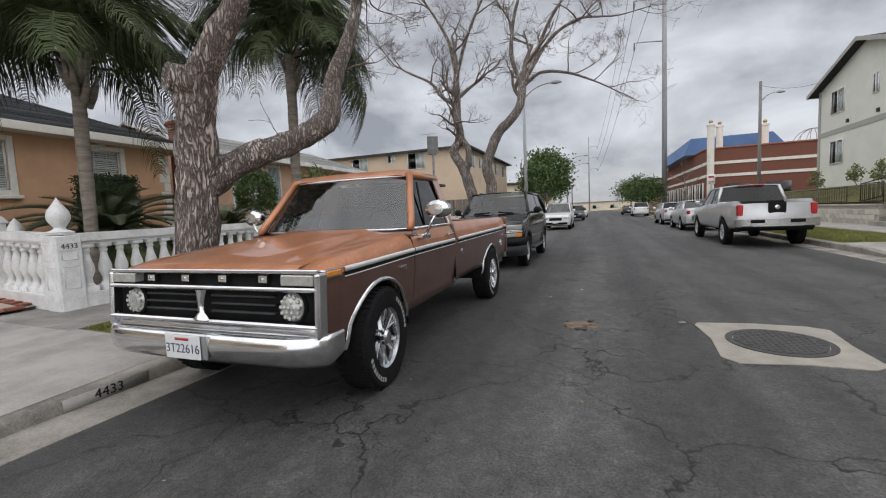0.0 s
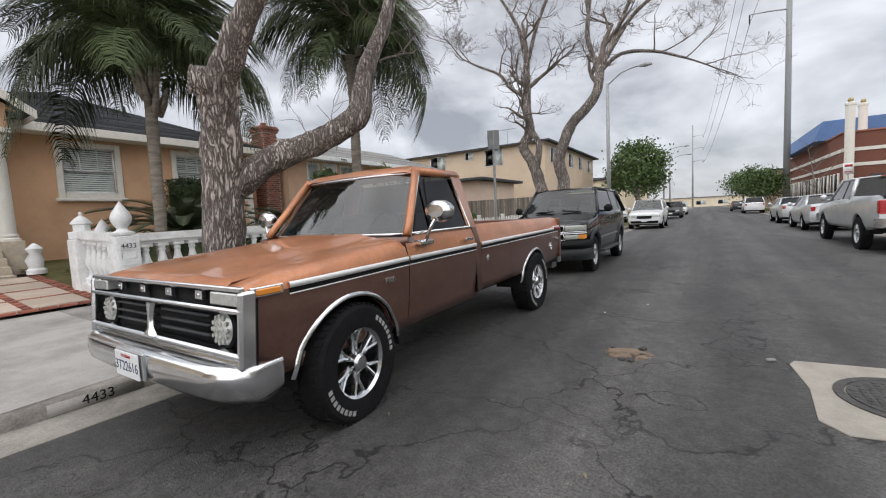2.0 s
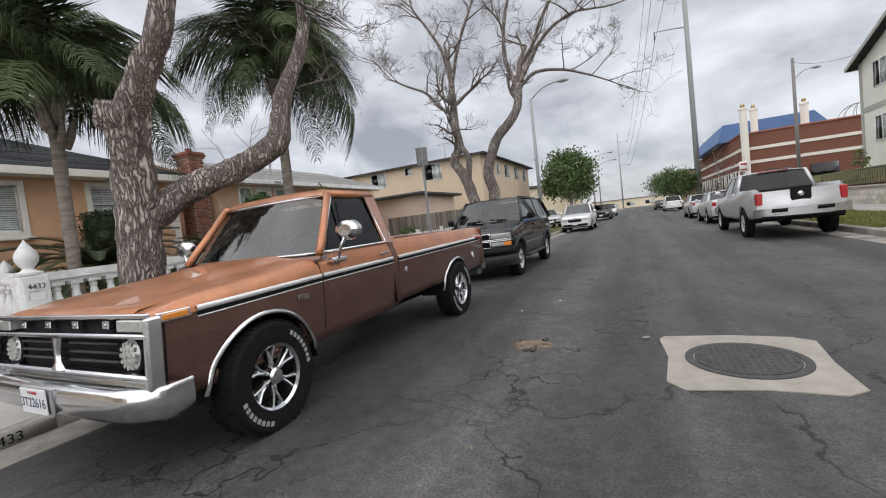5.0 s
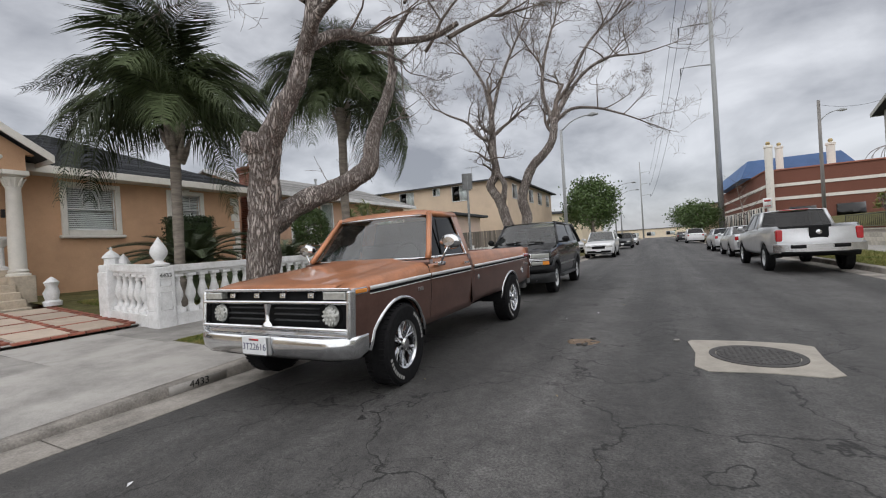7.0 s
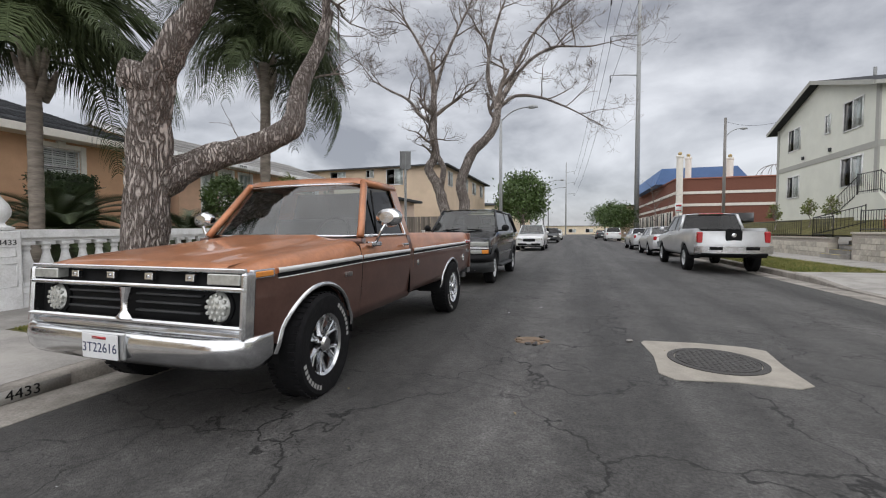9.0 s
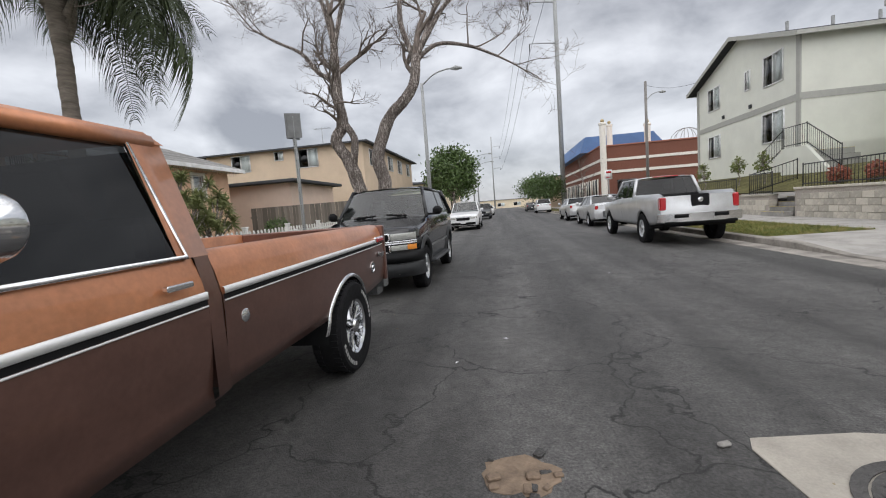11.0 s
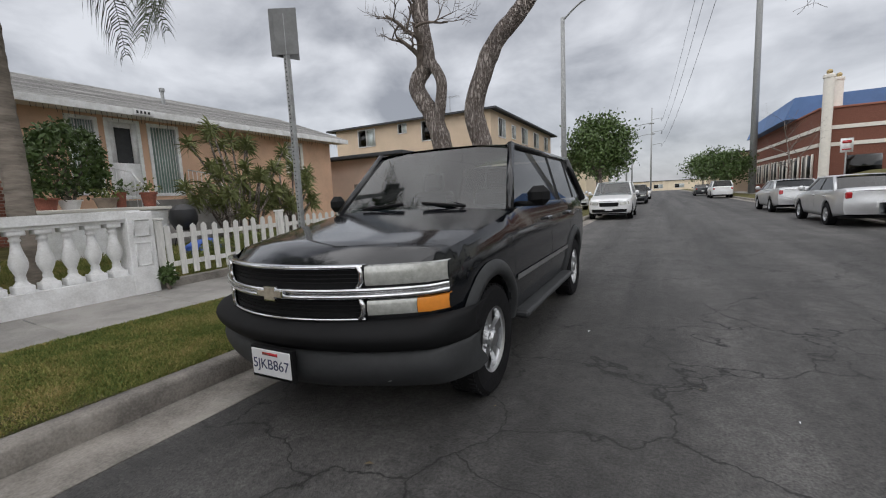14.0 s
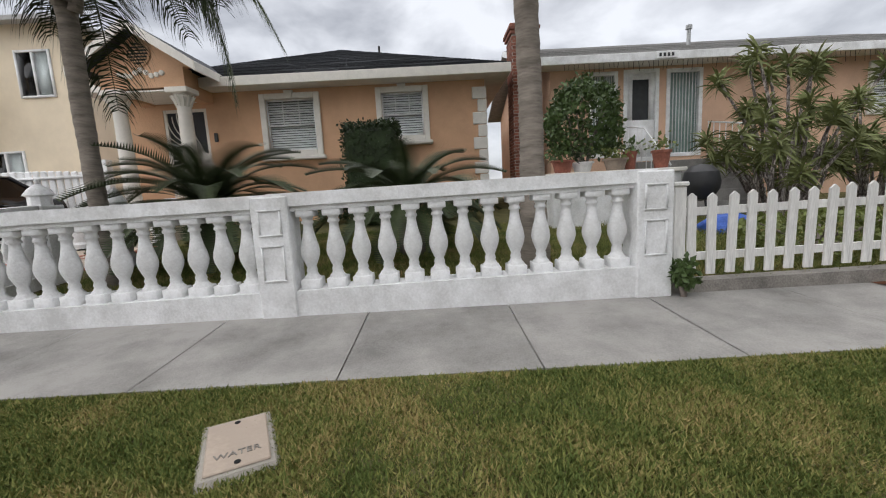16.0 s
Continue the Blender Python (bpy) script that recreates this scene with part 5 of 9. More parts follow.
dark_suv()
titan = car("pickup_truck", "silver extended-cab pickup parked with its tailgate towards us", "pickup truck", (5.98, 15.62, 0), 180, "silver", wb=3.55, fo=0.95, ro=1.15, hw=0.98, R=0.40, hood=(1.0, 1.17), cowl=0.6, belt=1.22, roof=1.80, top=(1.2, 2.55), tail=2.72, deck=1.28, bed=(2.82, 1.28), bumper="chrome", low=0.49)
bm = NB()
box(bm, -0.20, 0.20, 4.775, 4.80, 0.92, 1.24, bevel=0.02)
part("tailgate_panel", bm, "plastic", titan, "black tailgate latch panel")
bm = NB()
lathe(bm, [(0.06, 0.0), (0.06, 0.008), (0.045, 0.012), (0.0, 0.012)], (0, 4.80, 1.10), n=18, axis="y", cap=False)
part("badge", bm, "chrome", titan, "plain round chrome badge")
bm = NB()
box(bm, -0.35, 0.35, 2.60, 2.66, 1.775, 1.80, bevel=0.008)
part("high_brake_lamp", bm, "red_lens", titan)
bm = NB()
box(bm, -0.6, -0.28, 4.83, 4.855, 0.685, 0.775)
box(bm, 0.28, 0.6, 4.83, 4.855, 0.685, 0.775)
box(bm, -0.8, 0.8, 4.72, 4.83, 0.53, 0.60)
part("step_bumper", bm, "plastic", titan)
car("sedan", "silver saloon car parked at the far kerb", "car", (6.1, 23.3, 0), 180, "silver", group="saloons at the far kerb")
car("sedan", "pale silver saloon car parked at the far kerb", "car", (6.1, 30.5, 0), 180, "silver", roof=1.42, group="saloons at the far kerb")
car("suv", "white sport utility vehicle parked far up the street", "car", (6.15, 56, 0), 180, "whitepaint", roof=1.7, hw=0.93, R=0.36, hood=(0.85, 1.05), belt=1.08, top=(1.1, 3.0), tail=3.45, deck=1.1)
car("suv", "white compact sport utility vehicle facing the camera", "car", (-1.08, 25.0, 0), 0, "whitepaint", wb=2.62, roof=1.70, hw=0.92, R=0.35, hood=(0.82, 1.05), belt=1.10, top=(1.1, 2.9), tail=3.3, deck=1.1, glass="tint", clad=None)
car("sedan", "silver saloon car standing in a driveway", "car", (-3.9, 31.0, 0.15), 20, "silver")
car("suv", "dark grey car parked far up the street", "car", (-1.0, 44.0, 0), 0, "greypaint", roof=1.65, hw=0.92, R=0.35, hood=(0.82, 1.05), belt=1.08, top=(1.1, 2.9), tail=3.3, deck=1.1)
car("sedan", "pale car parked far up the street", "car", (-1.0, 58.0, 0), 0, "whitepaint")
car("sedan", "dark saloon parked far up the street", "car", (5.6, 70.0, 0), 180, "greypaint")
car("sedan", "black saloon with its tail towards the street in the driveway", "car", (-11.2, -3.3, 0.55), 270, "blackpaint", R=0.33)


# ---- houses beside the street ----
def wall_x(x0, x1, y0, y1, z0, z1, holes):
    """A wall along y, from x0 to x1 thick, with rectangular holes (ya, yb, za, zb) through it."""
    bm = NB()
    ycuts = sorted({y0, y1} | {h[0] for h in holes} | {h[1] for h in holes})
    for a, b in zip(ycuts, ycuts[1:]):
        hs = sorted([h for h in holes if h[0] <= a + 1e-6 and h[1] >= b - 1e-6], key=lambda h: h[2])
        z = z0
        for h in hs:
            if h[2] > z + 1e-6:
                box(bm, x0, x1, a, b, z, h[2])
            z = h[3]
        if z1 > z + 1e-6:
            box(bm, x0, x1, a, b, z, z1)
    bmesh.ops.remove_doubles(bm, verts=bm.verts[:], dist=1e-5)
    return bm


def sash_window(parent, x, ya, yb, za, zb, face=1, sill=True, grid=True, inside="blind"):
    """A window in a wall along y, whose outside looks along face * x."""
    f = face
    w = 0.13
    bm = NB()
    X = lambda a, b: (min(x + f * a, x + f * b), max(x + f * a, x + f * b))
    for args in ((ya - w, ya, za - w, zb + w), (yb, yb + w, za - w, zb + w), (ya, yb, zb, zb + w), (ya, yb, za - w, za)):
        box(bm, *X(-0.02, 0.06), args[0], args[1], args[2], args[3], bevel=0.012)
    win = part("window", bm, "trim", parent, "white moulded window surround")
    if sill:
        bm = NB()
        box(bm, *X(-0.02, 0.14), ya - w - 0.06, yb + w + 0.06, za - w - 0.09, za - w, bevel=0.02)
        part("sill", bm, "trim", win)
        bm = NB()
        m = (ya + yb) / 2
        prism(bm, [(m - 0.07, zb + 0.005), (m + 0.07, zb + 0.005), (m + 0.10, zb + w + 0.05), (m - 0.10, zb + w + 0.05)], "x", *X(0.0, 0.09))
        part("keystone", bm, "trim", win, smooth=False)
    bm = NB()
    t = 0.035
    for a, b, c, d in ((ya, ya + t, za, zb), (yb - t, yb, za, zb), (ya, yb, zb - t, zb), (ya, yb, za, za + t), (ya, yb, (za + zb) / 2 - t / 2, (za + zb) / 2 + t / 2)):
        box(bm, *X(-0.06, -0.02), a, b, c, d)
    part("sash", bm, "white", win)
    if grid:
        bm = NB()
        zm = (za + zb) / 2
        for k in (1, 2):
            y = lerp(ya, yb, k / 3)
            box(bm, *X(-0.055, -0.03), y - 0.009, y + 0.009, zm, zb)
        box(bm, *X(-0.054, -0.031), ya, yb, (zm + zb) / 2 - 0.009, (zm + zb) / 2 + 0.009)
        part("glazing_grid", bm, "white", win)
    for c, d in ((za + t, (za + zb) / 2 - t / 2), ((za + zb) / 2 + t / 2, zb - t)):
        bm = NB()
        sheet(bm, [[(x - f * 0.045, ya + t, z), (x - f * 0.045, yb - t, z)] for z in (c, d)])
        g = part("pane", bm, "glass", win)
        g.visible_shadow = False
    if inside == "blind":
        bm = NB()
        n = int((zb - za) / 0.055)
        for i in range(n):
            z = za + 0.03 + i * 0.055
            sheet(bm, [[(x - f * 0.09, y, z), (x - f * 0.12, y, z + 0.045)] for y in (ya + 0.02, yb - 0.02)])
        tagged(part("blind", bm, "blind", win, "closed slatted blind"), kind="stuff")
    # Near-black panel behind the window stands in for the unlit room's shade.
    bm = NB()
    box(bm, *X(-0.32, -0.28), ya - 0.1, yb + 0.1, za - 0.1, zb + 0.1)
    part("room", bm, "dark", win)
    return win


def roof_face(bm, pts, t=0.06):
    """One sloping roof plane with thickness."""
    A = [bm.verts.new(p) for p in pts]
    B = [bm.verts.new((p[0], p[1], p[2] - t)) for p in pts]
    bm.faces.new(A)
    bm.faces.new(B[::-1])
    n = len(pts)
    for i in range(n):
        bm.faces.new((A[i], B[i], B[(i + 1) % n], A[(i + 1) % n]))


def shingle_courses(parent, corners, material, step=0.145, jitter=0.5, thick=0.012):
    """Courses of shingles up a sloping plane: corners are eave a, eave b, top b, top a."""
    a, b, c, d = [Vector(p) for p in corners]
    slope = ((d - a).length + (c - b).length) / 2
    n = max(3, int(slope / step))
    nor = (b - a).cross(d - a).normalized()
    if nor.z < 0:
        nor = -nor
    for i in range(n):
        u0, u1 = i / n, min(1.0, (i + 1.12) / n)
        p0, p1, q0, q1 = a.lerp(d, u0), b.lerp(c, u0), a.lerp(d, u1), b.lerp(c, u1)
        bm = NB()
        m = max(1, int((p1 - p0).length / 0.9))
        for k in range(m):
            s0, s1 = k / m, (k + 1) / m
            e = (p1 - p0) * (0.012 / max(0.1, (p1 - p0).length))
            lo = nor * (thick + 0.008 * random.random())
            P = [p0.lerp(p1, s0) + e + lo, p0.lerp(p1, s1) - e + lo, q0.lerp(q1, s1) - e + nor * 0.004, q0.lerp(q1, s0) + e + nor * 0.004]
            vs = [bm.verts.new(p) for p in P] + [bm.verts.new(p0.lerp(p1, s0) + e), bm.verts.new(p0.lerp(p1, s1) - e)]
            bm.faces.new(vs[:4])
            bm.faces.new((vs[4], vs[5], vs[1], vs[0]))
        part("shingle_course", bm, material, parent, smooth=False)


def tan_house():
    """The tan stucco bungalow with a columned porch."""
    H = thing("house", "tan stucco bungalow with white trim and a charcoal hip roof", "house")
    x, y0, y1, z0, z1 = -11.72, -1.45, 6.95, 0.3, 3.80
    wins = [(1.86, 2.98, 2.36, 3.53), (4.54, 5.50, 2.57, 3.55)]
    part("wall", wall_x(x - 0.2, x, y0, y1, z0, z1, wins + [(-0.52, 0.48, 1.40, 3.42)]), "stucco", H, "tan stucco front wall", smooth=False)
    for yy in (y0, y1 - 0.2):
        bm = NB()
        box(bm, -22, x - 0.2, yy, yy + 0.2, z0, z1)
        part("wall", bm, "stucco", H, smooth=False)
    bm = NB()
    box(bm, -22.2, -22, y0, y1, z0, z1)
    part("wall", bm, "stucco", H, smooth=False)
    for w in wins:
        sash_window(H, x, *w)
    # quoins on the corner
    for k in range(10):
        bm = NB()
        z = 0.75 + k * 0.285
        d = 0.30 if k % 2 else 0.18
        box(bm, x - d, x + 0.035, y1 - d, y1 + 0.035, z, z + 0.27, bevel=0.012)
        part("quoin", bm, "trim", H)
    # hip roof with shingle courses and fascia
    e, o = 3.95, 0.52
    A, B = (x + o, y0 - o, e), (x + o, y1 + o, e)
    C, D = (-22.5, y1 + o, e), (-22.5, y0 - o, e)
    R1, R2 = (-15.8, 2.9, 5.85), (-19.0, 2.9, 5.85)
    bm = NB()
    roof_face(bm, [A, B, R1])
    roof_face(bm, [B, C, R2, R1])
    roof_face(bm, [C, D, R2])
    roof_face(bm, [D, A, R1, R2])
    rf = part("roof", bm, "shingle", H, "charcoal shingle hip roof", smooth=False)
    shingle_courses(rf, [A, B, (R1[0] + 0.03, R1[1] + 0.02, R1[2]), (R1[0] + 0.03, R1[1] - 0.02, R1[2])], "shingle")
    shingle_courses(rf, [B, C, R2, R1], "shingle")
    bm = NB()
    box(bm, x + o - 0.02, x + o + 0.02, y0 - o, y1 + o, e - 0.2, e + 0.0, bevel=0.006)
    box(bm, -22, x + o, y1 + o - 0.02, y1 + o + 0.02, e - 0.2, e + 0.0, bevel=0.006)
    part("fascia", bm, "trim", H, "cream fascia board")
    bm = NB()
    box(bm, -22, x + o - 0.02, y0 - o, y1 + o - 0.02, e - 0.2, e - 0.17)
    part("soffit", bm, "trim", H, smooth=False)
    bm = NB()
    lathe(bm, [(0.03, 0), (0.03, 0.35)], (-14.2, 4.3, 5.05), n=8)
    part("vent_pipe", bm, "iron", H)
    # porch gable on two columns
    px1, c0, c1 = -10.55, -0.78, 0.55
    apex, eave = 4.78, 4.0
    ym = (c0 + c1) / 2
    bm = NB()
    box(bm, px1 - 0.32, px1, c0 - 0.18, c1 + 0.18, 3.62, 4.0)
    prism(bm, [(c0 - 0.35, 4.0), (c1 + 0.35, 4.0), (ym, apex - 0.1)], "x", px1 - 0.16, px1)
    gb = part("porch_gable", bm, "stucco", H, "tan stucco porch gable", smooth=False)
    for s in (-1, 1):
        bm = NB()
        ye = ym + s * 1.24
        roof_face(bm, [(-13.6, ym, apex + 0.06), (px1 + 0.3, ym, apex + 0.06), (px1 + 0.3, ye, eave + 0.0), (-13.0, ye, eave)], 0.08)
        part("porch_roof", bm, "shingle", H, smooth=False)
        bm = NB()
        prism(bm, [(ym, apex + 0.07), (ye, eave + 0.01), (ye, eave - 0.17), (ym, apex - 0.12)], "x", px1 + 0.28, px1 + 0.33)
        part("barge_board", bm, "trim", H, "white barge board", smooth=False)
        bm = NB()
        box(bm, x, px1 + 0.32, ye - 0.02, ye + 0.02, eave - 0.17, eave + 0.0)
        part("barge_board", bm, "trim", H, smooth=False)
        bm = NB()
        box(bm, x, px1 - 0.32, (c0 if s < 0 else c1) - 0.12, (c0 if s < 0 else c1) + 0.12, 3.5, 4.0)
        part("porch_beam", bm, "stucco", H, smooth=False)
    bm = NB()
    box(bm, x, px1, c0, c1, 3.55, 3.58)
    part("porch_ceiling", bm, "trim", H, smooth=False)
    bm = NB()
    lathe(bm, [(0.24, 0.0), (0.25, 0.03), (0.21, 0.05), (0.20, 0.03)], (px1 - 0.005, ym, 4.28), n=28, axis="x", cap=False)
    vt = part("gable_vent", bm, "stucco", gb, "round louvred gable vent")
    # Near-black disc paints the shade behind the louvres.
    bm = NB()
    lathe(bm, [(0.21, 0.0), (0.21, 0.008), (0.0, 0.008)], (px1, ym, 4.28), n=24, axis="x", cap=False)
    part("vent_backing", bm, "dark", vt)
    for k in range(6):
        z = 4.13 + k * 0.06
        h = math.sqrt(max(0.0, 0.2 ** 2 - (z - 4.28) ** 2))
        bm = NB()
        box(bm, px1 + 0.008, px1 + 0.03, ym - h, ym + h, z - 0.012, z + 0.012)
        part("louvre", bm, "stucco", vt)
    bm = NB()
    for k in range(9):
        u = (k - 4) / 4
        lathe(bm, [(0.055, 0.0), (0.05, 0.03), (0.0, 0.05)], (px1, ym + u * 0.42, 3.92 + 0.05 * math.cos(u * 6) - 0.07 * u * u), n=10, axis="x", cap=False)
    part("scroll_ornament", bm, "trim", gb, "white scroll ornament")
    for y in (c0, c1):
        cx = px1 - 0.18
        bm = NB()
        lathe(bm, [(0.21, 1.22), (0.21, 1.27), (0.17, 1.30), (0.185, 1.34), (0.155, 1.38), (0.15, 2.0), (0.13, 3.22), (0.14, 3.24), (0.125, 3.28), (0.15, 3.36), (0.19, 3.46), (0.15, 3.48), (0.20, 3.52)], (cx, y, 0), n=24)
        for k in range(12):
            a = 2 * math.pi * k / 12
            tube(bm, [(cx + 0.13 * math.cos(a), y + 0.13 * math.sin(a), 3.26), (cx + 0.17 * math.cos(a), y + 0.17 * math.sin(a), 3.38), (cx + 0.23 * math.cos(a), y + 0.23 * math.sin(a), 3.46)], [0.02, 0.028, 0.012], 5)
        box(bm, cx - 0.23, cx + 0.23, y - 0.23, y + 0.23, 3.51, 3.62, bevel=0.015)
        part("column", bm, "trim", H, "cream column with a leafy capital")
        bm = NB()
        box(bm, cx - 0.24, cx + 0.24, y - 0.22, y + 0.22, 0.5, 1.23, bevel=0.012)
        part("pedestal", bm, "stone_step", H)
    # porch floor and steps
    bm = NB()
    box(bm, x, px1 - 0.35, c0 - 0.2, c1 + 0.2, 0.4, 1.38)
    part("porch_floor", bm, "stone_step", H, smooth=False)
    for k in range(5):
        bm = NB()
        box(bm, px1 - 0.35 + 0.26 * k - 0.02, px1 - 0.35 + 0.26 * (k + 1), c0 + 0.16, c1 - 0.16, 0.4, 1.38 - 0.165 * (k + 1), bevel=0.01)
        part("step", bm, "stone_step", H, "cream stone step")
    # security door with radiating bars
    dy0, dy1, dz0, dz1 = -0.52, 0.48, 1.40, 3.42
    bm = NB()
    for a, b, c, d in ((dy0, dy0 + 0.07, dz0, dz1), (dy1 - 0.07, dy1, dz0, dz1), (dy0 + 0.07, dy1 - 0.07, dz1 - 0.07, dz1), (dy0 + 0.07, dy1 - 0.07, dz0, dz0 + 0.1)):
        box(bm, x - 0.06, x - 0.01, a, b, c, d, bevel=0.006)
    door = part("door", bm, "trim", H, "closed security door with sunburst bars")
    bm = NB()
    sheet(bm, [[(x - 0.05, y, z) for y in (dy0 + 0.05, dy1 - 0.05)] for z in (dz0 + 0.05, dz1 - 0.05)])
    part("door_screen", bm, "dark", door)
    cy, cz = dy1 - 0.16, lerp(dz0, dz1, 0.46)
    for k in range(23):
        a = radians(95 + k * 170 / 22)
        pts = []
        for r in np.linspace(0.1, 1.3, 12):
            aa = a + 0.35 * math.sin(r * 2.2)
            yy, zz = cy + r * math.cos(aa) * 0.9, cz + r * math.sin(aa)
            if dy0 + 0.06 < yy < dy1 - 0.06 and dz0 + 0.09 < zz < dz1 - 0.06:
                pts.append((x - 0.025, yy, zz))
        if len(pts) > 1:
            bm = NB()
            tube(bm, pts, [0.006 + 0.009 * i / len(pts) for i in range(len(pts))], 5)
            part("door_bar", bm, "trim", door)
    bm = NB()
    lathe(bm, [(0.10, 0), (0.09, 0.02), (0.0, 0.03)], (x - 0.03, cy, cz), n=16, axis="x", cap=False)
    part("door_boss", bm, "trim", door)
    bm = NB()
    box(bm, x - 0.01, x + 0.03, dy1 + 0.12, dy1 + 0.20, 2.65, 2.85, bevel=0.01)
    part("porch_lamp", bm, "iron", H)
    return H


tan_house()
bm = NB()
box(bm, -10.885, -10.88, -0.25, 0.03, 1.215, 1.40)
tagged(part("paper_notice", bm, "paper", None, "", False), "white paper notice standing on the porch step", "sign")


def peach_house():
    H = thing("house", "peach stucco bungalow with a low grey gable roof", "house")
    x, y0, y1, z0, z1 = -11.6, 8.45, 18.3, 0.3, 3.86
    win = (16.0, 16.6, 2.60, 3.56)
    door = (10.15, 10.98, 1.68, 3.76)
    slide = (11.15, 12.0, 1.75, 3.74)
    old = (9.35, 10.02, 1.8, 3.74)
    part("wall", wall_x(x - 0.2, x, y0, y1, z0, z1, [win, door, slide, old]), "stucco2", H, "peach stucco front wall", smooth=False)
    for yy in (y0, y1 - 0.2):
        bm = NB()
        prism(bm, [(x - 0.2, z0), (x - 0.2, z1), (-15.2, 5.25), (-18.8, z1), (-18.8, z0)], "y", yy, yy + 0.2)
        part("wall", bm, "stucco2", H, smooth=False)
    sash_window(H, x, *win, sill=False, grid=False)
    for nm, o in (("door", door), ("sliding_window", slide), ("door", old)):
        bm = NB()
        for a, b, c, d in ((o[0], o[0] + 0.09, o[2], o[3]), (o[1] - 0.09, o[1], o[2], o[3]), (o[0] + 0.09, o[1] - 0.09, o[3] - 0.09, o[3]), (o[0] + 0.09, o[1] - 0.09, o[2], o[2] + 0.09)):
            box(bm, x - 0.08, x + 0.02, a, b, c, d, bevel=0.008)
        fr = part(nm, bm, "white", H, "white frame")
        bm = NB()
        if nm == "door" and o is door:
            for a, b, c, d in ((o[0] + 0.09, o[1] - 0.09, o[2] + 0.09, o[2] + 0.95), (o[0] + 0.09, o[0] + 0.22, o[2] + 0.95, o[3] - 0.09), (o[1] - 0.22, o[1] - 0.09, o[2] + 0.95, o[3] - 0.09), (o[0] + 0.22, o[1] - 0.22, o[3] - 0.22, o[3] - 0.09)):
                box(bm, x - 0.06, x - 0.02, a, b, c, d)
            part("door_leaf", bm, "white", fr, "white door with an upper screen")
            bm = NB()
            sheet(bm, [[(x - 0.05, y, z) for y in (o[0] + 0.2, o[1] - 0.2)] for z in (o[2] + 0.9, o[3] - 0.2)])
            part("screen", bm, "plastic_grey", fr)
        else:
            n = 9
            for k in range(1, n):
                y = lerp(o[0] + 0.09, o[1] - 0.09, k / n)
                bm2 = NB()
                box(bm2, x - 0.01, x + 0.005, y - 0.008, y + 0.008, o[2] + 0.09, o[3] - 0.09)
                part("bar", bm2, "white", fr)
            sheet(bm, [[(x - 0.06, y, z) for y in (o[0] + 0.05, o[1] - 0.05)] for z in (o[2] + 0.05, o[3] - 0.05)])
            part("pane", bm, "glass", fr)
            bm = NB()
            rows = [[(x - 0.14 + 0.02 * math.sin(i * 1.4), lerp(o[0], o[1], i / 40), z) for z in (o[2], o[3])] for i in range(41)]
            sheet(bm, rows)
            part("curtain", bm, mat("green_curtain", (0.28, 0.38, 0.34), 0.9, var=0.15), fr, "pale green curtain")
    # Near-black box paints in the shade behind the door and sliding-window openings.
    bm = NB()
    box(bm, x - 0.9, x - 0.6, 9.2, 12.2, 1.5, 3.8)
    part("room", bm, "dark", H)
    ex, ez = x + 0.6, 3.95
    A, B = (ex, y0 - 0.45, ez), (ex, y1 + 0.5, ez)
    R1, R2 = (-15.2, y0 - 0.45, 5.38), (-15.2, y1 + 0.5, 5.38)
    bm = NB()
    roof_face(bm, [A, B, R2, R1], 0.07)
    roof_face(bm, [R1, R2, (-19.3, y1 + 0.5, ez), (-19.3, y0 - 0.45, ez)], 0.07)
    rf = part("roof", bm, "shingle_light", H, "pale grey shingle roof", smooth=False)
    shingle_courses(rf, [A, B, R2, R1], "shingle_light", 0.2)
    bm = NB()
    box(bm, ex - 0.02, ex + 0.025, y0 - 0.45, y1 + 0.5, ez - 0.17, ez, bevel=0.006)
    prism(bm, [(ex, ez), (-15.2, 5.38), (-15.2, 5.22), (ex, ez - 0.17)], "y", y0 - 0.47, y0 - 0.43)
    part("fascia", bm, "white", H, "white fascia board", smooth=False)
    bm = NB()
    box(bm, x, ex - 0.02, y0 - 0.4, y1 + 0.45, ez - 0.14, ez - 0.11)
    part("soffit", bm, "trim", H, smooth=False)
    bm = NB()
    lathe(bm, [(0.05, 0), (0.05, 0.5), (0.08, 0.5), (0.08, 0.6)], (-13.2, 12.6, 4.6), n=10)
    part("vent_pipe", bm, "galv", H)
    bm = NB()
    box(bm, ex + 0.025, ex + 0.06, 10.55, 11.05, ez - 0.15, ez + 0.0, bevel=0.01)
    sg = part("number_board", bm, "white", H, "small white house number board")
    bm = NB()
    for k in range(4):
        box(bm, ex + 0.06, ex + 0.064, 10.62 + k * 0.09, 10.67 + k * 0.09, ez - 0.11, ez - 0.04)
    part("number_marks", bm, "plastic_grey", sg)
    # light string hanging from the eave
    bm = NB()
    pts = []
    for i in range(90):
        y = lerp(8.6, 18.2, i / 89)
        tube(bm, [(ex - 0.03, y, ez - 0.16), (ex - 0.03 + random.uniform(-0.02, 0.02), y + random.uniform(-0.03, 0.03), ez - 0.24 - 0.16 * random.random())], 0.005, 4)
    tagged(part("icicle_light_string", bm, "plastic_grey", H, "string of unlit icicle lights under the eave"), kind="stuff")
    # porch landing with rails
    bm = NB()
    box(bm, x, x + 1.25, 9.9, 12.2, 0.3, 1.62, bevel=0.01)
    part("porch_floor", bm, "concrete", H, smooth=False)
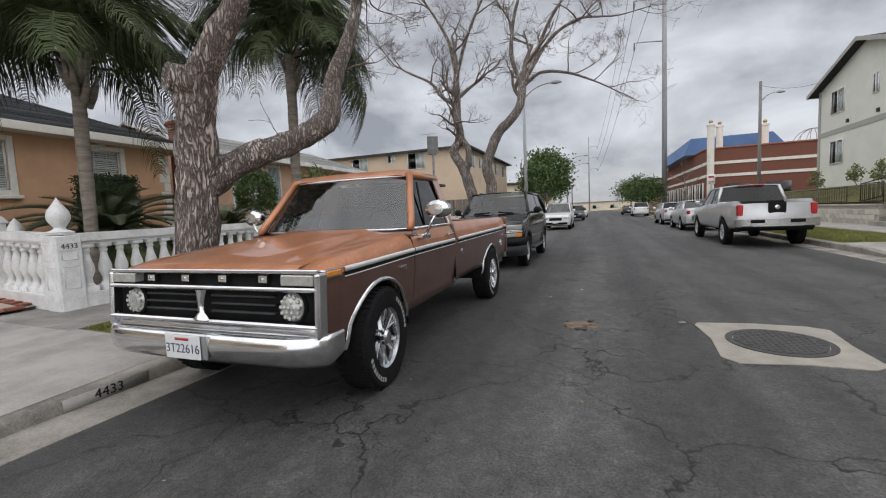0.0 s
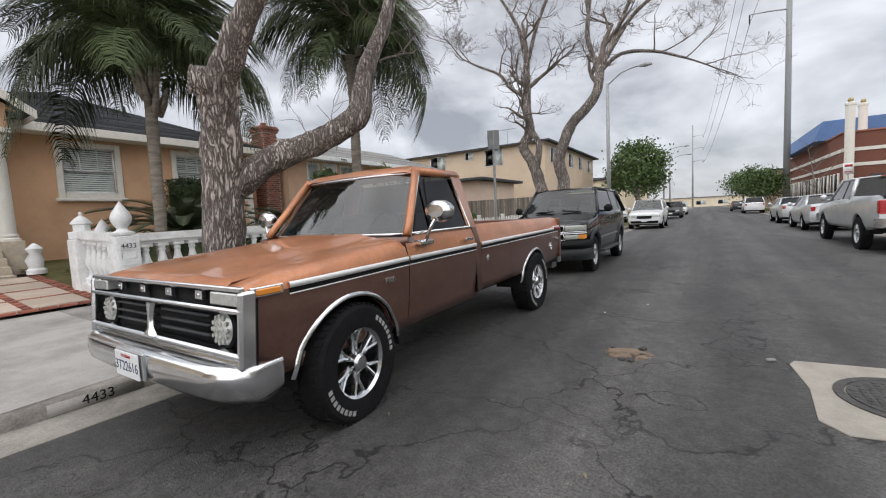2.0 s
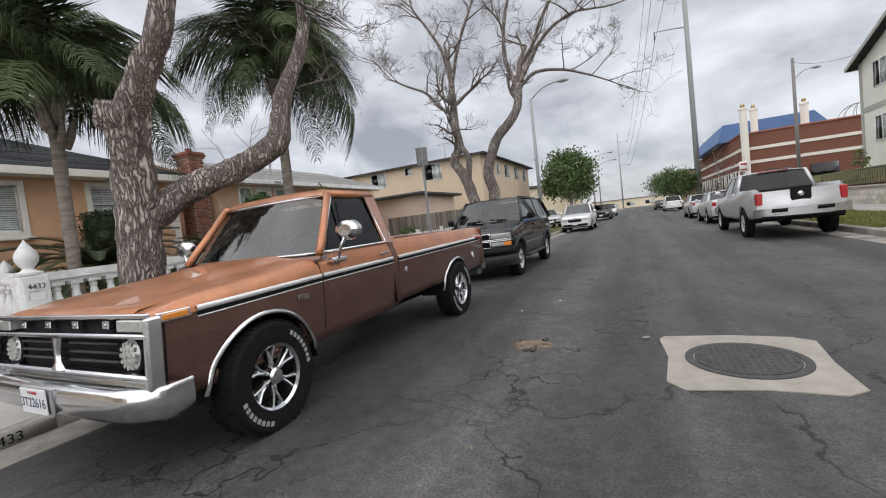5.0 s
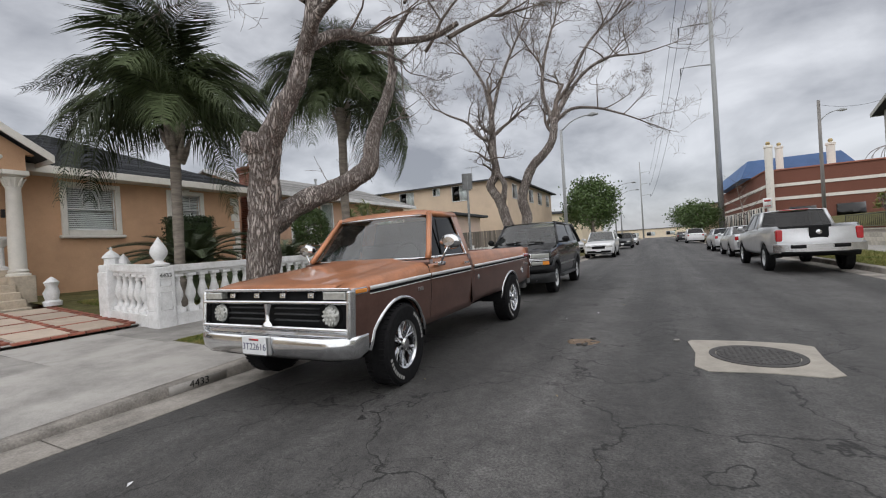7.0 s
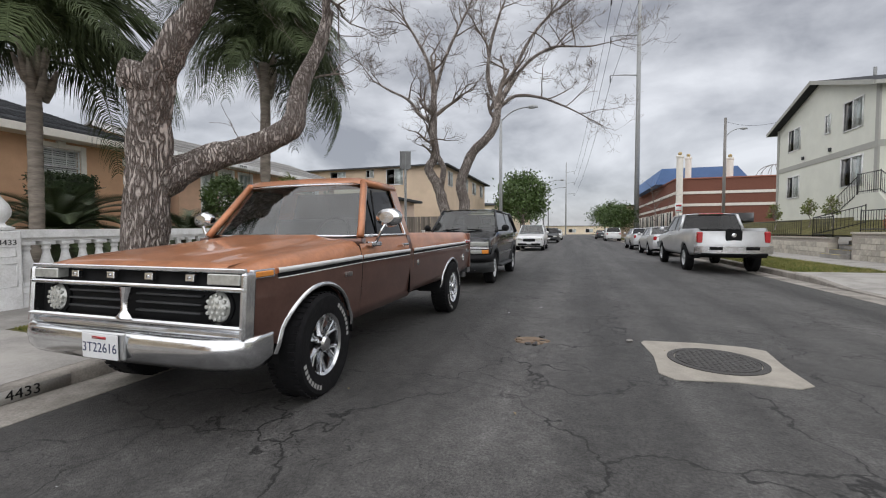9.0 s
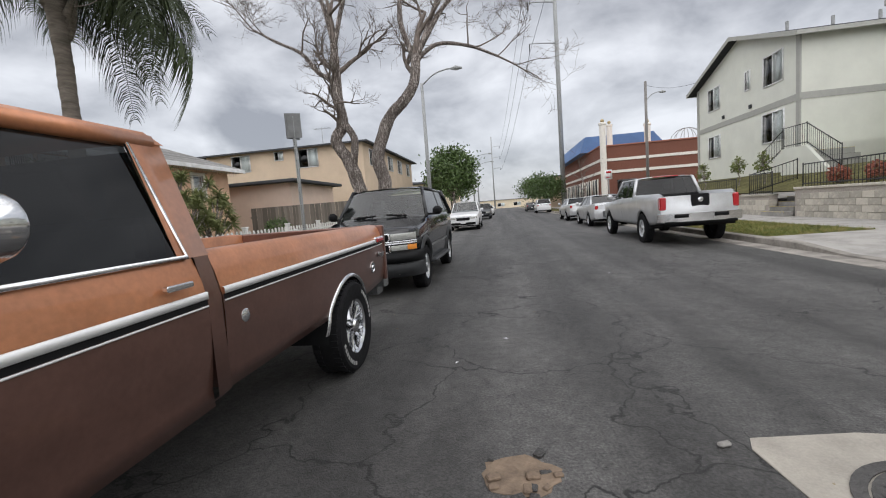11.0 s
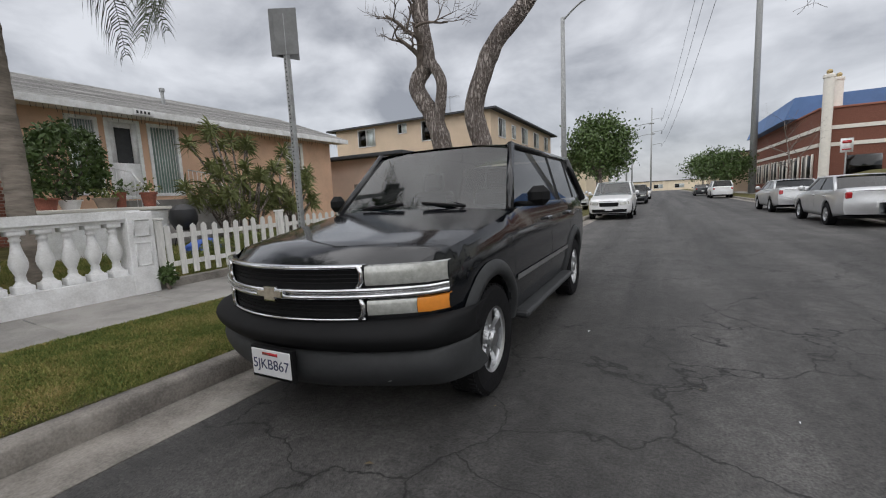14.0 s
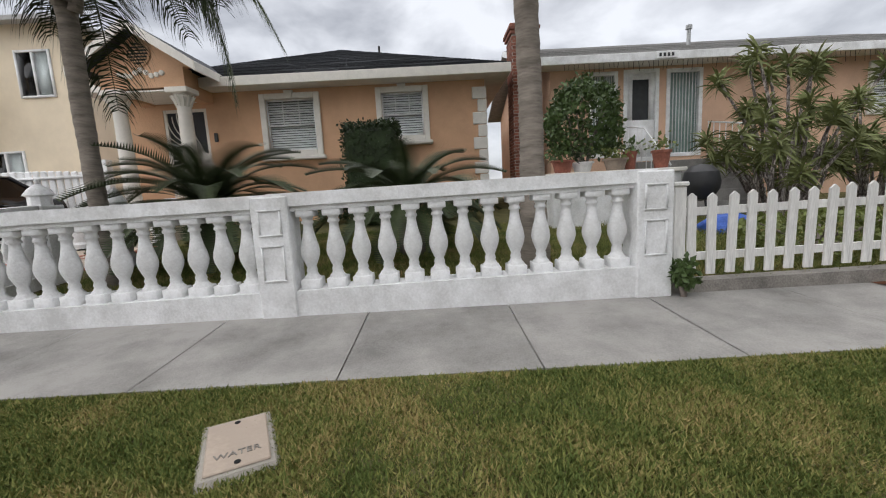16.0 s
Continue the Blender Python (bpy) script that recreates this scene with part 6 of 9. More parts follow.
    for yy in (10.05, 12.1):
        bm = NB()
        tube(bm, [(x + 0.1, yy, 2.5), (x + 1.2, yy, 2.3), (x + 2.2, yy, 1.5)], 0.018, 6)
        for k in range(9):
            xx = x + 0.1 + k * 0.2
            zz = curve1([(x + 0.1, 2.5), (x + 1.2, 2.3), (x + 2.2, 1.5)], xx)
            tube(bm, [(xx, yy, zz), (xx, yy, zz - 0.8)], 0.009, 5)
        part("hand_rail", bm, "white", H, "white iron hand rail")
    for k in range(4):
        bm = NB()
        box(bm, x + 1.25 + 0.26 * k, x + 1.25 + 0.26 * (k + 1), 10.15, 12.0, 0.3, 1.62 - 0.21 * (k + 1))
        part("step", bm, "concrete", H)
    return H


peach_house()


def brick_stack(name, label, x0, x1, y0, y1, z0, z1, parent=None):
    T = thing(name, label, "chimney")
    bm = NB()
    box(bm, x0 + 0.012, x1 - 0.012, y0 + 0.012, y1 - 0.012, z0, z1)
    part("mortar_core", bm, "mortar", T, smooth=False)
    b = NB()
    box(b, -0.006, 0.012, -0.098, 0.098, -0.030, 0.030, bevel=0.003)
    m1 = mesh_of(b, "brick", "brick")
    n = int((z1 - z0) / 0.072)
    for k in range(n):
        z = z0 + 0.036 + k * 0.072
        off = 0.10 if k % 2 else 0.0
        for face in ("street", "side"):
            a, e = (y0, y1) if face == "street" else (x0, x1)
            y = a + 0.105 + off - 0.2
            while y < e:
                c = min(max(y, a + 0.06), e - 0.06)
                sc = min(1.0, (min(y + 0.098, e) - max(y - 0.098, a)) / 0.196)
                if sc > 0.2:
                    lo, hi = max(y - 0.098, a), min(y + 0.098, e)
                    S = Matrix.Diagonal((1, (hi - lo) / 0.196, 1, 1))
                    if face == "street":
                        piece("brick", m1, T, Matrix.Translation((x1 - 0.012, (lo + hi) / 2, z)) @ S)
                    elif z > 3.3 or k % 1 == 0:
                        piece("brick", m1, T, Matrix.Translation(((lo + hi) / 2, y0 + 0.012, z)) @ Matrix.Rotation(-math.pi / 2, 4, "Z") @ S)
                y += 0.208
    for k, (g, h) in enumerate(((0.04, 0.0), (0.07, 0.075), (0.04, 0.15))):
        bm = NB()
        box(bm, x0 - g, x1 + g, y0 - g, y1 + g, z1 + h, z1 + h + 0.07, bevel=0.006)
        part("corbel", bm, "brick", T)
    bm = NB()
    lathe(bm, [(0.10, 0), (0.11, 0.16), (0.08, 0.16), (0.08, 0.02)], ((x0 + x1) / 2, (y0 + y1) / 2, z1 + 0.22), n=14)
    part("chimney_pot", bm, "terracotta", T)
    return T


brick_stack("chimney", "red brick chimney rising beside the gable wall", -12.45, -11.75, 7.62, 8.2, 0.5, 4.72)


def two_storey(name, label, x0, x1, y0, y1, z0, z1, material, wins_x=(), wins_y=(), face_x=1, roof="flat", roofmat="shingle"):
    """A two-storey block. wins_x: windows (y, z, w, h) in the side facing the street; wins_y: (x, z, w, h) in the side facing -y."""
    T = thing(name, label, "house")
    bm = NB()
    box(bm, x0, x1, y0, y1, z0, z1)
    part("wall", bm, material, T, smooth=False)
    xf = x1 if face_x > 0 else x0

    def win(m, w, h):
        bm = NB()
        t = 0.06
        for a, b, c, d in ((-w / 2 - t, -w / 2, -h / 2 - t, h / 2 + t), (w / 2, w / 2 + t, -h / 2 - t, h / 2 + t), (-w / 2, w / 2, h / 2, h / 2 + t), (-w / 2, w / 2, -h / 2 - t, -h / 2), (-0.03, 0.03, -h / 2, h / 2)):
            box(bm, a, b, -0.05, 0.0, c, d)
        ob = part("window", bm, "white", T, "white framed sliding window")
        ob.matrix_local = m
        for sx in (-1, 1):
            bm = NB()
            box(bm, min(sx * 0.03, sx * w / 2), max(sx * 0.03, sx * w / 2), -0.02, -0.008, -h / 2, h / 2)
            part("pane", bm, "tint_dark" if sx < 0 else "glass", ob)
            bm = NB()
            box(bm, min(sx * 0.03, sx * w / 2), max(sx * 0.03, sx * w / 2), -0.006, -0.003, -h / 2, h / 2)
            # One half has no blind: its near-black panel paints the unlit room.
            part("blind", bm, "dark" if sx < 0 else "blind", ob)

    for y, z, w, h in wins_x:
        win(pose(xf, y, z, 0, 0, 90 if face_x > 0 else -90), w, h)
    for x, z, w, h in wins_y:
        win(pose(x, y0, z, 0, 0, 0), w, h)
    bm = NB()
    if roof == "flat":
        box(bm, x0 - 0.5, x1 + 0.5, y0 - 0.5, y1 + 0.5, z1, z1 + 0.16, bevel=0.02)
        part("roof", bm, "shingle", T, "low dark roof with overhanging eaves")
    elif roof == "hip":
        xm, ym = (x0 + x1) / 2, (y0 + y1) / 2
        o = 0.55
        hh = 1.1
        A, B, C, D = (x1 + o, y0 - o, z1), (x1 + o, y1 + o, z1), (x0 - o, y1 + o, z1), (x0 - o, y0 - o, z1)
        k = min(x1 - x0, y1 - y0) / 2
        R1, R2 = ((xm, y0 + k, z1 + hh), (xm, y1 - k, z1 + hh)) if y1 - y0 > x1 - x0 else ((x1 - k, ym, z1 + hh), (x0 + k, ym, z1 + hh))
        for f in ([A, B, R2, R1], [B, C, R2], [C, D, R1, R2], [D, A, R1]) if y1 - y0 > x1 - x0 else ([A, B, R1], [B, C, R2, R1], [C, D, R2], [D, A, R1, R2]):
            roof_face(bm, f, 0.12)
        part("roof", bm, roofmat, T, smooth=False)
    elif roof == "gable_x":
        # gable towards the street, ridge along x
        ym, o, hh = (y0 + y1) / 2, 0.5, 1.65
        for s in (-1, 1):
            ye = ym + s * ((y1 - y0) / 2 + o)
            zz = z1 - hh * o / ((y1 - y0) / 2)
            roof_face(bm, [(x0 - o, ym, z1 + hh + 0.1), (x1 + o, ym, z1 + hh + 0.1), (x1 + o, ye, zz + 0.1), (x0 - o, ye, zz + 0.1)], 0.14)
        part("roof", bm, roofmat, T, smooth=False)
        bm = NB()
        prism(bm, [(y0, z1), (y1, z1), (ym, z1 + hh)], "x", x0, x1)
        part("gable", bm, material, T, smooth=False)
        for s in (-1, 1):
            bm = NB()
            ye = ym + s * ((y1 - y0) / 2 + o)
            zz = z1 - hh * o / ((y1 - y0) / 2)
            prism(bm, [(ym, z1 + hh + 0.12), (ye, zz + 0.12), (ye, zz - 0.1), (ym, z1 + hh - 0.1)], "x", x0 - o - 0.03, x0 - o)
            box(bm, x0 - o, x1 + o, min(ye, ye + s * 0.04), max(ye, ye + s * 0.04), zz - 0.08, zz + 0.1)
            part("barge_board", bm, "band", T, smooth=False)
    return T


two_storey("apartment_block", "beige two-storey apartment block with a low dark roof", -21.9, -8.9, 30.5, 47, 0.4, 6.9, "beige",
           wins_x=[(32.6, 5.9, 1.3, 1.2), (35.2, 5.9, 0.8, 0.9), (38, 5.9, 1.5, 1.2), (41.5, 5.9, 1.5, 1.2), (45, 5.9, 1.2, 1.2)], wins_y=[(-18.95, 6.05, 1.5, 1.2), (-15.7, 6.4, 0.65, 0.6), (-13.3, 6.03, 1.5, 1.3)], roof="hip")
two_storey("garage", "pale pink stucco garage with a flat roof", -17.5, -9.9, 21.0, 26.5, 0.4, 3.4, "pink", roof="flat")
cr = two_storey("apartment_block", "cream stucco two-storey house with a balcony", -26, -14.5, -16, -4.8, 0.4, 6.6, "cream", wins_x=[(-5.7, 5.2, 0.9, 1.2), (-7.0, 2.4, 1.0, 1.2), (-9.2, 5.2, 0.9, 1.1)], roof="hip", roofmat="shingle_light")
bm = NB()
box(bm, -14.5, -13.1, -15, -7.3, 3.75, 3.95)
box(bm, -13.25, -13.1, -15, -7.3, 3.95, 5.2)
box(bm, -14.5, -13.25, -7.45, -7.3, 3.95, 5.2)
part("balcony", bm, "cream", cr, "solid cream balcony", smooth=False)
# the house beyond, behind the camera's side of the street
two_storey("apartment_block", "beige two-storey house along the street behind", -22, -10.5, -34, -18, 0.4, 6.0, "beige", wins_x=[(-24, 4.6, 1.4, 1.1), (-29, 4.6, 1.4, 1.1)], roof="hip")

# ---- fences ----
BAL = NB()
lathe(BAL, [(0.062, 0.0), (0.062, 0.10), (0.05, 0.11), (0.038, 0.14), (0.042, 0.16), (0.034, 0.19), (0.05, 0.235), (0.066, 0.285), (0.072, 0.33), (0.066, 0.385), (0.048, 0.46), (0.037, 0.53), (0.034, 0.575), (0.045, 0.585), (0.045, 0.60), (0.036, 0.615), (0.045, 0.64), (0.058, 0.66)], n=14)
box(BAL, -0.072, 0.072, -0.072, 0.072, -0.01, 0.085, bevel=0.006)
box(BAL, -0.066, 0.066, -0.066, 0.066, 0.645, 0.70, bevel=0.006)
for f in BAL.faces:
    f.smooth = True
for v in BAL.verts:
    v.co.x *= 1.2
    v.co.y *= 1.2
BAL_ME = mesh_of(BAL, "baluster", "white")
BAL_ME.shade_smooth()


def balustrade(name, label, p, q, zb, cuts, first_post=True):
    """A white balustrade from p to q on a rising base."""
    p, q = Vector(p), Vector(q)
    d = q - p
    L = d.length
    ang = math.degrees(math.atan2(d.y, d.x))
    T = thing(name, label, "fence", (p.x, p.y, 0), ang)
    z0 = lambda s: lerp(zb[0], zb[1], s / L)
    sections = [0.0] + [c for c in cuts] + [L]
    for k, s in enumerate(sections):
        if k == 0 and not first_post:
            continue
        bm = NB()
        z = z0(s)
        box(bm, s - 0.16, s + 0.16, -0.15, 0.15, z - 0.15, z + 1.04, bevel=0.012)
        post = part("post", bm, "white", T, "square white masonry post")
        bm = NB()
        for za, zc in ((0.30, 0.62), (0.70, 0.93)):
            for a, b, c, e in ((-0.10, 0.10, za, za + 0.015), (-0.10, 0.10, zc - 0.015, zc), (-0.10, -0.085, za + 0.015, zc - 0.015), (0.085, 0.10, za + 0.015, zc - 0.015)):
                box(bm, s + a, s + b, -0.162, -0.148, z + c, z + e)
        part("panel_moulding", bm, "white", post)
    for a, b in zip(sections, sections[1:]):
        a2, b2 = a + 0.16, b - 0.16
        bm = NB()
        sl = [(a2, z0(a2)), (b2, z0(b2))]
        prism(bm, [(a2, z0(a2) - 0.15), (b2, z0(b2) - 0.15), (b2, z0(b2) + 0.20), (a2, z0(a2) + 0.20)], "y", -0.13, 0.13)
        part("plinth", bm, "white", T, "chipped white plinth", smooth=False)
        bm = NB()
        prism(bm, [(a2, z0(a2) + 0.90), (b2, z0(b2) + 0.90), (b2, z0(b2) + 0.945), (a2, z0(a2) + 0.945)], "y", -0.085, 0.085)
        prism(bm, [(a2 - 0.18, z0(a2) + 0.945), (b2 + 0.18, z0(b2) + 0.945), (b2 + 0.18, z0(b2) + 1.06), (a2 - 0.18, z0(a2) + 1.06)], "y", -0.125, 0.125)
        part("rail", bm, "white", T, "thick white top rail", smooth=False)
        n = max(3, round((b2 - a2) / 0.228))
        for i in range(n):
            s = lerp(a2, b2, (i + 0.5) / n)
            piece("baluster", BAL_ME, T, Matrix.Translation((s, 0, z0(s) + 0.20)))
    return T


fence = balustrade("balustrade", "white masonry balustrade with turned balusters along the pavement", (FENCE_X - 0.16, 0.72, 0), (FENCE_X - 0.16, 7.58, 0), (0.21, 0.31), [3.52])
side = balustrade("balustrade", "short white balustrade beside the entry path", (FENCE_X - 1.75, 0.72, 0), (FENCE_X - 0.16, 0.72, 0), (0.31, 0.21), [])
# finial on the gate post, with the house number below
bm = NB()
lathe(bm, [(0.15, 1.26), (0.16, 1.30), (0.08, 1.33), (0.06, 1.36), (0.09, 1.40), (0.125, 1.46), (0.135, 1.52), (0.115, 1.59), (0.07, 1.66), (0.03, 1.72), (0.0, 1.78)], (FENCE_X - 0.16, 0.72, 0), n=20, cap=False)
tagged(part("urn_finial", bm, "white", None), "white flame-shaped urn on the gate post", "ornament")
num = thing("house_number", "raised house number plate on the gate post", "sign", (FENCE_X - 0.16, 0.72, 0))
bm = NB()
box(bm, 0.163, 0.172, -0.12, 0.12, 1.04, 1.16, bevel=0.003)
part("number_plate", bm, "white", num)
text_part("number", "4433", 0.10, "plastic_grey", num, pose(0.174, 0, 1.10, 90, 0, 90), 0.003)


def picket_fence():
    T = thing("picket_fence", "worn white wooden picket fence along the pavement", "fence", (FENCE_X - 0.14, 0, 0))
    b = NB()
    prism(b, [(-0.04, 0.0), (0.04, 0.0), (0.04, 0.70), (0.0, 0.735), (-0.04, 0.70)], "x", -0.011, 0.011)
    me = mesh_of(b, "picket", "picket")
    y = 7.96
    while y < 18.2:
        if abs((y - 7.86) % 2.15 - 0) > 0.05:
            piece("picket", me, T, pose(0.035, y, 0.40 + 0.008 * (y - 8) + random.uniform(-0.012, 0.012), random.uniform(-1.2, 1.2), 0, 0))
        y += 0.180
    for k in range(6):
        bm = NB()
        yy = 7.84 + k * 2.15
        z = 0.28 + 0.008 * (yy - 8)
        box(bm, -0.055, 0.055, yy - 0.055, yy + 0.055, z, z + 0.92, bevel=0.008)
        box(bm, -0.07, 0.07, yy - 0.07, yy + 0.07, z + 0.92, z + 0.96, bevel=0.01)
        part("post", bm, "picket", T, "square white post")
    for z in (0.52, 0.93):
        bm = NB()
        prism(bm, [(7.76, z), (18.7, z + 0.08), (18.7, z + 0.15), (7.76, z + 0.07)], "x", -0.02, 0.022)
        part("rail", bm, "picket", T, smooth=False)
    bm = NB()
    prism(bm, [(7.76, 0.1), (18.7, 0.18), (18.7, 0.42), (7.76, 0.34)], "x", -0.09, 0.07)
    part("kerb", bm, "curb", T, smooth=False)


picket_fence()


def board_fence():
    T = thing("board_fence", "weathered grey board fence behind the neighbouring yard", "fence")
    b = NB()
    box(b, -0.07, 0.07, -0.012, 0.012, 0, 1.75)
    me = mesh_of(b, "board", "wood_fence")
    n = 40
    for i in range(n):
        x = lerp(-5.4, -11.4, i / n)
        piece("board", me, T, pose(x, 19.4, 0.35, 0, random.uniform(-0.6, 0.6), 0))
    for i in range(46):
        piece("board", me, T, pose(-5.35, 19.4 + i * 0.155, 0.30, 0, random.uniform(-0.6, 0.6), 90))
    bm = NB()
    box(bm, -11.4, -5.4, 19.43, 19.48, 0.7, 0.78)
    box(bm, -11.4, -5.4, 19.43, 19.48, 1.6, 1.68)
    part("rail", bm, "wood_fence", T)


board_fence()
gt = thing("driveway_gate", "white ribbed metal driveway gate", "gate")
for k in range(26):
    bm = NB()
    box(bm, -11.03, -10.97, -5.7 + k * 0.165, -5.7 + k * 0.165 + 0.14, 0.66, 2.02 + 0.12 * math.sin(k * 0.12), bevel=0.02)
    part("gate_panel", bm, "white", gt)
bm = NB()
box(bm, -11.06, -10.94, -5.75, -1.45, 0.60, 0.68)
box(bm, -11.06, -10.94, -5.75, -1.45, 1.94, 2.0)
part("gate_frame", bm, "white", gt)
bm = NB()
box(bm, -11.09, -10.91, -1.50, -1.38, 0.5, 2.3, bevel=0.01)
part("gate_post", bm, "white", gt)


# ---- trees and plants ----
def mesh_from(name, verts, faces, material, parent=None, label="", smooth=True):
    me = bpy.data.meshes.new(name)
    me.from_pydata([tuple(v) for v in verts], [], faces)
    me.materials.append(M[material] if isinstance(material, str) else material)
    if smooth:
        me.shade_smooth()
    ob = new(name, me)
    if parent is not None:
        ob.parent = parent
    if label:
        tagged(ob, label)
    return ob


def limb(V, F, pts, radii, n=7, rough=0.0, rng=None):
    """Adds one limb to lists of corners and faces."""
    up = None
    first = len(V)
    for i, p in enumerate(pts):
        d = (pts[min(i + 1, len(pts) - 1)] - pts[max(i - 1, 0)]).normalized()
        up = d.orthogonal().normalized() if up is None else (up - d * up.dot(d)).normalized()
        w = d.cross(up)
        for k in range(n):
            a = 2 * math.pi * k / n
            r = radii[i]
            if rough:
                q = p + (up * math.cos(a) + w * math.sin(a)) * r
                r *= 1 + rough * noise.noise(Vector((q.x * 9, q.y * 9, q.z * 2.2))) + rough * 0.6 * noise.noise(Vector((q.x * 24, q.y * 24, q.z * 5)))
            V.append(p + (up * math.cos(a) + w * math.sin(a)) * r)
    for i in range(len(pts) - 1):
        for k in range(n):
            a, b = first + i * n + k, first + i * n + (k + 1) % n
            F.append((a, b, b + n, a + n))
    F.append(tuple(first + (len(pts) - 1) * n + k for k in range(n)))


def twigs(V, F, p, d, length, r, depth, rng, curl=0.5, lift=0.1, n=4):
    """A bare, crooked, forking branch."""
    pts, rad = [p.copy()], [r]
    steps = 5 if depth > 1 else 4
    q = p.copy()
    dd = d.copy()
    for i in range(steps):
        dd = (dd + Vector((rng.uniform(-1, 1), rng.uniform(-1, 1), rng.uniform(-0.8, 0.9) + lift)) * curl * 0.42).normalized()
        q = q + dd * length / steps
        pts.append(q.copy())
        rad.append(max(0.0035, r * (1 - 0.55 * (i + 1) / steps)))
    limb(V, F, pts, rad, 6 if depth > 2 else (4 if depth > 1 else 3))
    if depth <= 0:
        return
    kids = rng.choice((3, 4)) if depth > 1 else rng.choice((3, 4, 5))
    for k in range(kids):
        i = rng.randint(2, steps)
        side = Vector((rng.uniform(-1, 1), rng.uniform(-1, 1), rng.uniform(-0.55, 0.8)))
        nd = (dd * 0.6 + side * 0.85).normalized()
        twigs(V, F, pts[i], nd, length * rng.uniform(0.52, 0.8), rad[i] * 0.72, depth - 1, rng, curl * 1.1, lift * 0.7)


def leafed(V, F, p, n, spread, size, rng):
    for _ in range(n):
        c = p + Vector((rng.gauss(0, spread), rng.gauss(0, spread), rng.gauss(0, spread)))
        a = Vector((rng.uniform(-1, 1), rng.uniform(-1, 1), rng.uniform(-0.6, 1))).normalized()
        b = a.orthogonal().normalized()
        b.rotate(Matrix.Rotation(rng.uniform(0, 6.28), 3, a))
        s = size * rng.uniform(0.6, 1.3)
        t = a.cross(b)
        i = len(V)
        V += [c, c + b * s * 0.5 + t * s * 0.28, c + b * s, c + b * s * 0.5 - t * s * 0.28]
        F.append((i, i + 1, i + 2, i + 3))


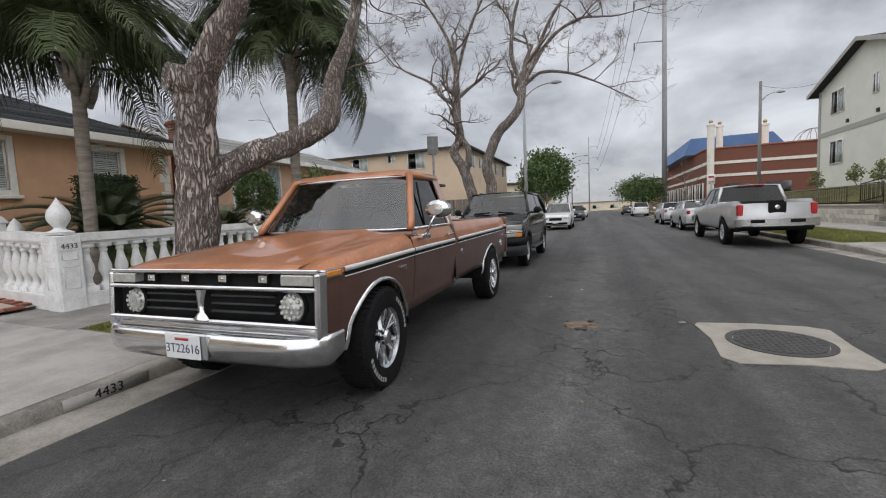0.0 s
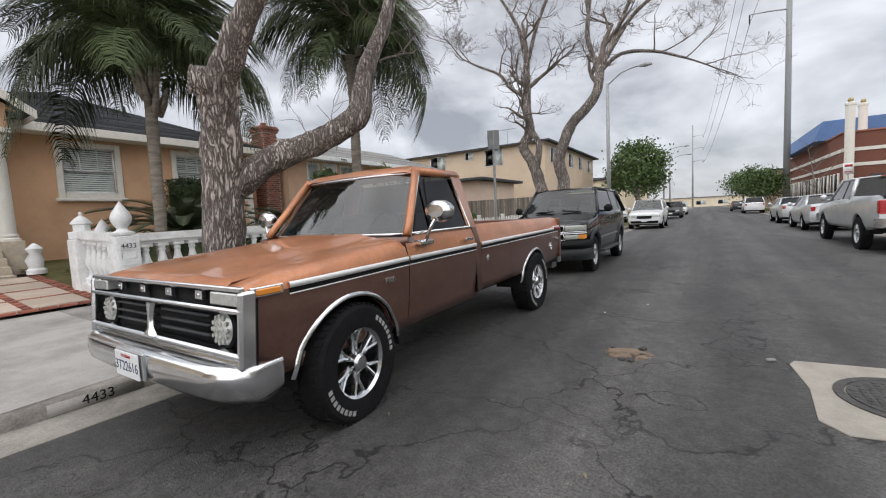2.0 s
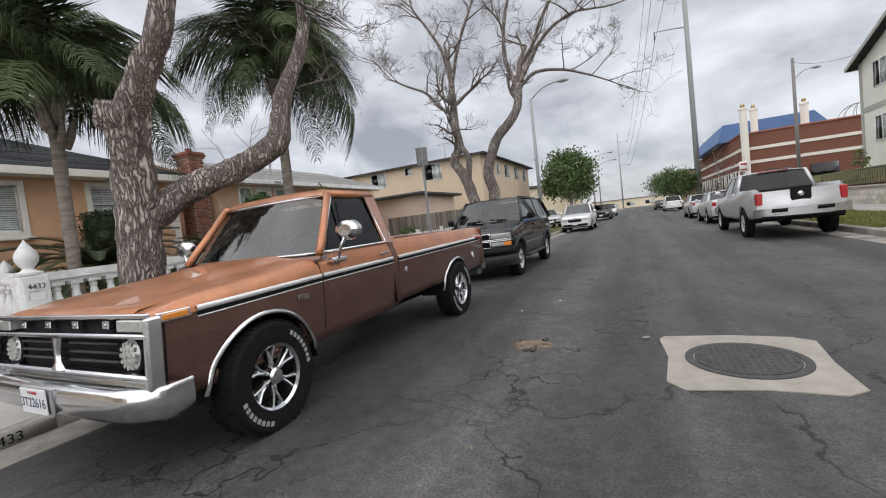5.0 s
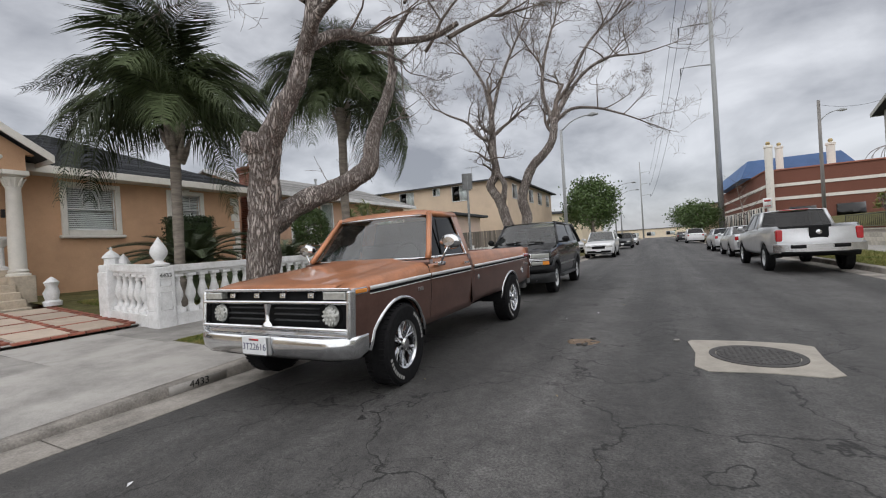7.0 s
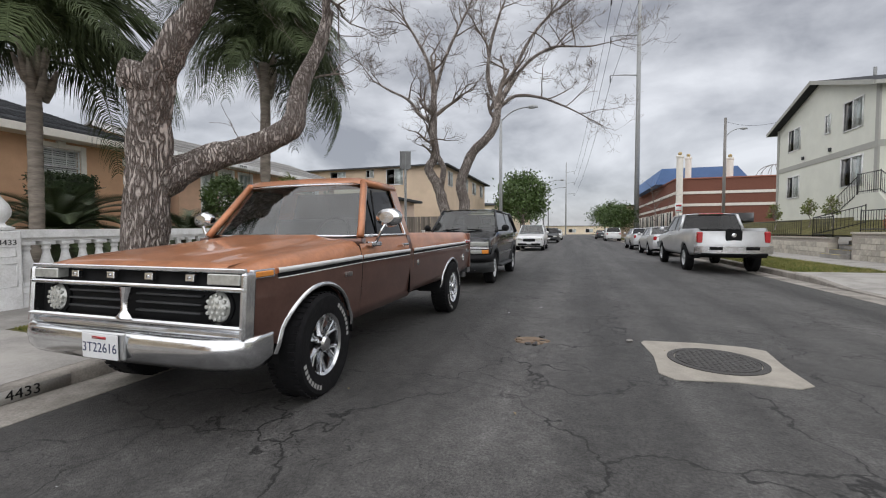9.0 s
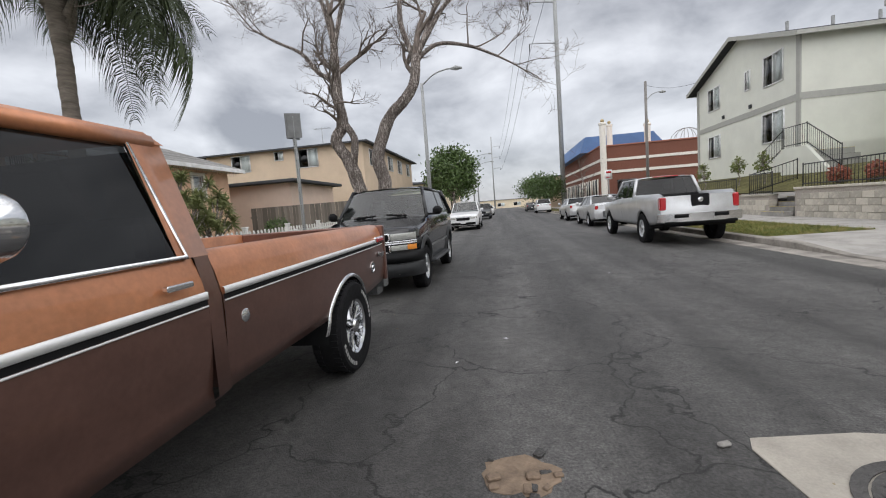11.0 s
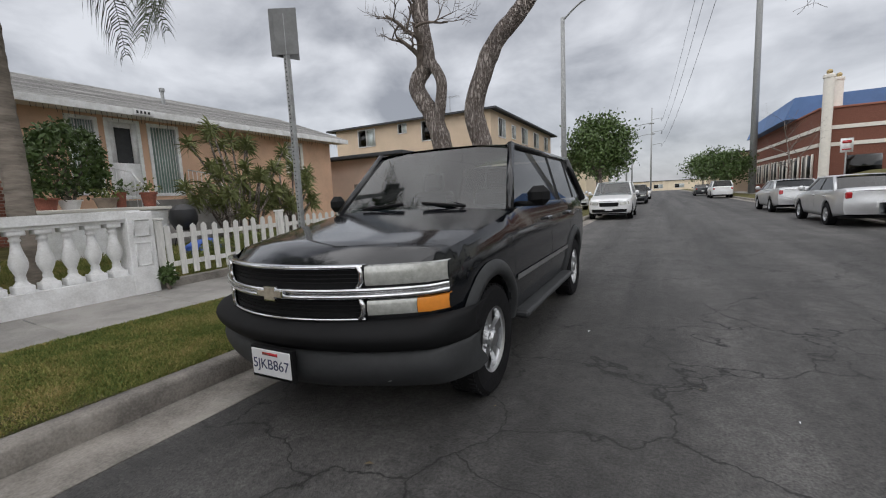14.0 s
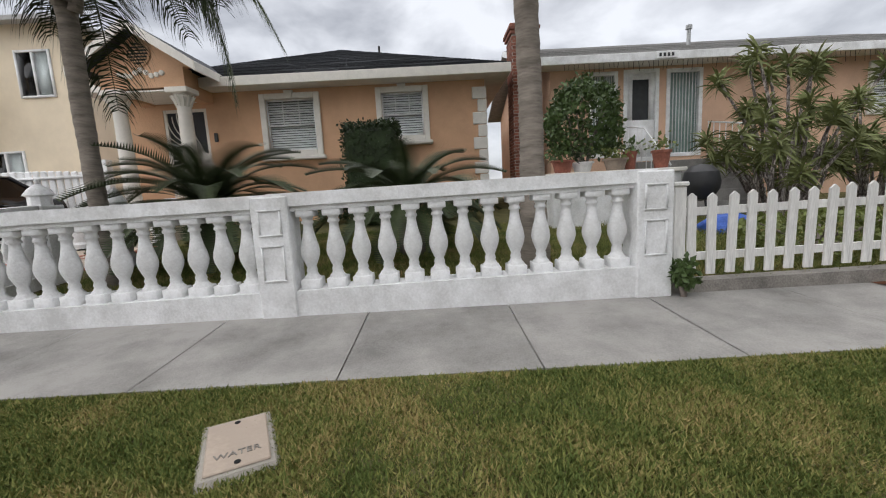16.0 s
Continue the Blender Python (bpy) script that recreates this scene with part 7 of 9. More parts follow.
def street_tree():
    """The leaning jacaranda beside the copper pickup."""
    rng = random.Random(5)
    T = thing("tree", "big leaning street tree with rough bark and a cut knob", "tree", (-3.15, 0.92, 0.15))
    o = Vector((3.15, -0.92, -0.15))
    P = lambda *pts: [Vector(p) + o for p in spline(pts, 5)]
    V, F = [], []
    main = P((-3.18, 0.92, 0.1), (-3.10, 0.90, 0.6), (-3.0, 0.89, 1.2), (-2.93, 0.91, 1.9), (-2.84, 0.88, 2.55), (-2.70, 0.86, 2.95), (-2.44, 0.89, 3.35), (-2.18, 0.96, 3.75), (-1.98, 1.02, 4.3), (-1.75, 1.0, 5.0), (-1.6, 0.9, 5.8))
    rad = [curve1([(0, 0.40), (0.1, 0.32), (0.2, 0.29), (0.35, 0.30), (0.45, 0.27), (0.55, 0.215), (0.7, 0.175), (0.85, 0.14), (1, 0.10)], i / (len(main) - 1)) for i in range(len(main))]
    limb(V, F, main, [r_ * 0.74 for r_ in rad], 24, 0.24)
    side = P((-2.93, 0.95, 1.75), (-2.77, 1.36, 2.08), (-2.50, 1.78, 2.30), (-2.24, 2.10, 2.50), (-2.04, 2.33, 2.74), (-2.02, 2.42, 3.08), (-1.98, 2.55, 3.5), (-1.90, 2.8, 4.0), (-1.86, 3.0, 4.6))
    rad2 = [curve1([(0, 0.21), (0.2, 0.19), (0.45, 0.165), (0.6, 0.165), (0.75, 0.13), (1, 0.085)], i / (len(side) - 1)) for i in range(len(side))]
    limb(V, F, side, [r_ * 0.88 for r_ in rad2], 18, 0.26)
    for pts, r0, r1 in (
        (((-2.02, 1.0, 4.2), (-1.8, 1.5, 4.55), (-1.55, 2.2, 4.65), (-0.9, 2.7, 4.75), (-0.5, 2.9, 4.95)), 0.09, 0.04),
        (((-1.87, 2.95, 4.45), (-1.8, 2.9, 5.0), (-1.5, 3.1, 5.6)), 0.07, 0.03),
        (((-2.05, 1.0, 4.1), (-1.6, 0.8, 4.4), (-0.9, 0.7, 4.6), (-0.4, 0.9, 5.0)), 0.08, 0.03),
        (((-2.70, 0.86, 2.90), (-2.88, 0.64, 2.95)), 0.20, 0.16),
    ):
        q = P(*pts)
        limb(V, F, q, [lerp(r0, r1, i / (len(q) - 1)) for i in range(len(q))], 10, 0.12)
    mesh_from("trunk", V, F, "bark", T, "furrowed grey-brown trunk")
    bm = NB()
    lathe(bm, [(0.15, 0.0), (0.165, 0.02), (0.13, 0.04), (0.08, 0.015), (0.0, 0.005)], n=14, cap=False)
    kn = part("cut_knob", bm, "bark", T, "healed round cut")
    kn.matrix_local = Matrix.Translation(Vector((-2.89, 0.625, 2.955)) + o) @ Vector((-0.35, -0.95, 0.1)).to_track_quat("Z", "Y").to_matrix().to_4x4()
    V, F = [], []
    starts = [((-1.60, 0.85, 5.80), (0.2, 0.1, 1), 2.0, 0.08), ((-1.75, 0.95, 5.00), (0.8, 0.3, 0.5), 1.9, 0.05), ((-0.75, 3.05, 4.85), (0.6, 0.8, 0.2), 1.5, 0.04), ((-1.10, 2.85, 4.62), (0.6, 0.2, 0.9), 1.4, 0.03), ((-1.40, 2.75, 5.50), (0.1, 0.5, 0.9), 1.4, 0.03), ((-0.60, 0.95, 4.90), (0.8, 0.2, 0.5), 1.4, 0.03), ((-1.90, 0.95, 4.80), (-0.8, -0.3, 0.7), 1.8, 0.05), ((-1.70, 2.15, 4.50), (0.2, 0.9, 0.5), 1.4, 0.03), ((-2.02, 1.05, 4.30), (0.6, 0.9, 0.5), 1.6, 0.035), ((-1.90, 2.67, 3.50), (-0.3, 0.9, 0.6), 0.9, 0.02), ((-2.50, 1.90, 2.28), (-0.2, -0.1, 1), 0.55, 0.008), ((-2.30, 2.05, 2.38), (0.05, -0.2, 1), 0.45, 0.007)]
    for p, d, L, r in starts:
        twigs(V, F, Vector(p) + o, Vector(d).normalized(), L, r, 4 if L > 1 else 1, rng, 0.7, 0.05)
    tagged(mesh_from("twig_crown", V, F, "bark2", T, "bare crooked twigs"), kind="stuff")


street_tree()


def bare_tree(name, label, base, leaders, seed, depth=4, parent_scale=1.0):
    rng = random.Random(seed)
    T = thing(name, label, "tree", base)
    o = -Vector(base)
    V, F, W, G = [], [], [], []
    for pts, r0, r1, sub in leaders:
        q = [Vector(p) + o for p in spline(pts, 5)]
        rad = [lerp(r0, r1, (i / (len(q) - 1)) ** 0.8) for i in range(len(q))]
        limb(V, F, q, rad, 12, 0.14)
        d = (q[-1] - q[-3]).normalized()
        twigs(W, G, q[-1], d, 1.7 * parent_scale, r1 * 0.9, depth, rng, 0.55, 0.12)
        for k in range(sub):
            i = rng.randint(len(q) // 2, len(q) - 1)
            sd = Vector((rng.uniform(-1, 1), rng.uniform(-0.8, 0.8), rng.uniform(0.1, 1))).normalized()
            twigs(W, G, q[i], (d * 0.5 + sd).normalized(), 1.6 * parent_scale * rng.uniform(0.7, 1.15), rad[i] * 0.6, depth, rng, 0.6, 0.1)
    mesh_from("trunk", V, F, "bark", T, "twisted grey-brown trunk and limbs")
    tagged(mesh_from("twig_crown", W, G, "bark2", T, "dense bare twigs"), kind="stuff")
    return T


bare_tree("tree", "bare twin-trunked jacaranda in the parkway with fine twigs", (-2.6, 12.2, 0.15), [
    (((-2.62, 12.2, 0.1), (-2.75, 12.2, 1.3), (-2.98, 12.2, 2.25), (-3.22, 12.2, 3.0), (-3.55, 12.2, 3.62), (-3.28, 12.2, 4.1), (-3.36, 12.2, 4.9), (-3.34, 12.2, 5.7), (-3.33, 12.2, 6.4)), 0.25, 0.11, 3),
    (((-3.1, 12.2, 2.75), (-2.98, 12.15, 3.3), (-2.97, 12.15, 3.65), (-3.2, 12.2, 4.05)), 0.12, 0.10, 0),
    (((-3.38, 12.2, 5.35), (-3.9, 12.2, 5.66), (-4.36, 12.2, 6.26), (-5.2, 12.3, 6.75), (-5.9, 12.3, 7.2)), 0.085, 0.03, 3),
    (((-3.33, 12.2, 6.3), (-3.6, 12.3, 7.6), (-4.1, 12.3, 8.6), (-4.6, 12.4, 9.4)), 0.085, 0.035, 5),
    (((-3.33, 12.2, 6.3), (-2.9, 12.1, 7.5), (-2.4, 12.1, 8.5), (-1.9, 12.0, 9.3)), 0.08, 0.035, 5),
    (((-2.55, 12.2, 0.1), (-2.35, 12.2, 1.2), (-2.15, 12.2, 2.2), (-2.30, 12.2, 2.95), (-2.06, 12.2, 3.7), (-1.78, 12.2, 4.2), (-1.32, 12.2, 4.6), (-1.0, 12.2, 5.1), (-0.92, 12.2, 5.8)), 0.24, 0.13, 1),
    (((-0.95, 12.2, 5.7), (-1.27, 12.2, 6.7), (-1.15, 12.1, 7.9), (-0.8, 12.1, 9.0)), 0.10, 0.04, 5),
    (((-0.95, 12.2, 5.6), (-0.3, 12.2, 6.0), (0.6, 12.2, 5.85), (1.4, 12.3, 5.5)), 0.075, 0.03, 3),
    (((-0.9, 12.2, 5.75), (0.0, 12.2, 7.0), (0.9, 12.2, 7.5), (1.7, 12.1, 7.4)), 0.085, 0.03, 5),
    (((-0.75, 12.2, 6.0), (0.1, 12.3, 7.8), (0.8, 12.3, 8.6), (1.4, 12.4, 9.0)), 0.075, 0.03, 5),
], 11, 4, 0.82)

# ---- palms ----
def frond_mesh(name, length, material, rng, droop=1.0, narrow=1.0):
    """One arching feather frond: a rib with hanging leaflets. It springs from the origin along x."""
    V, F = [], []
    pts = []
    for i in range(15):
        u = i / 14
        pts.append(Vector((length * (math.sin(u * 1.35) / math.sin(1.35)) * (1 - 0.08 * u), 0, length * (0.55 * u - droop * 0.95 * u * u * u - 0.05 * u))))
    limb(V, F, pts, [lerp(0.028, 0.004, i / 14) for i in range(15)], 5)
    n = 120
    for k in range(n):
        u = 0.14 + 0.86 * k / (n - 1)
        i = min(13, int(u * 14))
        p = pts[i].lerp(pts[i + 1], u * 14 - i)
        d = (pts[i + 1] - pts[i]).normalized()
        L = narrow * length * 0.33 * (math.sin(math.pi * min(1, u * 0.86 + 0.1)) ** 0.6) * rng.uniform(0.75, 1.15)
        for s in (-1, 1):
            out = Vector((0.35, s * rng.uniform(0.45, 0.9), rng.uniform(0.0, 0.35)))
            a = (d * out.x + Vector((0, out.y, 0)) + Vector((0, 0, out.z))).normalized()
            hang = rng.uniform(0.7, 1.45)
            q0 = p
            q1 = p + a * L * 0.45 + Vector((0, 0, -0.06 * L))
            q2 = p + a * L * 0.80 + Vector((0, 0, -hang * L * 0.55))
            q3 = p + a * L * 0.92 + Vector((0, 0, -hang * L * 1.0))
            w = d * 0.012
            j = len(V)
            V += [q0 - w * 0.5, q0 + w * 0.5, q1 - w, q1 + w, q2 - w * 0.8, q2 + w * 0.8, q3]
            F += [(j, j + 1, j + 3, j + 2), (j + 2, j + 3, j + 5, j + 4), (j + 4, j + 5, j + 6)]
    me = bpy.data.meshes.new(name)
    me.from_pydata([tuple(v) for v in V], [], F)
    me.materials.append(M[material])
    return me


def queen_palm(label, base, height, seed, lean=(0, 0), length=2.6, r=0.14, skirt=0, ring=False):
    rng = random.Random(seed)
    T = thing("palm_tree", label, "palm tree", base)
    V, F = [], []
    pts, rad = [], []
    n = 60
    for i in range(n + 1):
        u = i / n
        pts.append(Vector((lean[0] * u * u, lean[1] * u * u, height * u)))
        rad.append(r * (1.25 - 0.35 * min(1, u * 4)) * (1 + (0.05 if i % 2 else 0.0)) * (1.0 if u < 0.8 else 1.0 + 0.35 * (u - 0.8) / 0.2))
    limb(V, F, pts, rad, 16, 0.10)
    mesh_from("trunk", V, F, "palm_bark", T, "ringed grey palm trunk")
    top = pts[-1]
    # old leaf bases
    for k in range(14):
        a = rng.uniform(0, 6.28)
        bm = NB()
        z = -rng.uniform(0.0, 0.9)
        q = top + Vector((math.cos(a) * r * 0.9, math.sin(a) * r * 0.9, z))
        tube(bm, [q, q + Vector((math.cos(a) * 0.10, math.sin(a) * 0.10, 0.22)), q + Vector((math.cos(a) * 0.17, math.sin(a) * 0.17, 0.42))], [0.07, 0.055, 0.02], 5)
        part("leaf_base", bm, "palm_bark", T)
    shapes = [frond_mesh("frond", length * f, "frond", rng, dr) for f, dr in ((1.0, 0.9), (0.92, 1.2), (1.05, 0.7), (0.85, 1.5))]
    for k in range(28):
        a = k * 2.39996 + rng.uniform(-0.2, 0.2)
        tier = k / 27
        pitch = lerp(78, -5, tier ** 0.9) + rng.uniform(-6, 6)
        sc = rng.uniform(0.85, 1.1)
        piece("frond", shapes[k % 4], T, Matrix.Translation(top + Vector((0, 0, 0.15 - 0.25 * tier))) @ Matrix.Rotation(a, 4, "Z") @ Matrix.Rotation(-radians(pitch), 4, "Y") @ Matrix.Scale(sc, 4))
    if skirt:
        dry = frond_mesh("frond", length * 0.8, "frond_dry", rng, 0.6, 0.7)
        for k in range(skirt):
            a = rng.uniform(0, 6.28)
            piece("frond", dry, T, Matrix.Translation(top + Vector((0, 0, -0.3))) @ Matrix.Rotation(a, 4, "Z") @ Matrix.Rotation(radians(rng.uniform(55, 80)), 4, "Y"))
    return T


queen_palm("slim queen palm with drooping dark green fronds behind the balustrade", (-6.6, 1.75, 0.25), 3.85, 21, (0.03, 0.05), 2.2, 0.105)
p2 = queen_palm("tall queen palm with a ringed trunk and drooping fronds", (-6.4, 6.78, 0.3), 5.45, 8, (0.2, -0.15), 2.4, 0.14)
rngp = random.Random(4)
hang = frond_mesh("frond", 2.7, "frond", rngp, 0.9, 0.75)
for a, pt in ((44, -30), (-8, -22)):
    piece("frond", hang, p2, Matrix.Translation((0.2, -0.15, 5.35)) @ Matrix.Rotation(radians(a), 4, "Z") @ Matrix.Rotation(-radians(pt), 4, "Y"))


def cycad(label, base, seed, n=22, length=1.15, tall=0.55):
    rng = random.Random(seed)
    T = thing("cycad", label, "shrub", base)
    V, F = [], []
    limb(V, F, [Vector((0, 0, -0.05)), Vector((0, 0, tall * 0.5)), Vector((0, 0, tall))], [0.17, 0.19, 0.14], 12, 0.3)
    mesh_from("trunk", V, F, "bark2", T, "stubby brown trunk")
    V, F = [], []
    n_rib = 52
    for i in range(n_rib + 1):
        u = i / n_rib
        c = Vector((length * u, 0, length * (0.62 * u - 0.62 * u * u)))
        V += [c + Vector((0, 0.008, 0)), c + Vector((0, -0.008, 0))]
    F += [(2 * i, 2 * i + 1, 2 * i + 3, 2 * i + 2) for i in range(n_rib)]
    for i in range(4, n_rib):
        u = i / n_rib
        L = 0.21 * math.sin(math.pi * (0.12 + 0.8 * u)) + 0.02
        for s in (1, -1):
            q = (V[2 * i] + V[2 * i + 1]) / 2
            V.append(q + Vector((L * 0.55, s * L, L * 0.22)))
            o = 0 if s > 0 else 1
            F.append((2 * i + o, 2 * i + 2 + o, len(V) - 1))
    me = bpy.data.meshes.new("frond")
    me.from_pydata([tuple(v) for v in V], [], F)
    me.materials.append(M["cycad"])
    for k in range(n):
        a = k * 2.39996
        pt = lerp(36, -34, (k / n) ** 0.8) + rng.uniform(-5, 5)
        piece("frond", me, T, Matrix.Translation((0, 0, tall)) @ Matrix.Rotation(a, 4, "Z") @ Matrix.Rotation(-radians(pt), 4, "Y") @ Matrix.Scale(rng.uniform(0.85, 1.15), 4))
    return T


cycad("sago cycad with stiff arching fronds behind the balustrade", (-7.5, 2.55, 0.36), 3, 64, 1.45, 0.85)
cycad("sago cycad with stiff arching fronds behind the balustrade", (-7.5, 5.3, 0.38), 9, 48, 1.3, 0.75)


def shrub(name, label, base, size, leaves, leaf, seed, material="leaf", stems=6, flat=False):
    """A rounded, uneven shrub of real leaves on stems."""
    rng = random.Random(seed)
    T = thing(name, label, "shrub", base)
    V, F = [], []
    sx, sy, sz = size
    for k in range(stems):
        a = rng.uniform(0, 6.28)
        q = Vector((math.cos(a) * sx * 0.35, math.sin(a) * sy * 0.35, sz * rng.uniform(0.5, 0.8)))
        limb(V, F, [Vector((0, 0, -0.03)), q * 0.5 + Vector((0, 0, 0.05)), q], [0.025, 0.018, 0.008], 5)
    tagged(mesh_from("woody_base", V, F, "bark2", T), kind="stuff")
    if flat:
        # Solid dark box added inside, so gaps in the leaf shell look dark.
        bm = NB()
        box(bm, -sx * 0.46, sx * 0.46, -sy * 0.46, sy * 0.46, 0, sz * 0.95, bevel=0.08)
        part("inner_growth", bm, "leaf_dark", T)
    V, F = [], []
    for _ in range(leaves):
        if flat:
            c = Vector((rng.uniform(-1, 1) * sx / 2, rng.uniform(-1, 1) * sy / 2, rng.uniform(0.02, 1) * sz))
            f = rng.choice((0, 1, 2))
            if f == 0:
                c.x = math.copysign(sx / 2 * rng.uniform(0.88, 1.03), c.x)
            elif f == 1:
                c.y = math.copysign(sy / 2 * rng.uniform(0.88, 1.03), c.y)
            else:
                c.z = sz * rng.uniform(0.93, 1.02)
        else:
            a, b = rng.uniform(0, 6.28), math.acos(rng.uniform(-0.75, 1))
            r = rng.uniform(0.55, 1.0) ** 0.5
            r *= 1 + 0.28 * noise.noise(Vector((math.cos(a) * 1.8, math.sin(a) * 1.8, b * 1.6 + seed)))
            c = Vector((math.cos(a) * math.sin(b) * sx / 2 * r, math.sin(a) * math.sin(b) * sy / 2 * r, sz * 0.52 + math.cos(b) * sz * 0.48 * r))
        leafed(V, F, c, 1, 0.01, leaf, rng)
    tagged(mesh_from("foliage", V, F, material, T, "", False), kind="stuff")
    return T


shrub("hedge", "clipped dark green box hedge beside the window", (-10.6, 4.42, 0.62), (0.9, 1.12, 2.05), 5200, 0.07, 31, "leaf_dark", 5, True)
shrub("shrub", "rounded bright green bush by the neighbouring porch", (-9.6, 8.5, 1.45), (1.2, 1.38, 1.7), 4200, 0.10, 32, "leaf", 8)
shrub("shrub", "low dark bush under the windows", (-10.9, 6.0, 0.6), (0.9, 1.3, 0.6), 1400, 0.08, 33, "leaf_dark")
shrub("shrub", "reddish green bush in the front yard", (-11.0, 3.4, 0.6), (0.7, 0.8, 0.7), 1000, 0.08, 34, "leaf_dark")
shrub("shrub", "rounded green bush beside the garage", (-8.9, 17.6, 0.4), (1.2, 1.3, 1.1), 1600, 0.09, 35, "leaf")
shrub("shrub", "yellow-flowered low plants along the picket fence", (-6.3, 10.0, 0.3), (1.0, 2.2, 0.55), 1900, 0.07, 36, "leaf_light")
shrub("shrub", "tangled low green plants along the picket fence", (-6.1, 12.8, 0.3), (1.0, 2.6, 0.7), 2100, 0.08, 37, "leaf")
shrub("shrub", "weedy clump at the foot of the end post", (-5.22, 7.82, 0.26), (0.16, 0.22, 0.30), 260, 0.07, 38, "leaf")


def yucca(label, base, seed, heads, spread=1.2, height=2.2):
    """A many-stemmed plant with rosettes of narrow leaves."""
    rng = random.Random(seed)
    T = thing("yucca", label, "shrub", base)
    V, F, W, G = [], [], [], []
    for k in range(heads):
        a = rng.uniform(0, 6.28)
        rr = spread * math.sqrt(rng.random())
        tip = Vector((math.cos(a) * rr * 0.7, math.sin(a) * rr, rng.uniform(0.35, 1.0) * height))
        limb(V, F, [Vector((tip.x * 0.15, tip.y * 0.3, -0.03)), tip * 0.55 + Vector((rng.uniform(-0.1, 0.1), rng.uniform(-0.1, 0.1), 0)), tip], [0.035, 0.028, 0.022], 6)
        for j in range(70):
            b, e = rng.uniform(0, 6.28), rng.uniform(-0.7, 1.2)
            d = Vector((math.cos(b) * math.cos(e), math.sin(b) * math.cos(e), math.sin(e)))
            L = rng.uniform(0.24, 0.42)
            s = d.orthogonal().normalized() * 0.016
            p = tip + Vector((0, 0, rng.uniform(-0.18, 0.08)))
            i = len(W)
            m = p + d * L * 0.55 + Vector((0, 0, -0.02))
            W += [p - s * 0.6, p + s * 0.6, m - s, m + s, p + d * L + Vector((0, 0, -0.09))]
            G += [(i, i + 1, i + 3, i + 2), (i + 2, i + 3, i + 4)]
    tagged(mesh_from("woody_base", V, F, "bark", T, "pale bare stems"), kind="stuff")
    tagged(mesh_from("leaves", W, G, "leaf_yucca", T, "", False), kind="stuff")


yucca("tall clump of spiky-leaved plants in front of the house wall", (-9.2, 12.1, 0.45), 41, 26, 1.5, 2.95)
yucca("spiky-leaved plants beside the window", (-9.3, 13.9, 0.45), 42, 20, 1.2, 2.2)
yucca("yellow-green spiky plant with pale stems", (-8.4, 11.2, 0.42), 43, 9, 0.6, 1.9)


def leafy_tree(label, base, height, width, leaves, leaf, seed, material="leaf", trunk=0.2):
    rng = random.Random(seed)
    T = thing("tree", label, "tree", base)
    V, F, W, G = [], [], [], []
    limb(V, F, [Vector((0, 0, -0.1)), Vector((0.1, 0, height * 0.25)), Vector((0, 0.1, height * 0.5))], [trunk, trunk * 0.8, trunk * 0.5], 8, 0.1)
    for k in range(34):
        a, b = rng.uniform(0, 6.28), rng.uniform(-0.35, 1)
        c = Vector((math.cos(a) * width / 2 * rng.uniform(0.3, 0.95) * math.sqrt(max(0.1, 1 - b * b * 0.8)), math.sin(a) * width / 2 * rng.uniform(0.3, 0.95) * math.sqrt(max(0.1, 1 - b * b * 0.8)), height * 0.6 + b * height * 0.36))
        limb(V, F, [Vector((0, 0, height * 0.4)), c * 0.6 + Vector((0, 0, height * 0.2)), c], [trunk * 0.3, trunk * 0.15, 0.02], 5)
        leafed(W, G, c, leaves // 34, width * 0.095, leaf, rng)
    mesh_from("trunk", V, F, "bark", T)
    tagged(mesh_from("crown", W, G, material, T, "", False), kind="stuff")


leafy_tree("dense green street tree beyond the apartment block", (-3.95, 44, 0.1), 7.1, 5.3, 9000, 0.30, 51, "leaf")
leafy_tree("green tree far up the street", (-6.5, 62, 0.1), 6.5, 6, 4500, 0.34, 52, "leaf")
leafy_tree("green tree at the far kerb", (7.6, 62, 0.1), 4.6, 4.5, 4500, 0.28, 53, "leaf")
leafy_tree("green tree at the far kerb", (7.8, 78, 0.1), 6.0, 5.5, 3500, 0.34, 54, "leaf")
leafy_tree("green tree far up the street", (8.0, 100, 0.1), 6.5, 7, 3000, 0.4, 55, "leaf")
leafy_tree("dark tree rising behind the bungalow", (-27, 3.0, 0.6), 6.0, 4.0, 2500, 0.3, 56, "leaf_dark")
leafy_tree("green tree beyond the driveway gate", (-24, -18, 0.5), 5.0, 5.0, 2500, 0.3, 57, "leaf_dark")
bare_tree("tree", "bare young tree before the brick building", (9.9, 47, 0.15), [(((9.9, 47, 0.1), (10.0, 47, 2.2), (9.8, 47, 3.8)), 0.12, 0.05, 5)], 61, 2, 1.3)


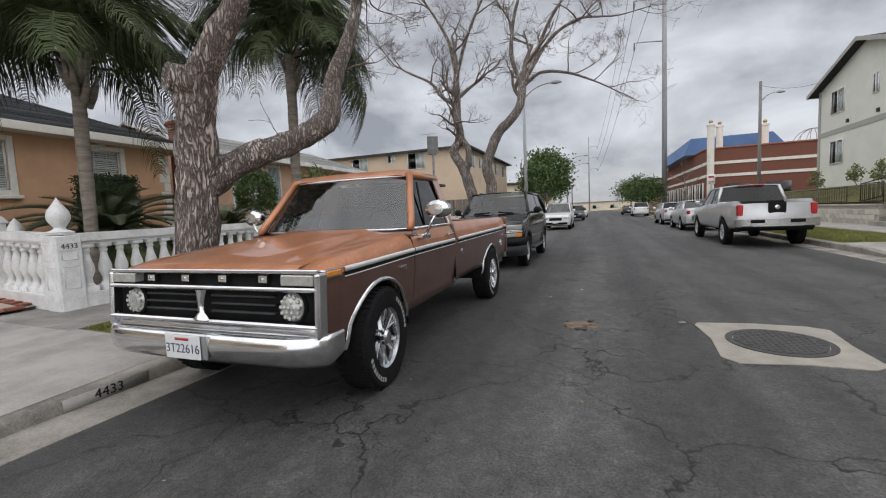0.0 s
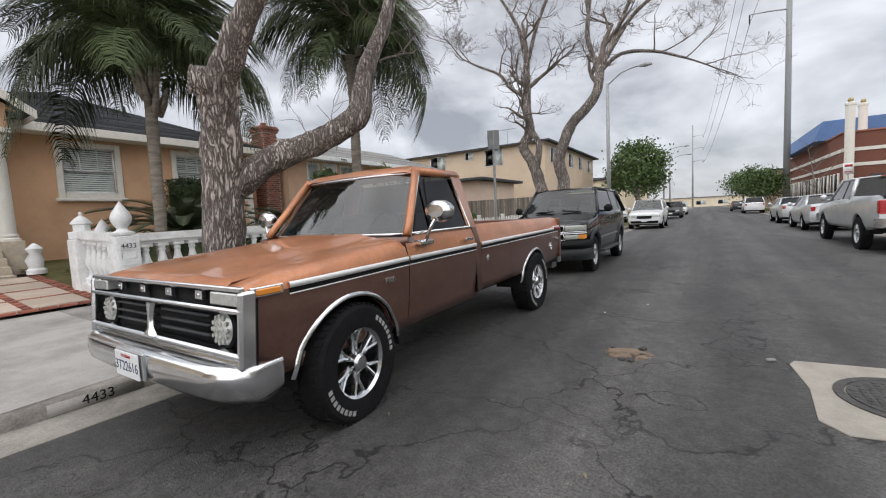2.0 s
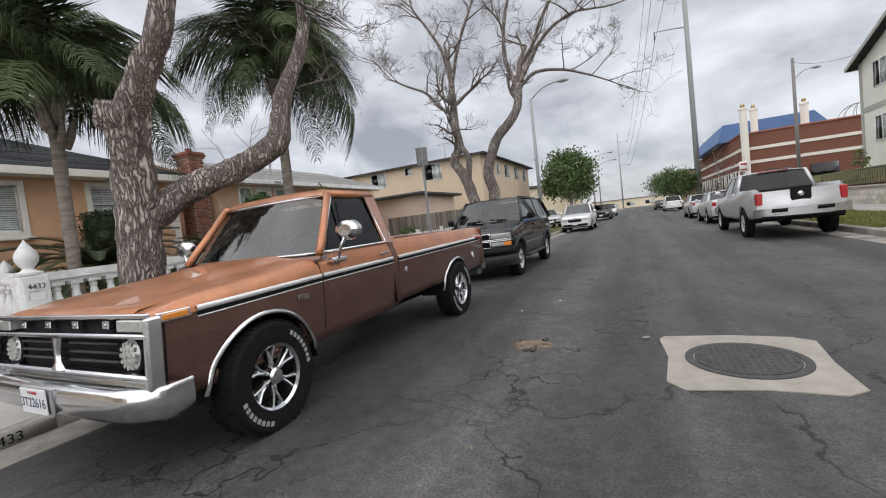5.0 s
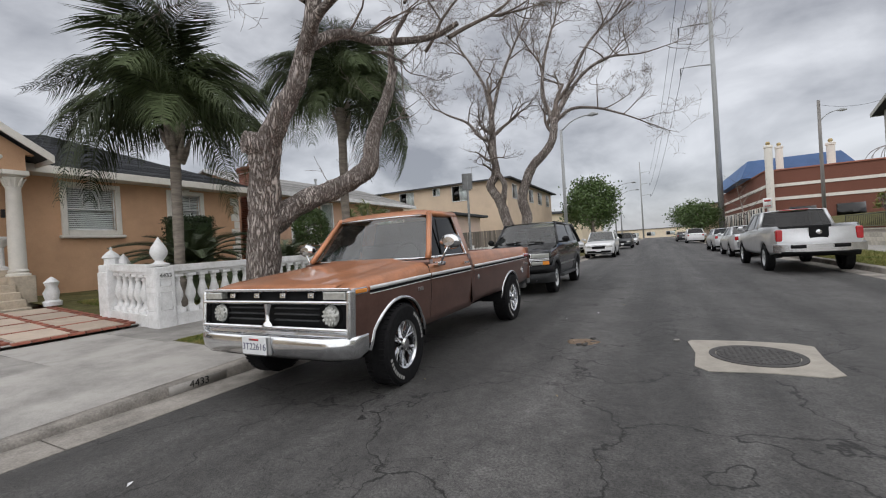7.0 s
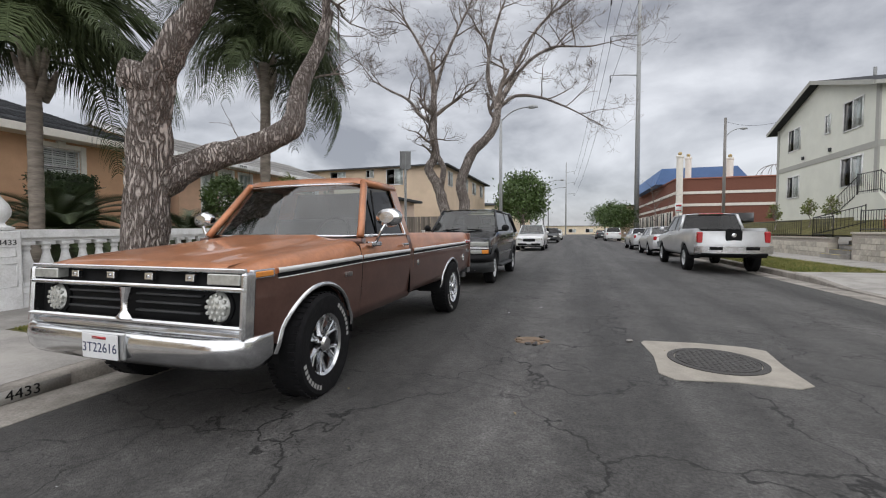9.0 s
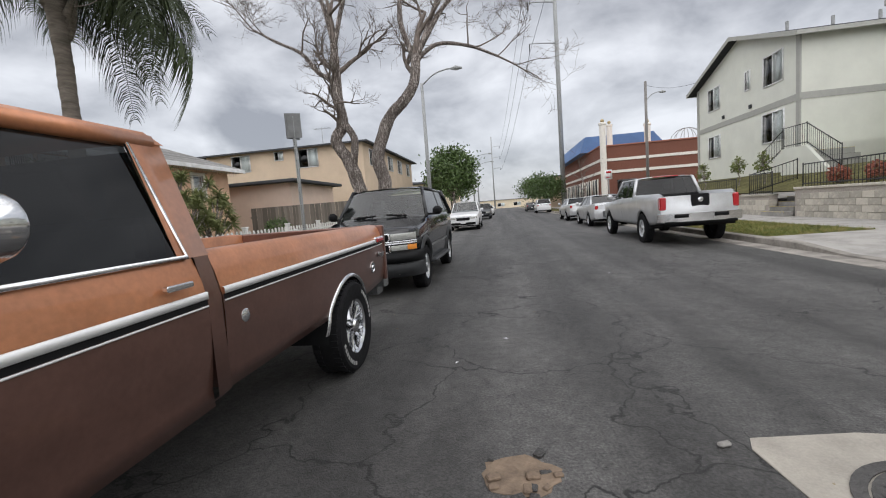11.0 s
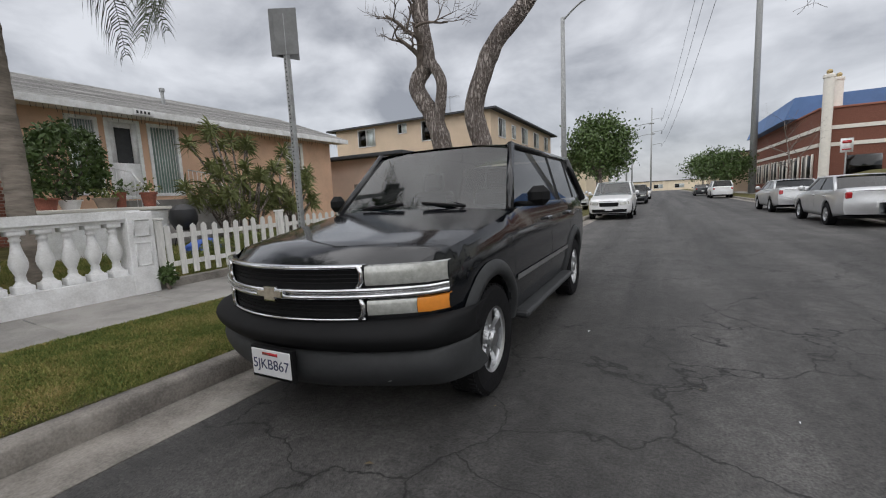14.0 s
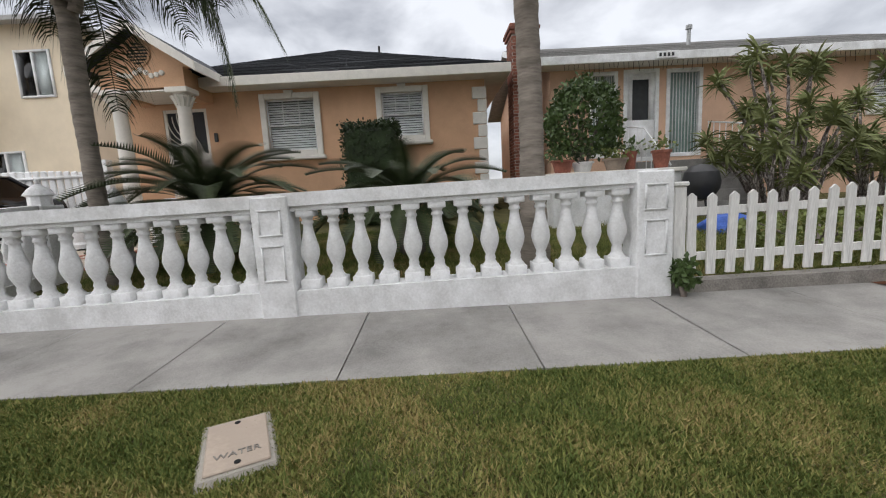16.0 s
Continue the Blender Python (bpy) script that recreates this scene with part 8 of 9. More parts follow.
# ---- lawns of single blades ----
def lawn(name, label, x0, x1, y0, y1, n, zf, seed, h=(0.010, 0.034), clumps=0, broad=1.0):
    """Single blades; with clumps they gather round that many centres, and broad widens them into leaves."""
    rng = np.random.default_rng(seed)
    x, y = rng.uniform(x0, x1, n), rng.uniform(y0, y1, n)
    if clumps:
        k = rng.integers(0, clumps, n)
        cx, cy, cr = rng.uniform(x0, x1, clumps), rng.uniform(y0, y1, clumps), rng.uniform(0.02, 0.09, clumps)
        x = np.clip(cx[k] + rng.normal(0, 1, n) * cr[k], x0, x1)
        y = np.clip(cy[k] + rng.normal(0, 1, n) * cr[k], y0, y1)
    z = np.array([zf(a, b) for a, b in zip(x, y)])
    a = rng.uniform(0, 6.28, n)
    hh = rng.uniform(h[0], h[1], n)
    w = rng.uniform(0.004, 0.009, n) * broad
    lean = rng.uniform(0.3, 1.6, n)
    b = rng.uniform(0, 6.28, n)
    V = np.empty((n, 3, 3))
    V[:, 0] = np.stack([x - w * np.cos(a), y - w * np.sin(a), z - 0.008], 1)
    V[:, 1] = np.stack([x + w * np.cos(a), y + w * np.sin(a), z - 0.008], 1)
    V[:, 2] = np.stack([x + hh * lean * np.cos(b), y + hh * lean * np.sin(b), z + hh], 1)
    me = bpy.data.meshes.new(name)
    me.from_pydata(V.reshape(-1, 3).tolist(), [], np.arange(3 * n).reshape(-1, 3).tolist())
    me.materials.append(M["blade"])
    return tagged(new(name, me), label, "grass", "", "stuff")


park_z = lambda x, y: lerp(0.185, curb_h(y), (x - WALK_IN) / (CURB_L - 0.165 - WALK_IN)) + 0.005
lawn("grass", "short patchy green and straw-coloured grass in the parkway", WALK_IN + 0.02, CURB_L - 0.17, 0.15, 9.5, 300000, park_z, 1, (0.008, 0.026))
lawn("weeds", "low broad-leaved weeds in clumps among the parkway grass", WALK_IN + 0.04, CURB_L - 0.2, 0.2, 9.4, 60000, park_z, 6, (0.008, 0.026), 1400, 1.15)
lawn("grass", "short grass in the parkway farther on", WALK_IN + 0.02, CURB_L - 0.17, 9.5, 22, 40000, park_z, 2, (0.03, 0.08))
lawn("grass", "mown green lawn behind the balustrade", -9.5, FENCE_X - 0.15, 1.1, 8.2, 90000, lambda x, y: ground_z(x, y), 3, (0.03, 0.07))
lawn("grass", "grass behind the picket fence", -8.8, FENCE_X - 0.15, 8.2, 16, 35000, lambda x, y: ground_z(x, y), 4, (0.04, 0.14))
lawn("grass", "grass strip beside the far pavement", 7.2, 9.38, 10.4, 26, 22000, lambda x, y: 0.16, 5, (0.03, 0.09))


# ---- across the street ----
def block_wall(name, label, x, y0, y1, z0, z1, cap=True):
    """A retaining wall of split-face blocks, whose face looks along -x."""
    T = thing(name, label, "wall")
    bm = NB()
    box(bm, x + 0.02, x + 0.3, y0, y1, z0, z1)
    part("mortar_core", bm, "mortar", T, smooth=False)
    b = NB()
    box(b, -0.02, 0.03, -0.196, 0.196, -0.095, 0.095, bevel=0.008)
    me = mesh_of(b, "block", "block")
    n = int((z1 - z0) / 0.2)
    for k in range(n):
        y = y0 + 0.2 + (0.2 if k % 2 else 0.0)
        while y < y1 - 0.15:
            piece("block", me, T, pose(x + random.uniform(-0.006, 0.006), y, z0 + 0.1 + k * 0.2))
            y += 0.402
    e = NB()
    box(e, -0.13, 0.13, -0.02, 0.03, -0.095, 0.095, bevel=0.008)
    me2 = mesh_of(e, "block", "block")
    for k in range(n):
        piece("block", me2, T, pose(x + 0.14, y0, z0 + 0.1 + k * 0.2))
    bm = NB()
    y = y0
    while y < y1:
        box(bm, x - 0.04, x + 0.34, y + 0.004, min(y + 0.6, y1) - 0.004, z1, z1 + 0.07, bevel=0.008)
        y += 0.6
    part("coping", bm, "block", T)
    return T


block_wall("retaining_wall", "tan split-face block retaining wall before the raised yard", 11.2, 3.0, 16.0, 0.16, 1.1)
block_wall("retaining_wall", "low block wall beside the steps", 11.2, 17.4, 27.0, 0.16, 0.9)
st = thing("entry_steps", "concrete entry steps with yellow edges", "stairs")
for k in range(5):
    bm = NB()
    box(bm, 10.9 + 0.3 * k, 10.9 + 0.3 * (k + 1) + 0.02, 16.05, 17.35, 0.1, 0.17 + 0.165 * (k + 1))
    s_ = part("step", bm, "concrete", st, smooth=False)
    bm = NB()
    box(bm, 10.895 + 0.3 * k, 10.94 + 0.3 * k, 16.05, 17.35, 0.17 + 0.165 * (k + 1), 0.174 + 0.165 * (k + 1))
    part("edge_stripe", bm, "yellow", s_)


def iron_rail(name, label, pts, h=0.9, gap=0.13):
    T = thing(name, label, "railing")
    P = [Vector(p) for p in pts]
    for a, b in zip(P, P[1:]):
        L = (b - a).length
        bm = NB()
        for z in (0.1, h):
            tube(bm, [a + Vector((0, 0, z)), b + Vector((0, 0, z))], 0.02, 5)
        part("rail", bm, "iron", T)
        n = max(2, int(L / gap))
        for k in range(n + 1):
            p = a.lerp(b, k / n)
            bm = NB()
            r = 0.02 if k in (0, n) else 0.009
            tube(bm, [p, p + Vector((0, 0, h + (0.05 if r > 0.015 else 0)))], r, 5)
            part("baluster", bm, "iron", T)


def white_block(label, x0, x1, y0, y1, z0, z1, wins):
    T = two_storey("apartment_block", label, x0, x1, y0, y1, z0, z1, "grey_white", wins_x=wins, face_x=-1, roof="gable_x")
    bm = NB()
    box(bm, x0 - 0.03, x1, y0 - 0.03, y1 + 0.03, z1 - 2.95, z1 - 2.65)
    part("grey_band", bm, "band", T, "grey band between the storeys", smooth=False)
    for y in (y0 + 0.1, y1 - 0.1):
        bm = NB()
        box(bm, x0 - 0.06, x0 + 0.02, y - 0.12, y + 0.12, z0, z1)
        part("corner_board", bm, "band", T, smooth=False)
    for y in (lerp(y0, y1, 0.38), lerp(y0, y1, 0.66)):
        bm = NB()
        box(bm, x0 - 0.10, x0 - 0.01, y - 0.09, y + 0.09, z1 - 2.5, z1 - 2.3, bevel=0.01)
        part("wall_lamp", bm, "plastic_grey", T)
    bm = NB()
    for k in range(3):
        lathe(bm, [(0.08, 0), (0.08, 0.45)], (x0 + 2.0 + k * 2.2, lerp(y0, y1, 0.42), z1 + 1.5), n=8)
    part("roof_vent", bm, "galv", T)
    return T


A_ = white_block("pale grey-white two-storey apartment house with a gable to the street", 15.0, 28, 21.75, 31.85, 0.9, 8.05, [(23.7, 7.05, 1.45, 1.4), (25.9, 7.1, 0.42, 0.95), (29.6, 7.0, 1.4, 1.3), (23.7, 4.2, 1.65, 1.4), (29.6, 4.0, 1.4, 1.3)])
white_block("pale grey-white two-storey apartment house with iron balconies", 15.0, 28, 6.3, 16.4, 0.9, 7.3, [(14.0, 6.3, 1.5, 1.3), (8.3, 6.3, 1.4, 1.2), (13.9, 3.7, 1.5, 1.4), (8.4, 3.7, 1.4, 1.4)])
white_block("pale grey-white two-storey apartment house farther back", 15.0, 28, -12, -3.0, 0.9, 7.3, [(-5, 6.2, 1.5, 1.3), (-9.6, 6.2, 1.4, 1.2)])
# courtyard between the two: landing, stairs, gates
ct = thing("courtyard_stairs", "grey concrete courtyard stairs with dark treads", "stairs")
bm = NB()
box(bm, 11.2, 16, 17.4, 19.05, 0.9, 2.15)
part("landing", bm, "grey_white", ct, smooth=False)
for k in range(7):
    bm = NB()
    box(bm, 11.3, 12.8, 17.4 - 0.28 * (k + 1), 17.4 - 0.28 * k, 0.9, 2.15 - 0.175 * (k + 1))
    s_ = part("step", bm, "band", ct, smooth=False)
    bm = NB()
    box(bm, 11.3, 12.8, 17.4 - 0.28 * (k + 1) - 0.005, 17.4 - 0.28 * (k + 1) + 0.04, 2.15 - 0.175 * (k + 1), 2.155 - 0.175 * (k + 1))
    part("edge_stripe", bm, "yellow" if k in (0, 6) else "plastic_grey", s_)
bm = NB()
prism(bm, [(15.4, 0.9), (17.4, 0.9), (17.4, 2.15), (15.4, 1.0)], "x", 11.15, 11.3)
part("string_wall", bm, "grey_white", ct, smooth=False)
bm = NB()
box(bm, 16, 16.2, 15.3, 19.05, 0.9, 4.2)
part("court_wall", bm, "grey_white", ct, smooth=False)
for y in (15.6, 17.2):
    bm = NB()
    box(bm, 15.94, 15.998, y, y + 0.95, 2.0, 4.0, bevel=0.01)
    part("door", bm, "iron", ct, "dark metal security door")
ct.location, ct.scale = (2.9, 2.55, -0.35), (1, 1, 1.5)
iron_rail("iron_railing", "black iron stair railing", [(14.12, 21.5, 2.9), (14.12, 19.95, 2.9), (14.12, 18.1, 1.75)])
iron_rail("iron_railing", "black iron railing around the landing", [(14.2, 21.6, 2.85), (14.2, 23.2, 2.0)])
iron_rail("iron_railing", "black iron gate and railing beside the steps", [(11.35, 17.45, 0.97), (11.35, 18.9, 0.97), (13.1, 18.9, 1.46)], 0.8)
iron_rail("iron_railing", "black iron railing on the raised yard", [(11.4, 8.0, 1.17), (11.4, 15.9, 1.17)], 0.75)
iron_rail("iron_railing", "black iron railing along the yard wall", [(11.4, 20.0, 0.97), (11.4, 26.9, 0.97)], 0.7, 0.2)
for k, (x, y) in enumerate(((12.0, 15.2), (12.1, 13.9), (11.9, 12.4), (12.1, 10.6))):
    shrub("shrub", "small red-leaved bush on the raised yard" if k < 2 else "small green bush on the raised yard", (x, y, ground_z(x, y) - 0.02), (0.55, 0.6, 0.55), 500, 0.10, 70 + k, "terracotta" if k < 2 else "leaf")
for k, (x, y) in enumerate(((12.6, 20.2), (12.8, 22.6), (12.3, 25.0))):
    leafy_tree("young thin tree on the raised yard", (x, y, ground_z(x, y)), 1.4, 0.6, 300, 0.12, 80 + k, "leaf_light", 0.03)


# ---- brick building with the blue roof ----
bb = thing("brick_building", "red brick commercial building with a blue roof and pale bands", "building")
bm = NB()
box(bm, 12.4, 27, 50.0, 80, 0, 7.0)
part("wall", bm, "brick", bb, "red brick wall", smooth=False)
for z in (4.0, 5.35):
    bm = NB()
    box(bm, 12.32, 27.1, 49.92, 80.1, z, z + 0.3)
    part("pale_band", bm, "trim", bb, smooth=False)
bm = NB()
box(bm, 12.28, 27.1, 49.88, 80.1, 7.0, 7.15, bevel=0.02)
part("coping", bm, "brick", bb)
bm = NB()
prism(bm, [(11.3, 7.15), (21.8, 7.15), (20.2, 9.1), (12.0, 9.1)], "y", 56, 76)
part("roof", bm, "blue", bb, "blue sloping roof", smooth=False)
for k in range(7):
    bm = NB()
    y = 51 + k * 4.0
    box(bm, 12.25, 12.36, y, y + 2.6, 1.2, 3.4)
    w_ = part("window", bm, "tint_dark", bb, "dark shop window")
    bm = NB()
    for yy in (y - 0.08, y + 1.3, y + 2.6):
        box(bm, 12.2, 12.37, yy, yy + 0.08, 1.1, 3.5)
    part("frame", bm, "trim", w_)
for k in range(2):
    bm = NB()
    box(bm, 14.2 + k * 3.6, 16.3 + k * 3.6, 49.9, 49.99, 1.4, 3.2)
    part("window", bm, "tint_dark", bb)
for x, y, h in ((12.65, 49.4, 9.9), (14.5, 54, 10.4), (18.2, 52, 9.8)):
    bm = NB()
    lathe(bm, [(0.34, 0), (0.34, h - 0.6), (0.40, h - 0.55), (0.40, h - 0.35), (0.34, h - 0.3)], (x, y, 0), n=20)
    c_ = part("column", bm, "trim", bb, "tall cream column")
    bm = NB()
    lathe(bm, [(0.10, h - 0.3), (0.17, h - 0.22), (0.21, h - 0.10), (0.17, h + 0.02), (0.08, h + 0.09), (0.0, h + 0.1)], (x, y, 0), n=16, cap=False)
    part("ball", bm, "gold", c_, "gold ball finial")
dm = thing("wire_dome", "open metal hoop frame on the brick building's roof", "structure frame")
for k in range(6):
    bm = NB()
    a = math.pi * k / 6
    tube(bm, [(22.4 + 1.7 * math.cos(a) * math.cos(t), 52.0 + 1.7 * math.sin(a) * math.cos(t), 7.12 + 1.4 * math.sin(t)) for t in np.linspace(0, math.pi, 13)], 0.03, 4)
    part("hoop", bm, "galv", dm)
two_storey("shop_building", "grey commercial building farther up the street", 9.6, 24, 82, 110, 0, 6.0, "beige", wins_x=[(86, 4, 2, 1.5), (92, 4, 2, 1.5), (98, 4, 2, 1.5)], face_x=-1)
two_storey("apartment_block", "pale apartment block farther up the street", -26, -9, 70, 100, 0, 6.0, "cream", wins_x=[(74, 4.5, 1.5, 1.2), (80, 4.5, 1.5, 1.2), (90, 4.5, 1.5, 1.2)], roof="hip")
two_storey("shop_building", "low pale building closing the street", -30, 30, 185, 200, -0.1, 3.6, "cream", wins_y=[(-6, 1.6, 3, 1.4), (0, 1.6, 3, 1.4), (7, 1.6, 3, 1.4)], roof="flat")


# ---- poles, lamps, signs and cables ----
def power_pole(label, x, y, h, arms, r=0.22, lean=0.0):
    T = thing("utility_pole", label, "utility pole", (x, y, 0))
    bm = NB()
    tube(bm, [(0, 0, -0.1), (lean * 0.5, 0, h * 0.5), (lean, 0, h)], [r, r * 0.8, r * 0.55], 12)
    part("pole", bm, "galv", T, "tall grey steel pole")
    tips = []
    for z, L in arms:
        bm = NB()
        q = (lean * z / h, 0)
        tube(bm, spline([(q[0], 0, z - 0.25), (q[0] - L * 0.5, 0, z + 0.0), (q[0] - L, 0, z + 0.12)], 3), [0.09, 0.085, 0.08, 0.075, 0.07, 0.06, 0.05], 6)
        a = part("arm", bm, "galv", T)
        bm = NB()
        zz = z + 0.1
        prof = []
        for k in range(9):
            prof += [(0.045, zz - 0.12 * k), (0.11, zz - 0.12 * k - 0.04), (0.045, zz - 0.12 * k - 0.08)]
        lathe(bm, prof[::-1], (q[0] - L, 0, 0), n=8)
        part("insulator", bm, "plastic_grey", a, "ribbed hanging insulator")
        tips.append(Vector((x + q[0] - L, y, zz - 1.1)))
    return tips


t1 = power_pole("tall grey steel power pole with side arms", 9.9, 62, 41, [(23.4, 3.7), (28.9, 3.7), (34.3, 3.7)], 0.36)
t2 = power_pole("distant steel power pole with side arms", -2.5, 178, 30, [(17.0, -3.2), (21.5, -3.2), (26.0, -3.2)], 0.32)


def cable(label, a, b, sag, r=0.02):
    V, F = [], []
    pts = [a.lerp(b, u) + Vector((0, 0, -sag * 4 * u * (1 - u))) for u in np.linspace(0, 1, 25)]
    limb(V, F, pts, [r] * 25, 4)
    return tagged(mesh_from("cable", V, F, "plastic", None), label, "cable")


for a, b in zip(t1, t2):
    cable("sagging overhead power cable between steel poles", a, b, 2.4, 0.03)
    cable("overhead power cable running back over the street", a, Vector((a.x + 2.5, -60, a.z + 1.5)), 2.6, 0.022)


def street_lamp(label, x, y, h, reach, wood=False):
    T = thing("street_lamp", label, "street lamp", (x, y, 0.1))
    bm = NB()
    tube(bm, [(0, 0, -0.1), (0, 0, h)], [0.11, 0.07] if not wood else [0.14, 0.10], 10)
    part("pole", bm, "galv" if not wood else "pole_wood", T)
    bm = NB()
    z0 = h - (0.1 if not wood else 1.6)
    s = math.copysign(1, reach)
    tube(bm, spline([(0, 0, z0), (reach * 0.4, 0, z0 + 0.45), (reach * 0.8, 0, z0 + 0.62), (reach, 0, z0 + 0.62)], 4), 0.035, 6)
    part("arm", bm, "galv", T)
    bm = NB()
    tube(bm, [(reach - s * 0.05, 0, z0 + 0.62), (reach + s * 0.2, 0, z0 + 0.63), (reach + s * 0.5, 0, z0 + 0.60)], [0.05, 0.12, 0.05], 8)
    part("lamp_head", bm, "galv", T, "grey cobra lamp head")


street_lamp("grey street lamp with a curved arm over the road", -2.25, 20.4, 7.35, 1.5)
street_lamp("grey street lamp farther up the street", -2.55, 56, 7.6, 2.2)
street_lamp("grey street lamp farther up the street", -2.55, 66, 7.6, 2.2)
street_lamp("weathered pole with a lamp arm across the street", 13.6, 38, 10.6, 1.1, True)
cable("thin service cable from the lamp pole to the apartment house", Vector((13.6, 38, 10.4)), Vector((16.0, 31.5, 9.0)), 0.5, 0.012)

sg = thing("street_sign", "grey parking sign seen from behind on a perforated post", "sign", (-2.74, 8.02, 0.15))
bm = NB()
box(bm, -0.027, 0.027, -0.027, 0.027, -0.1, 3.25, bevel=0.004)
post = part("post", bm, "galv", sg, "perforated square steel post")
hole = NB()
lathe(hole, [(0.0085, 0.0), (0.0085, 0.0015)], n=8)
hole_me = mesh_of(hole, "hole", "plastic")
for k in range(60):
    for a in (-90, 180):
        piece("hole", hole_me, post, pose(0, 0, 0.3 + k * 0.045, 0, 0, a) @ pose(0.027, 0, 0, 0, 90, 0))
bm = NB()
box(bm, -0.15, 0.15, -0.033, -0.029, 2.82, 3.30, bevel=0.002)
pl = part("sign_plate", bm, "sign_back", sg, "bare metal back of a sign")
pl.matrix_local = pose(0, 0, 0, 0, 0, 28)
bm = NB()
box(bm, -0.15, 0.15, 0.03, 0.034, 2.80, 3.26, bevel=0.002)
pl = part("sign_plate", bm, "sign_back", sg, "second sign plate")
pl.matrix_local = pose(0, 0, 0, 0, 0, 62)
sg2 = thing("street_sign", "small white and red sign on a post across the street", "sign", (9.2, 33, 0.15))
bm = NB()
box(bm, -0.03, 0.03, -0.03, 0.03, 0, 3.2)
part("post", bm, "galv", sg2)
bm = NB()
box(bm, -0.25, 0.25, -0.05, -0.035, 2.5, 3.2)
f_ = part("sign_plate", bm, "white", sg2)
bm = NB()
box(bm, -0.18, 0.18, -0.056, -0.05, 2.95, 3.1)
box(bm, -0.18, 0.18, -0.056, -0.05, 2.62, 2.68)
part("sign_marks", bm, "red_lens", f_)
an = thing("roof_antenna", "thin television antenna on the apartment block roof", "antenna", (-13.5, 34, 7.4))
bm = NB()
tube(bm, [(0, 0, -0.2), (0, 0, 1.6)], 0.025, 5)
for k in range(6):
    tube(bm, [(-0.6 + k * 0.25, -0.4, 1.5), (-0.6 + k * 0.25, 0.4, 1.5)], 0.012, 4)
tube(bm, [(-0.7, 0, 1.5), (0.8, 0, 1.5)], 0.015, 4)
part("aerial", bm, "galv", an)


# ---- small things on the road and in the yards ----
mh = thing("manhole", "round cast-iron manhole cover set in a pale concrete pad", "manhole", (3.03, 1.70, 0))
bm = NB()
prism(bm, [(x * 1.04, y * 0.98) for x, y in ((-0.54, 0.50), (-0.50, 0.60), (0.0, 0.66), (0.42, 0.62), (0.55, 0.52), (0.50, 0.0), (0.50, -0.50), (0.38, -0.60), (0.0, -0.58), (-0.44, -0.66), (-0.54, -0.52), (-0.50, 0.0))], "z", -0.05, 0.026)
part("concrete_pad", bm, "patch", mh, "chipped concrete pad", smooth=False)
bm = NB()
lathe(bm, [(0.40, 0.024), (0.40, 0.034), (0.345, 0.034), (0.345, 0.028)], n=40, cap=False)
part("iron_ring", bm, "iron_cover", mh)
bm = NB()
lathe(bm, [(0.335, 0.02), (0.335, 0.036), (0.0, 0.037)], n=40, cap=False)
cv = part("cover", bm, "iron_cover", mh, "dark cast-iron cover")
for i in range(-6, 7):
    for j in range(-6, 7):
        if math.hypot(i, j) < 6.2:
            bm = NB()
            box(bm, i * 0.05 - 0.014, i * 0.05 + 0.014, j * 0.05 - 0.014, j * 0.05 + 0.014, 0.036, 0.0385)
            part("stud", bm, "iron_cover", cv)
ph = thing("pothole", "small pothole with broken edges and brown leaves", "pothole", (1.33, 1.96, 0.0))
bm = NB()
vs = []
for k in range(22):
    a = 2 * math.pi * k / 22
    r = 0.15 * (1 + 0.35 * noise.noise(Vector((math.cos(a) * 2, math.sin(a) * 2, 3))))
    vs.append((r * 1.25 * math.cos(a), r * math.sin(a)))
prism(bm, vs, "z", 0.012, 0.0215)
part("broken_patch", bm, "patch_dirt", ph, smooth=False)
rng = random.Random(2)
for k in range(14):
    bm = NB()
    s = rng.uniform(0.012, 0.035)
    box(bm, -s, s, -s * 0.7, s * 0.7, 0, s * 0.7, bevel=s * 0.2)
    a = rng.uniform(0, 6.28)
    r = rng.uniform(0.05, 0.24)
    o_ = part("rubble", bm, "asphalt" if k % 2 else "patch_dirt", ph)
    o_.matrix_local = pose(r * math.cos(a), r * math.sin(a), 0.018, 0, 0, rng.uniform(0, 90))
bm = NB()
box(bm, -0.04, 0.03, -0.018, 0.018, 0.02, 0.045, bevel=0.01)
o_ = part("litter", bm, "concrete", None)
o_.matrix_world = pose(2.36, 2.22, 0.0, 0, 0, 20)
tagged(o_, "crumpled pale litter beside the manhole", "litter")
for k in range(26):
    bm = NB()
    s = rng.uniform(0.010, 0.03)
    V2 = [bm.verts.new(p) for p in ((-s, 0, 0), (0, s * 0.4, 0.008), (s, 0, 0.002), (0, -s * 0.4, 0.006))]
    bm.faces.new(V2)
    o_ = part("fallen_leaf", bm, "frond_dry" if k % 3 else "paper", None)
    o_.matrix_world = pose(rng.uniform(-1.5, 4.5), rng.uniform(-2.5, 9), 0.021, 0, 0, rng.uniform(0, 360))
    tagged(o_, "small dry fallen leaf on the asphalt" if k % 3 else "small pale scrap on the asphalt", "leaf" if k % 3 else "litter", "scraps on the road")
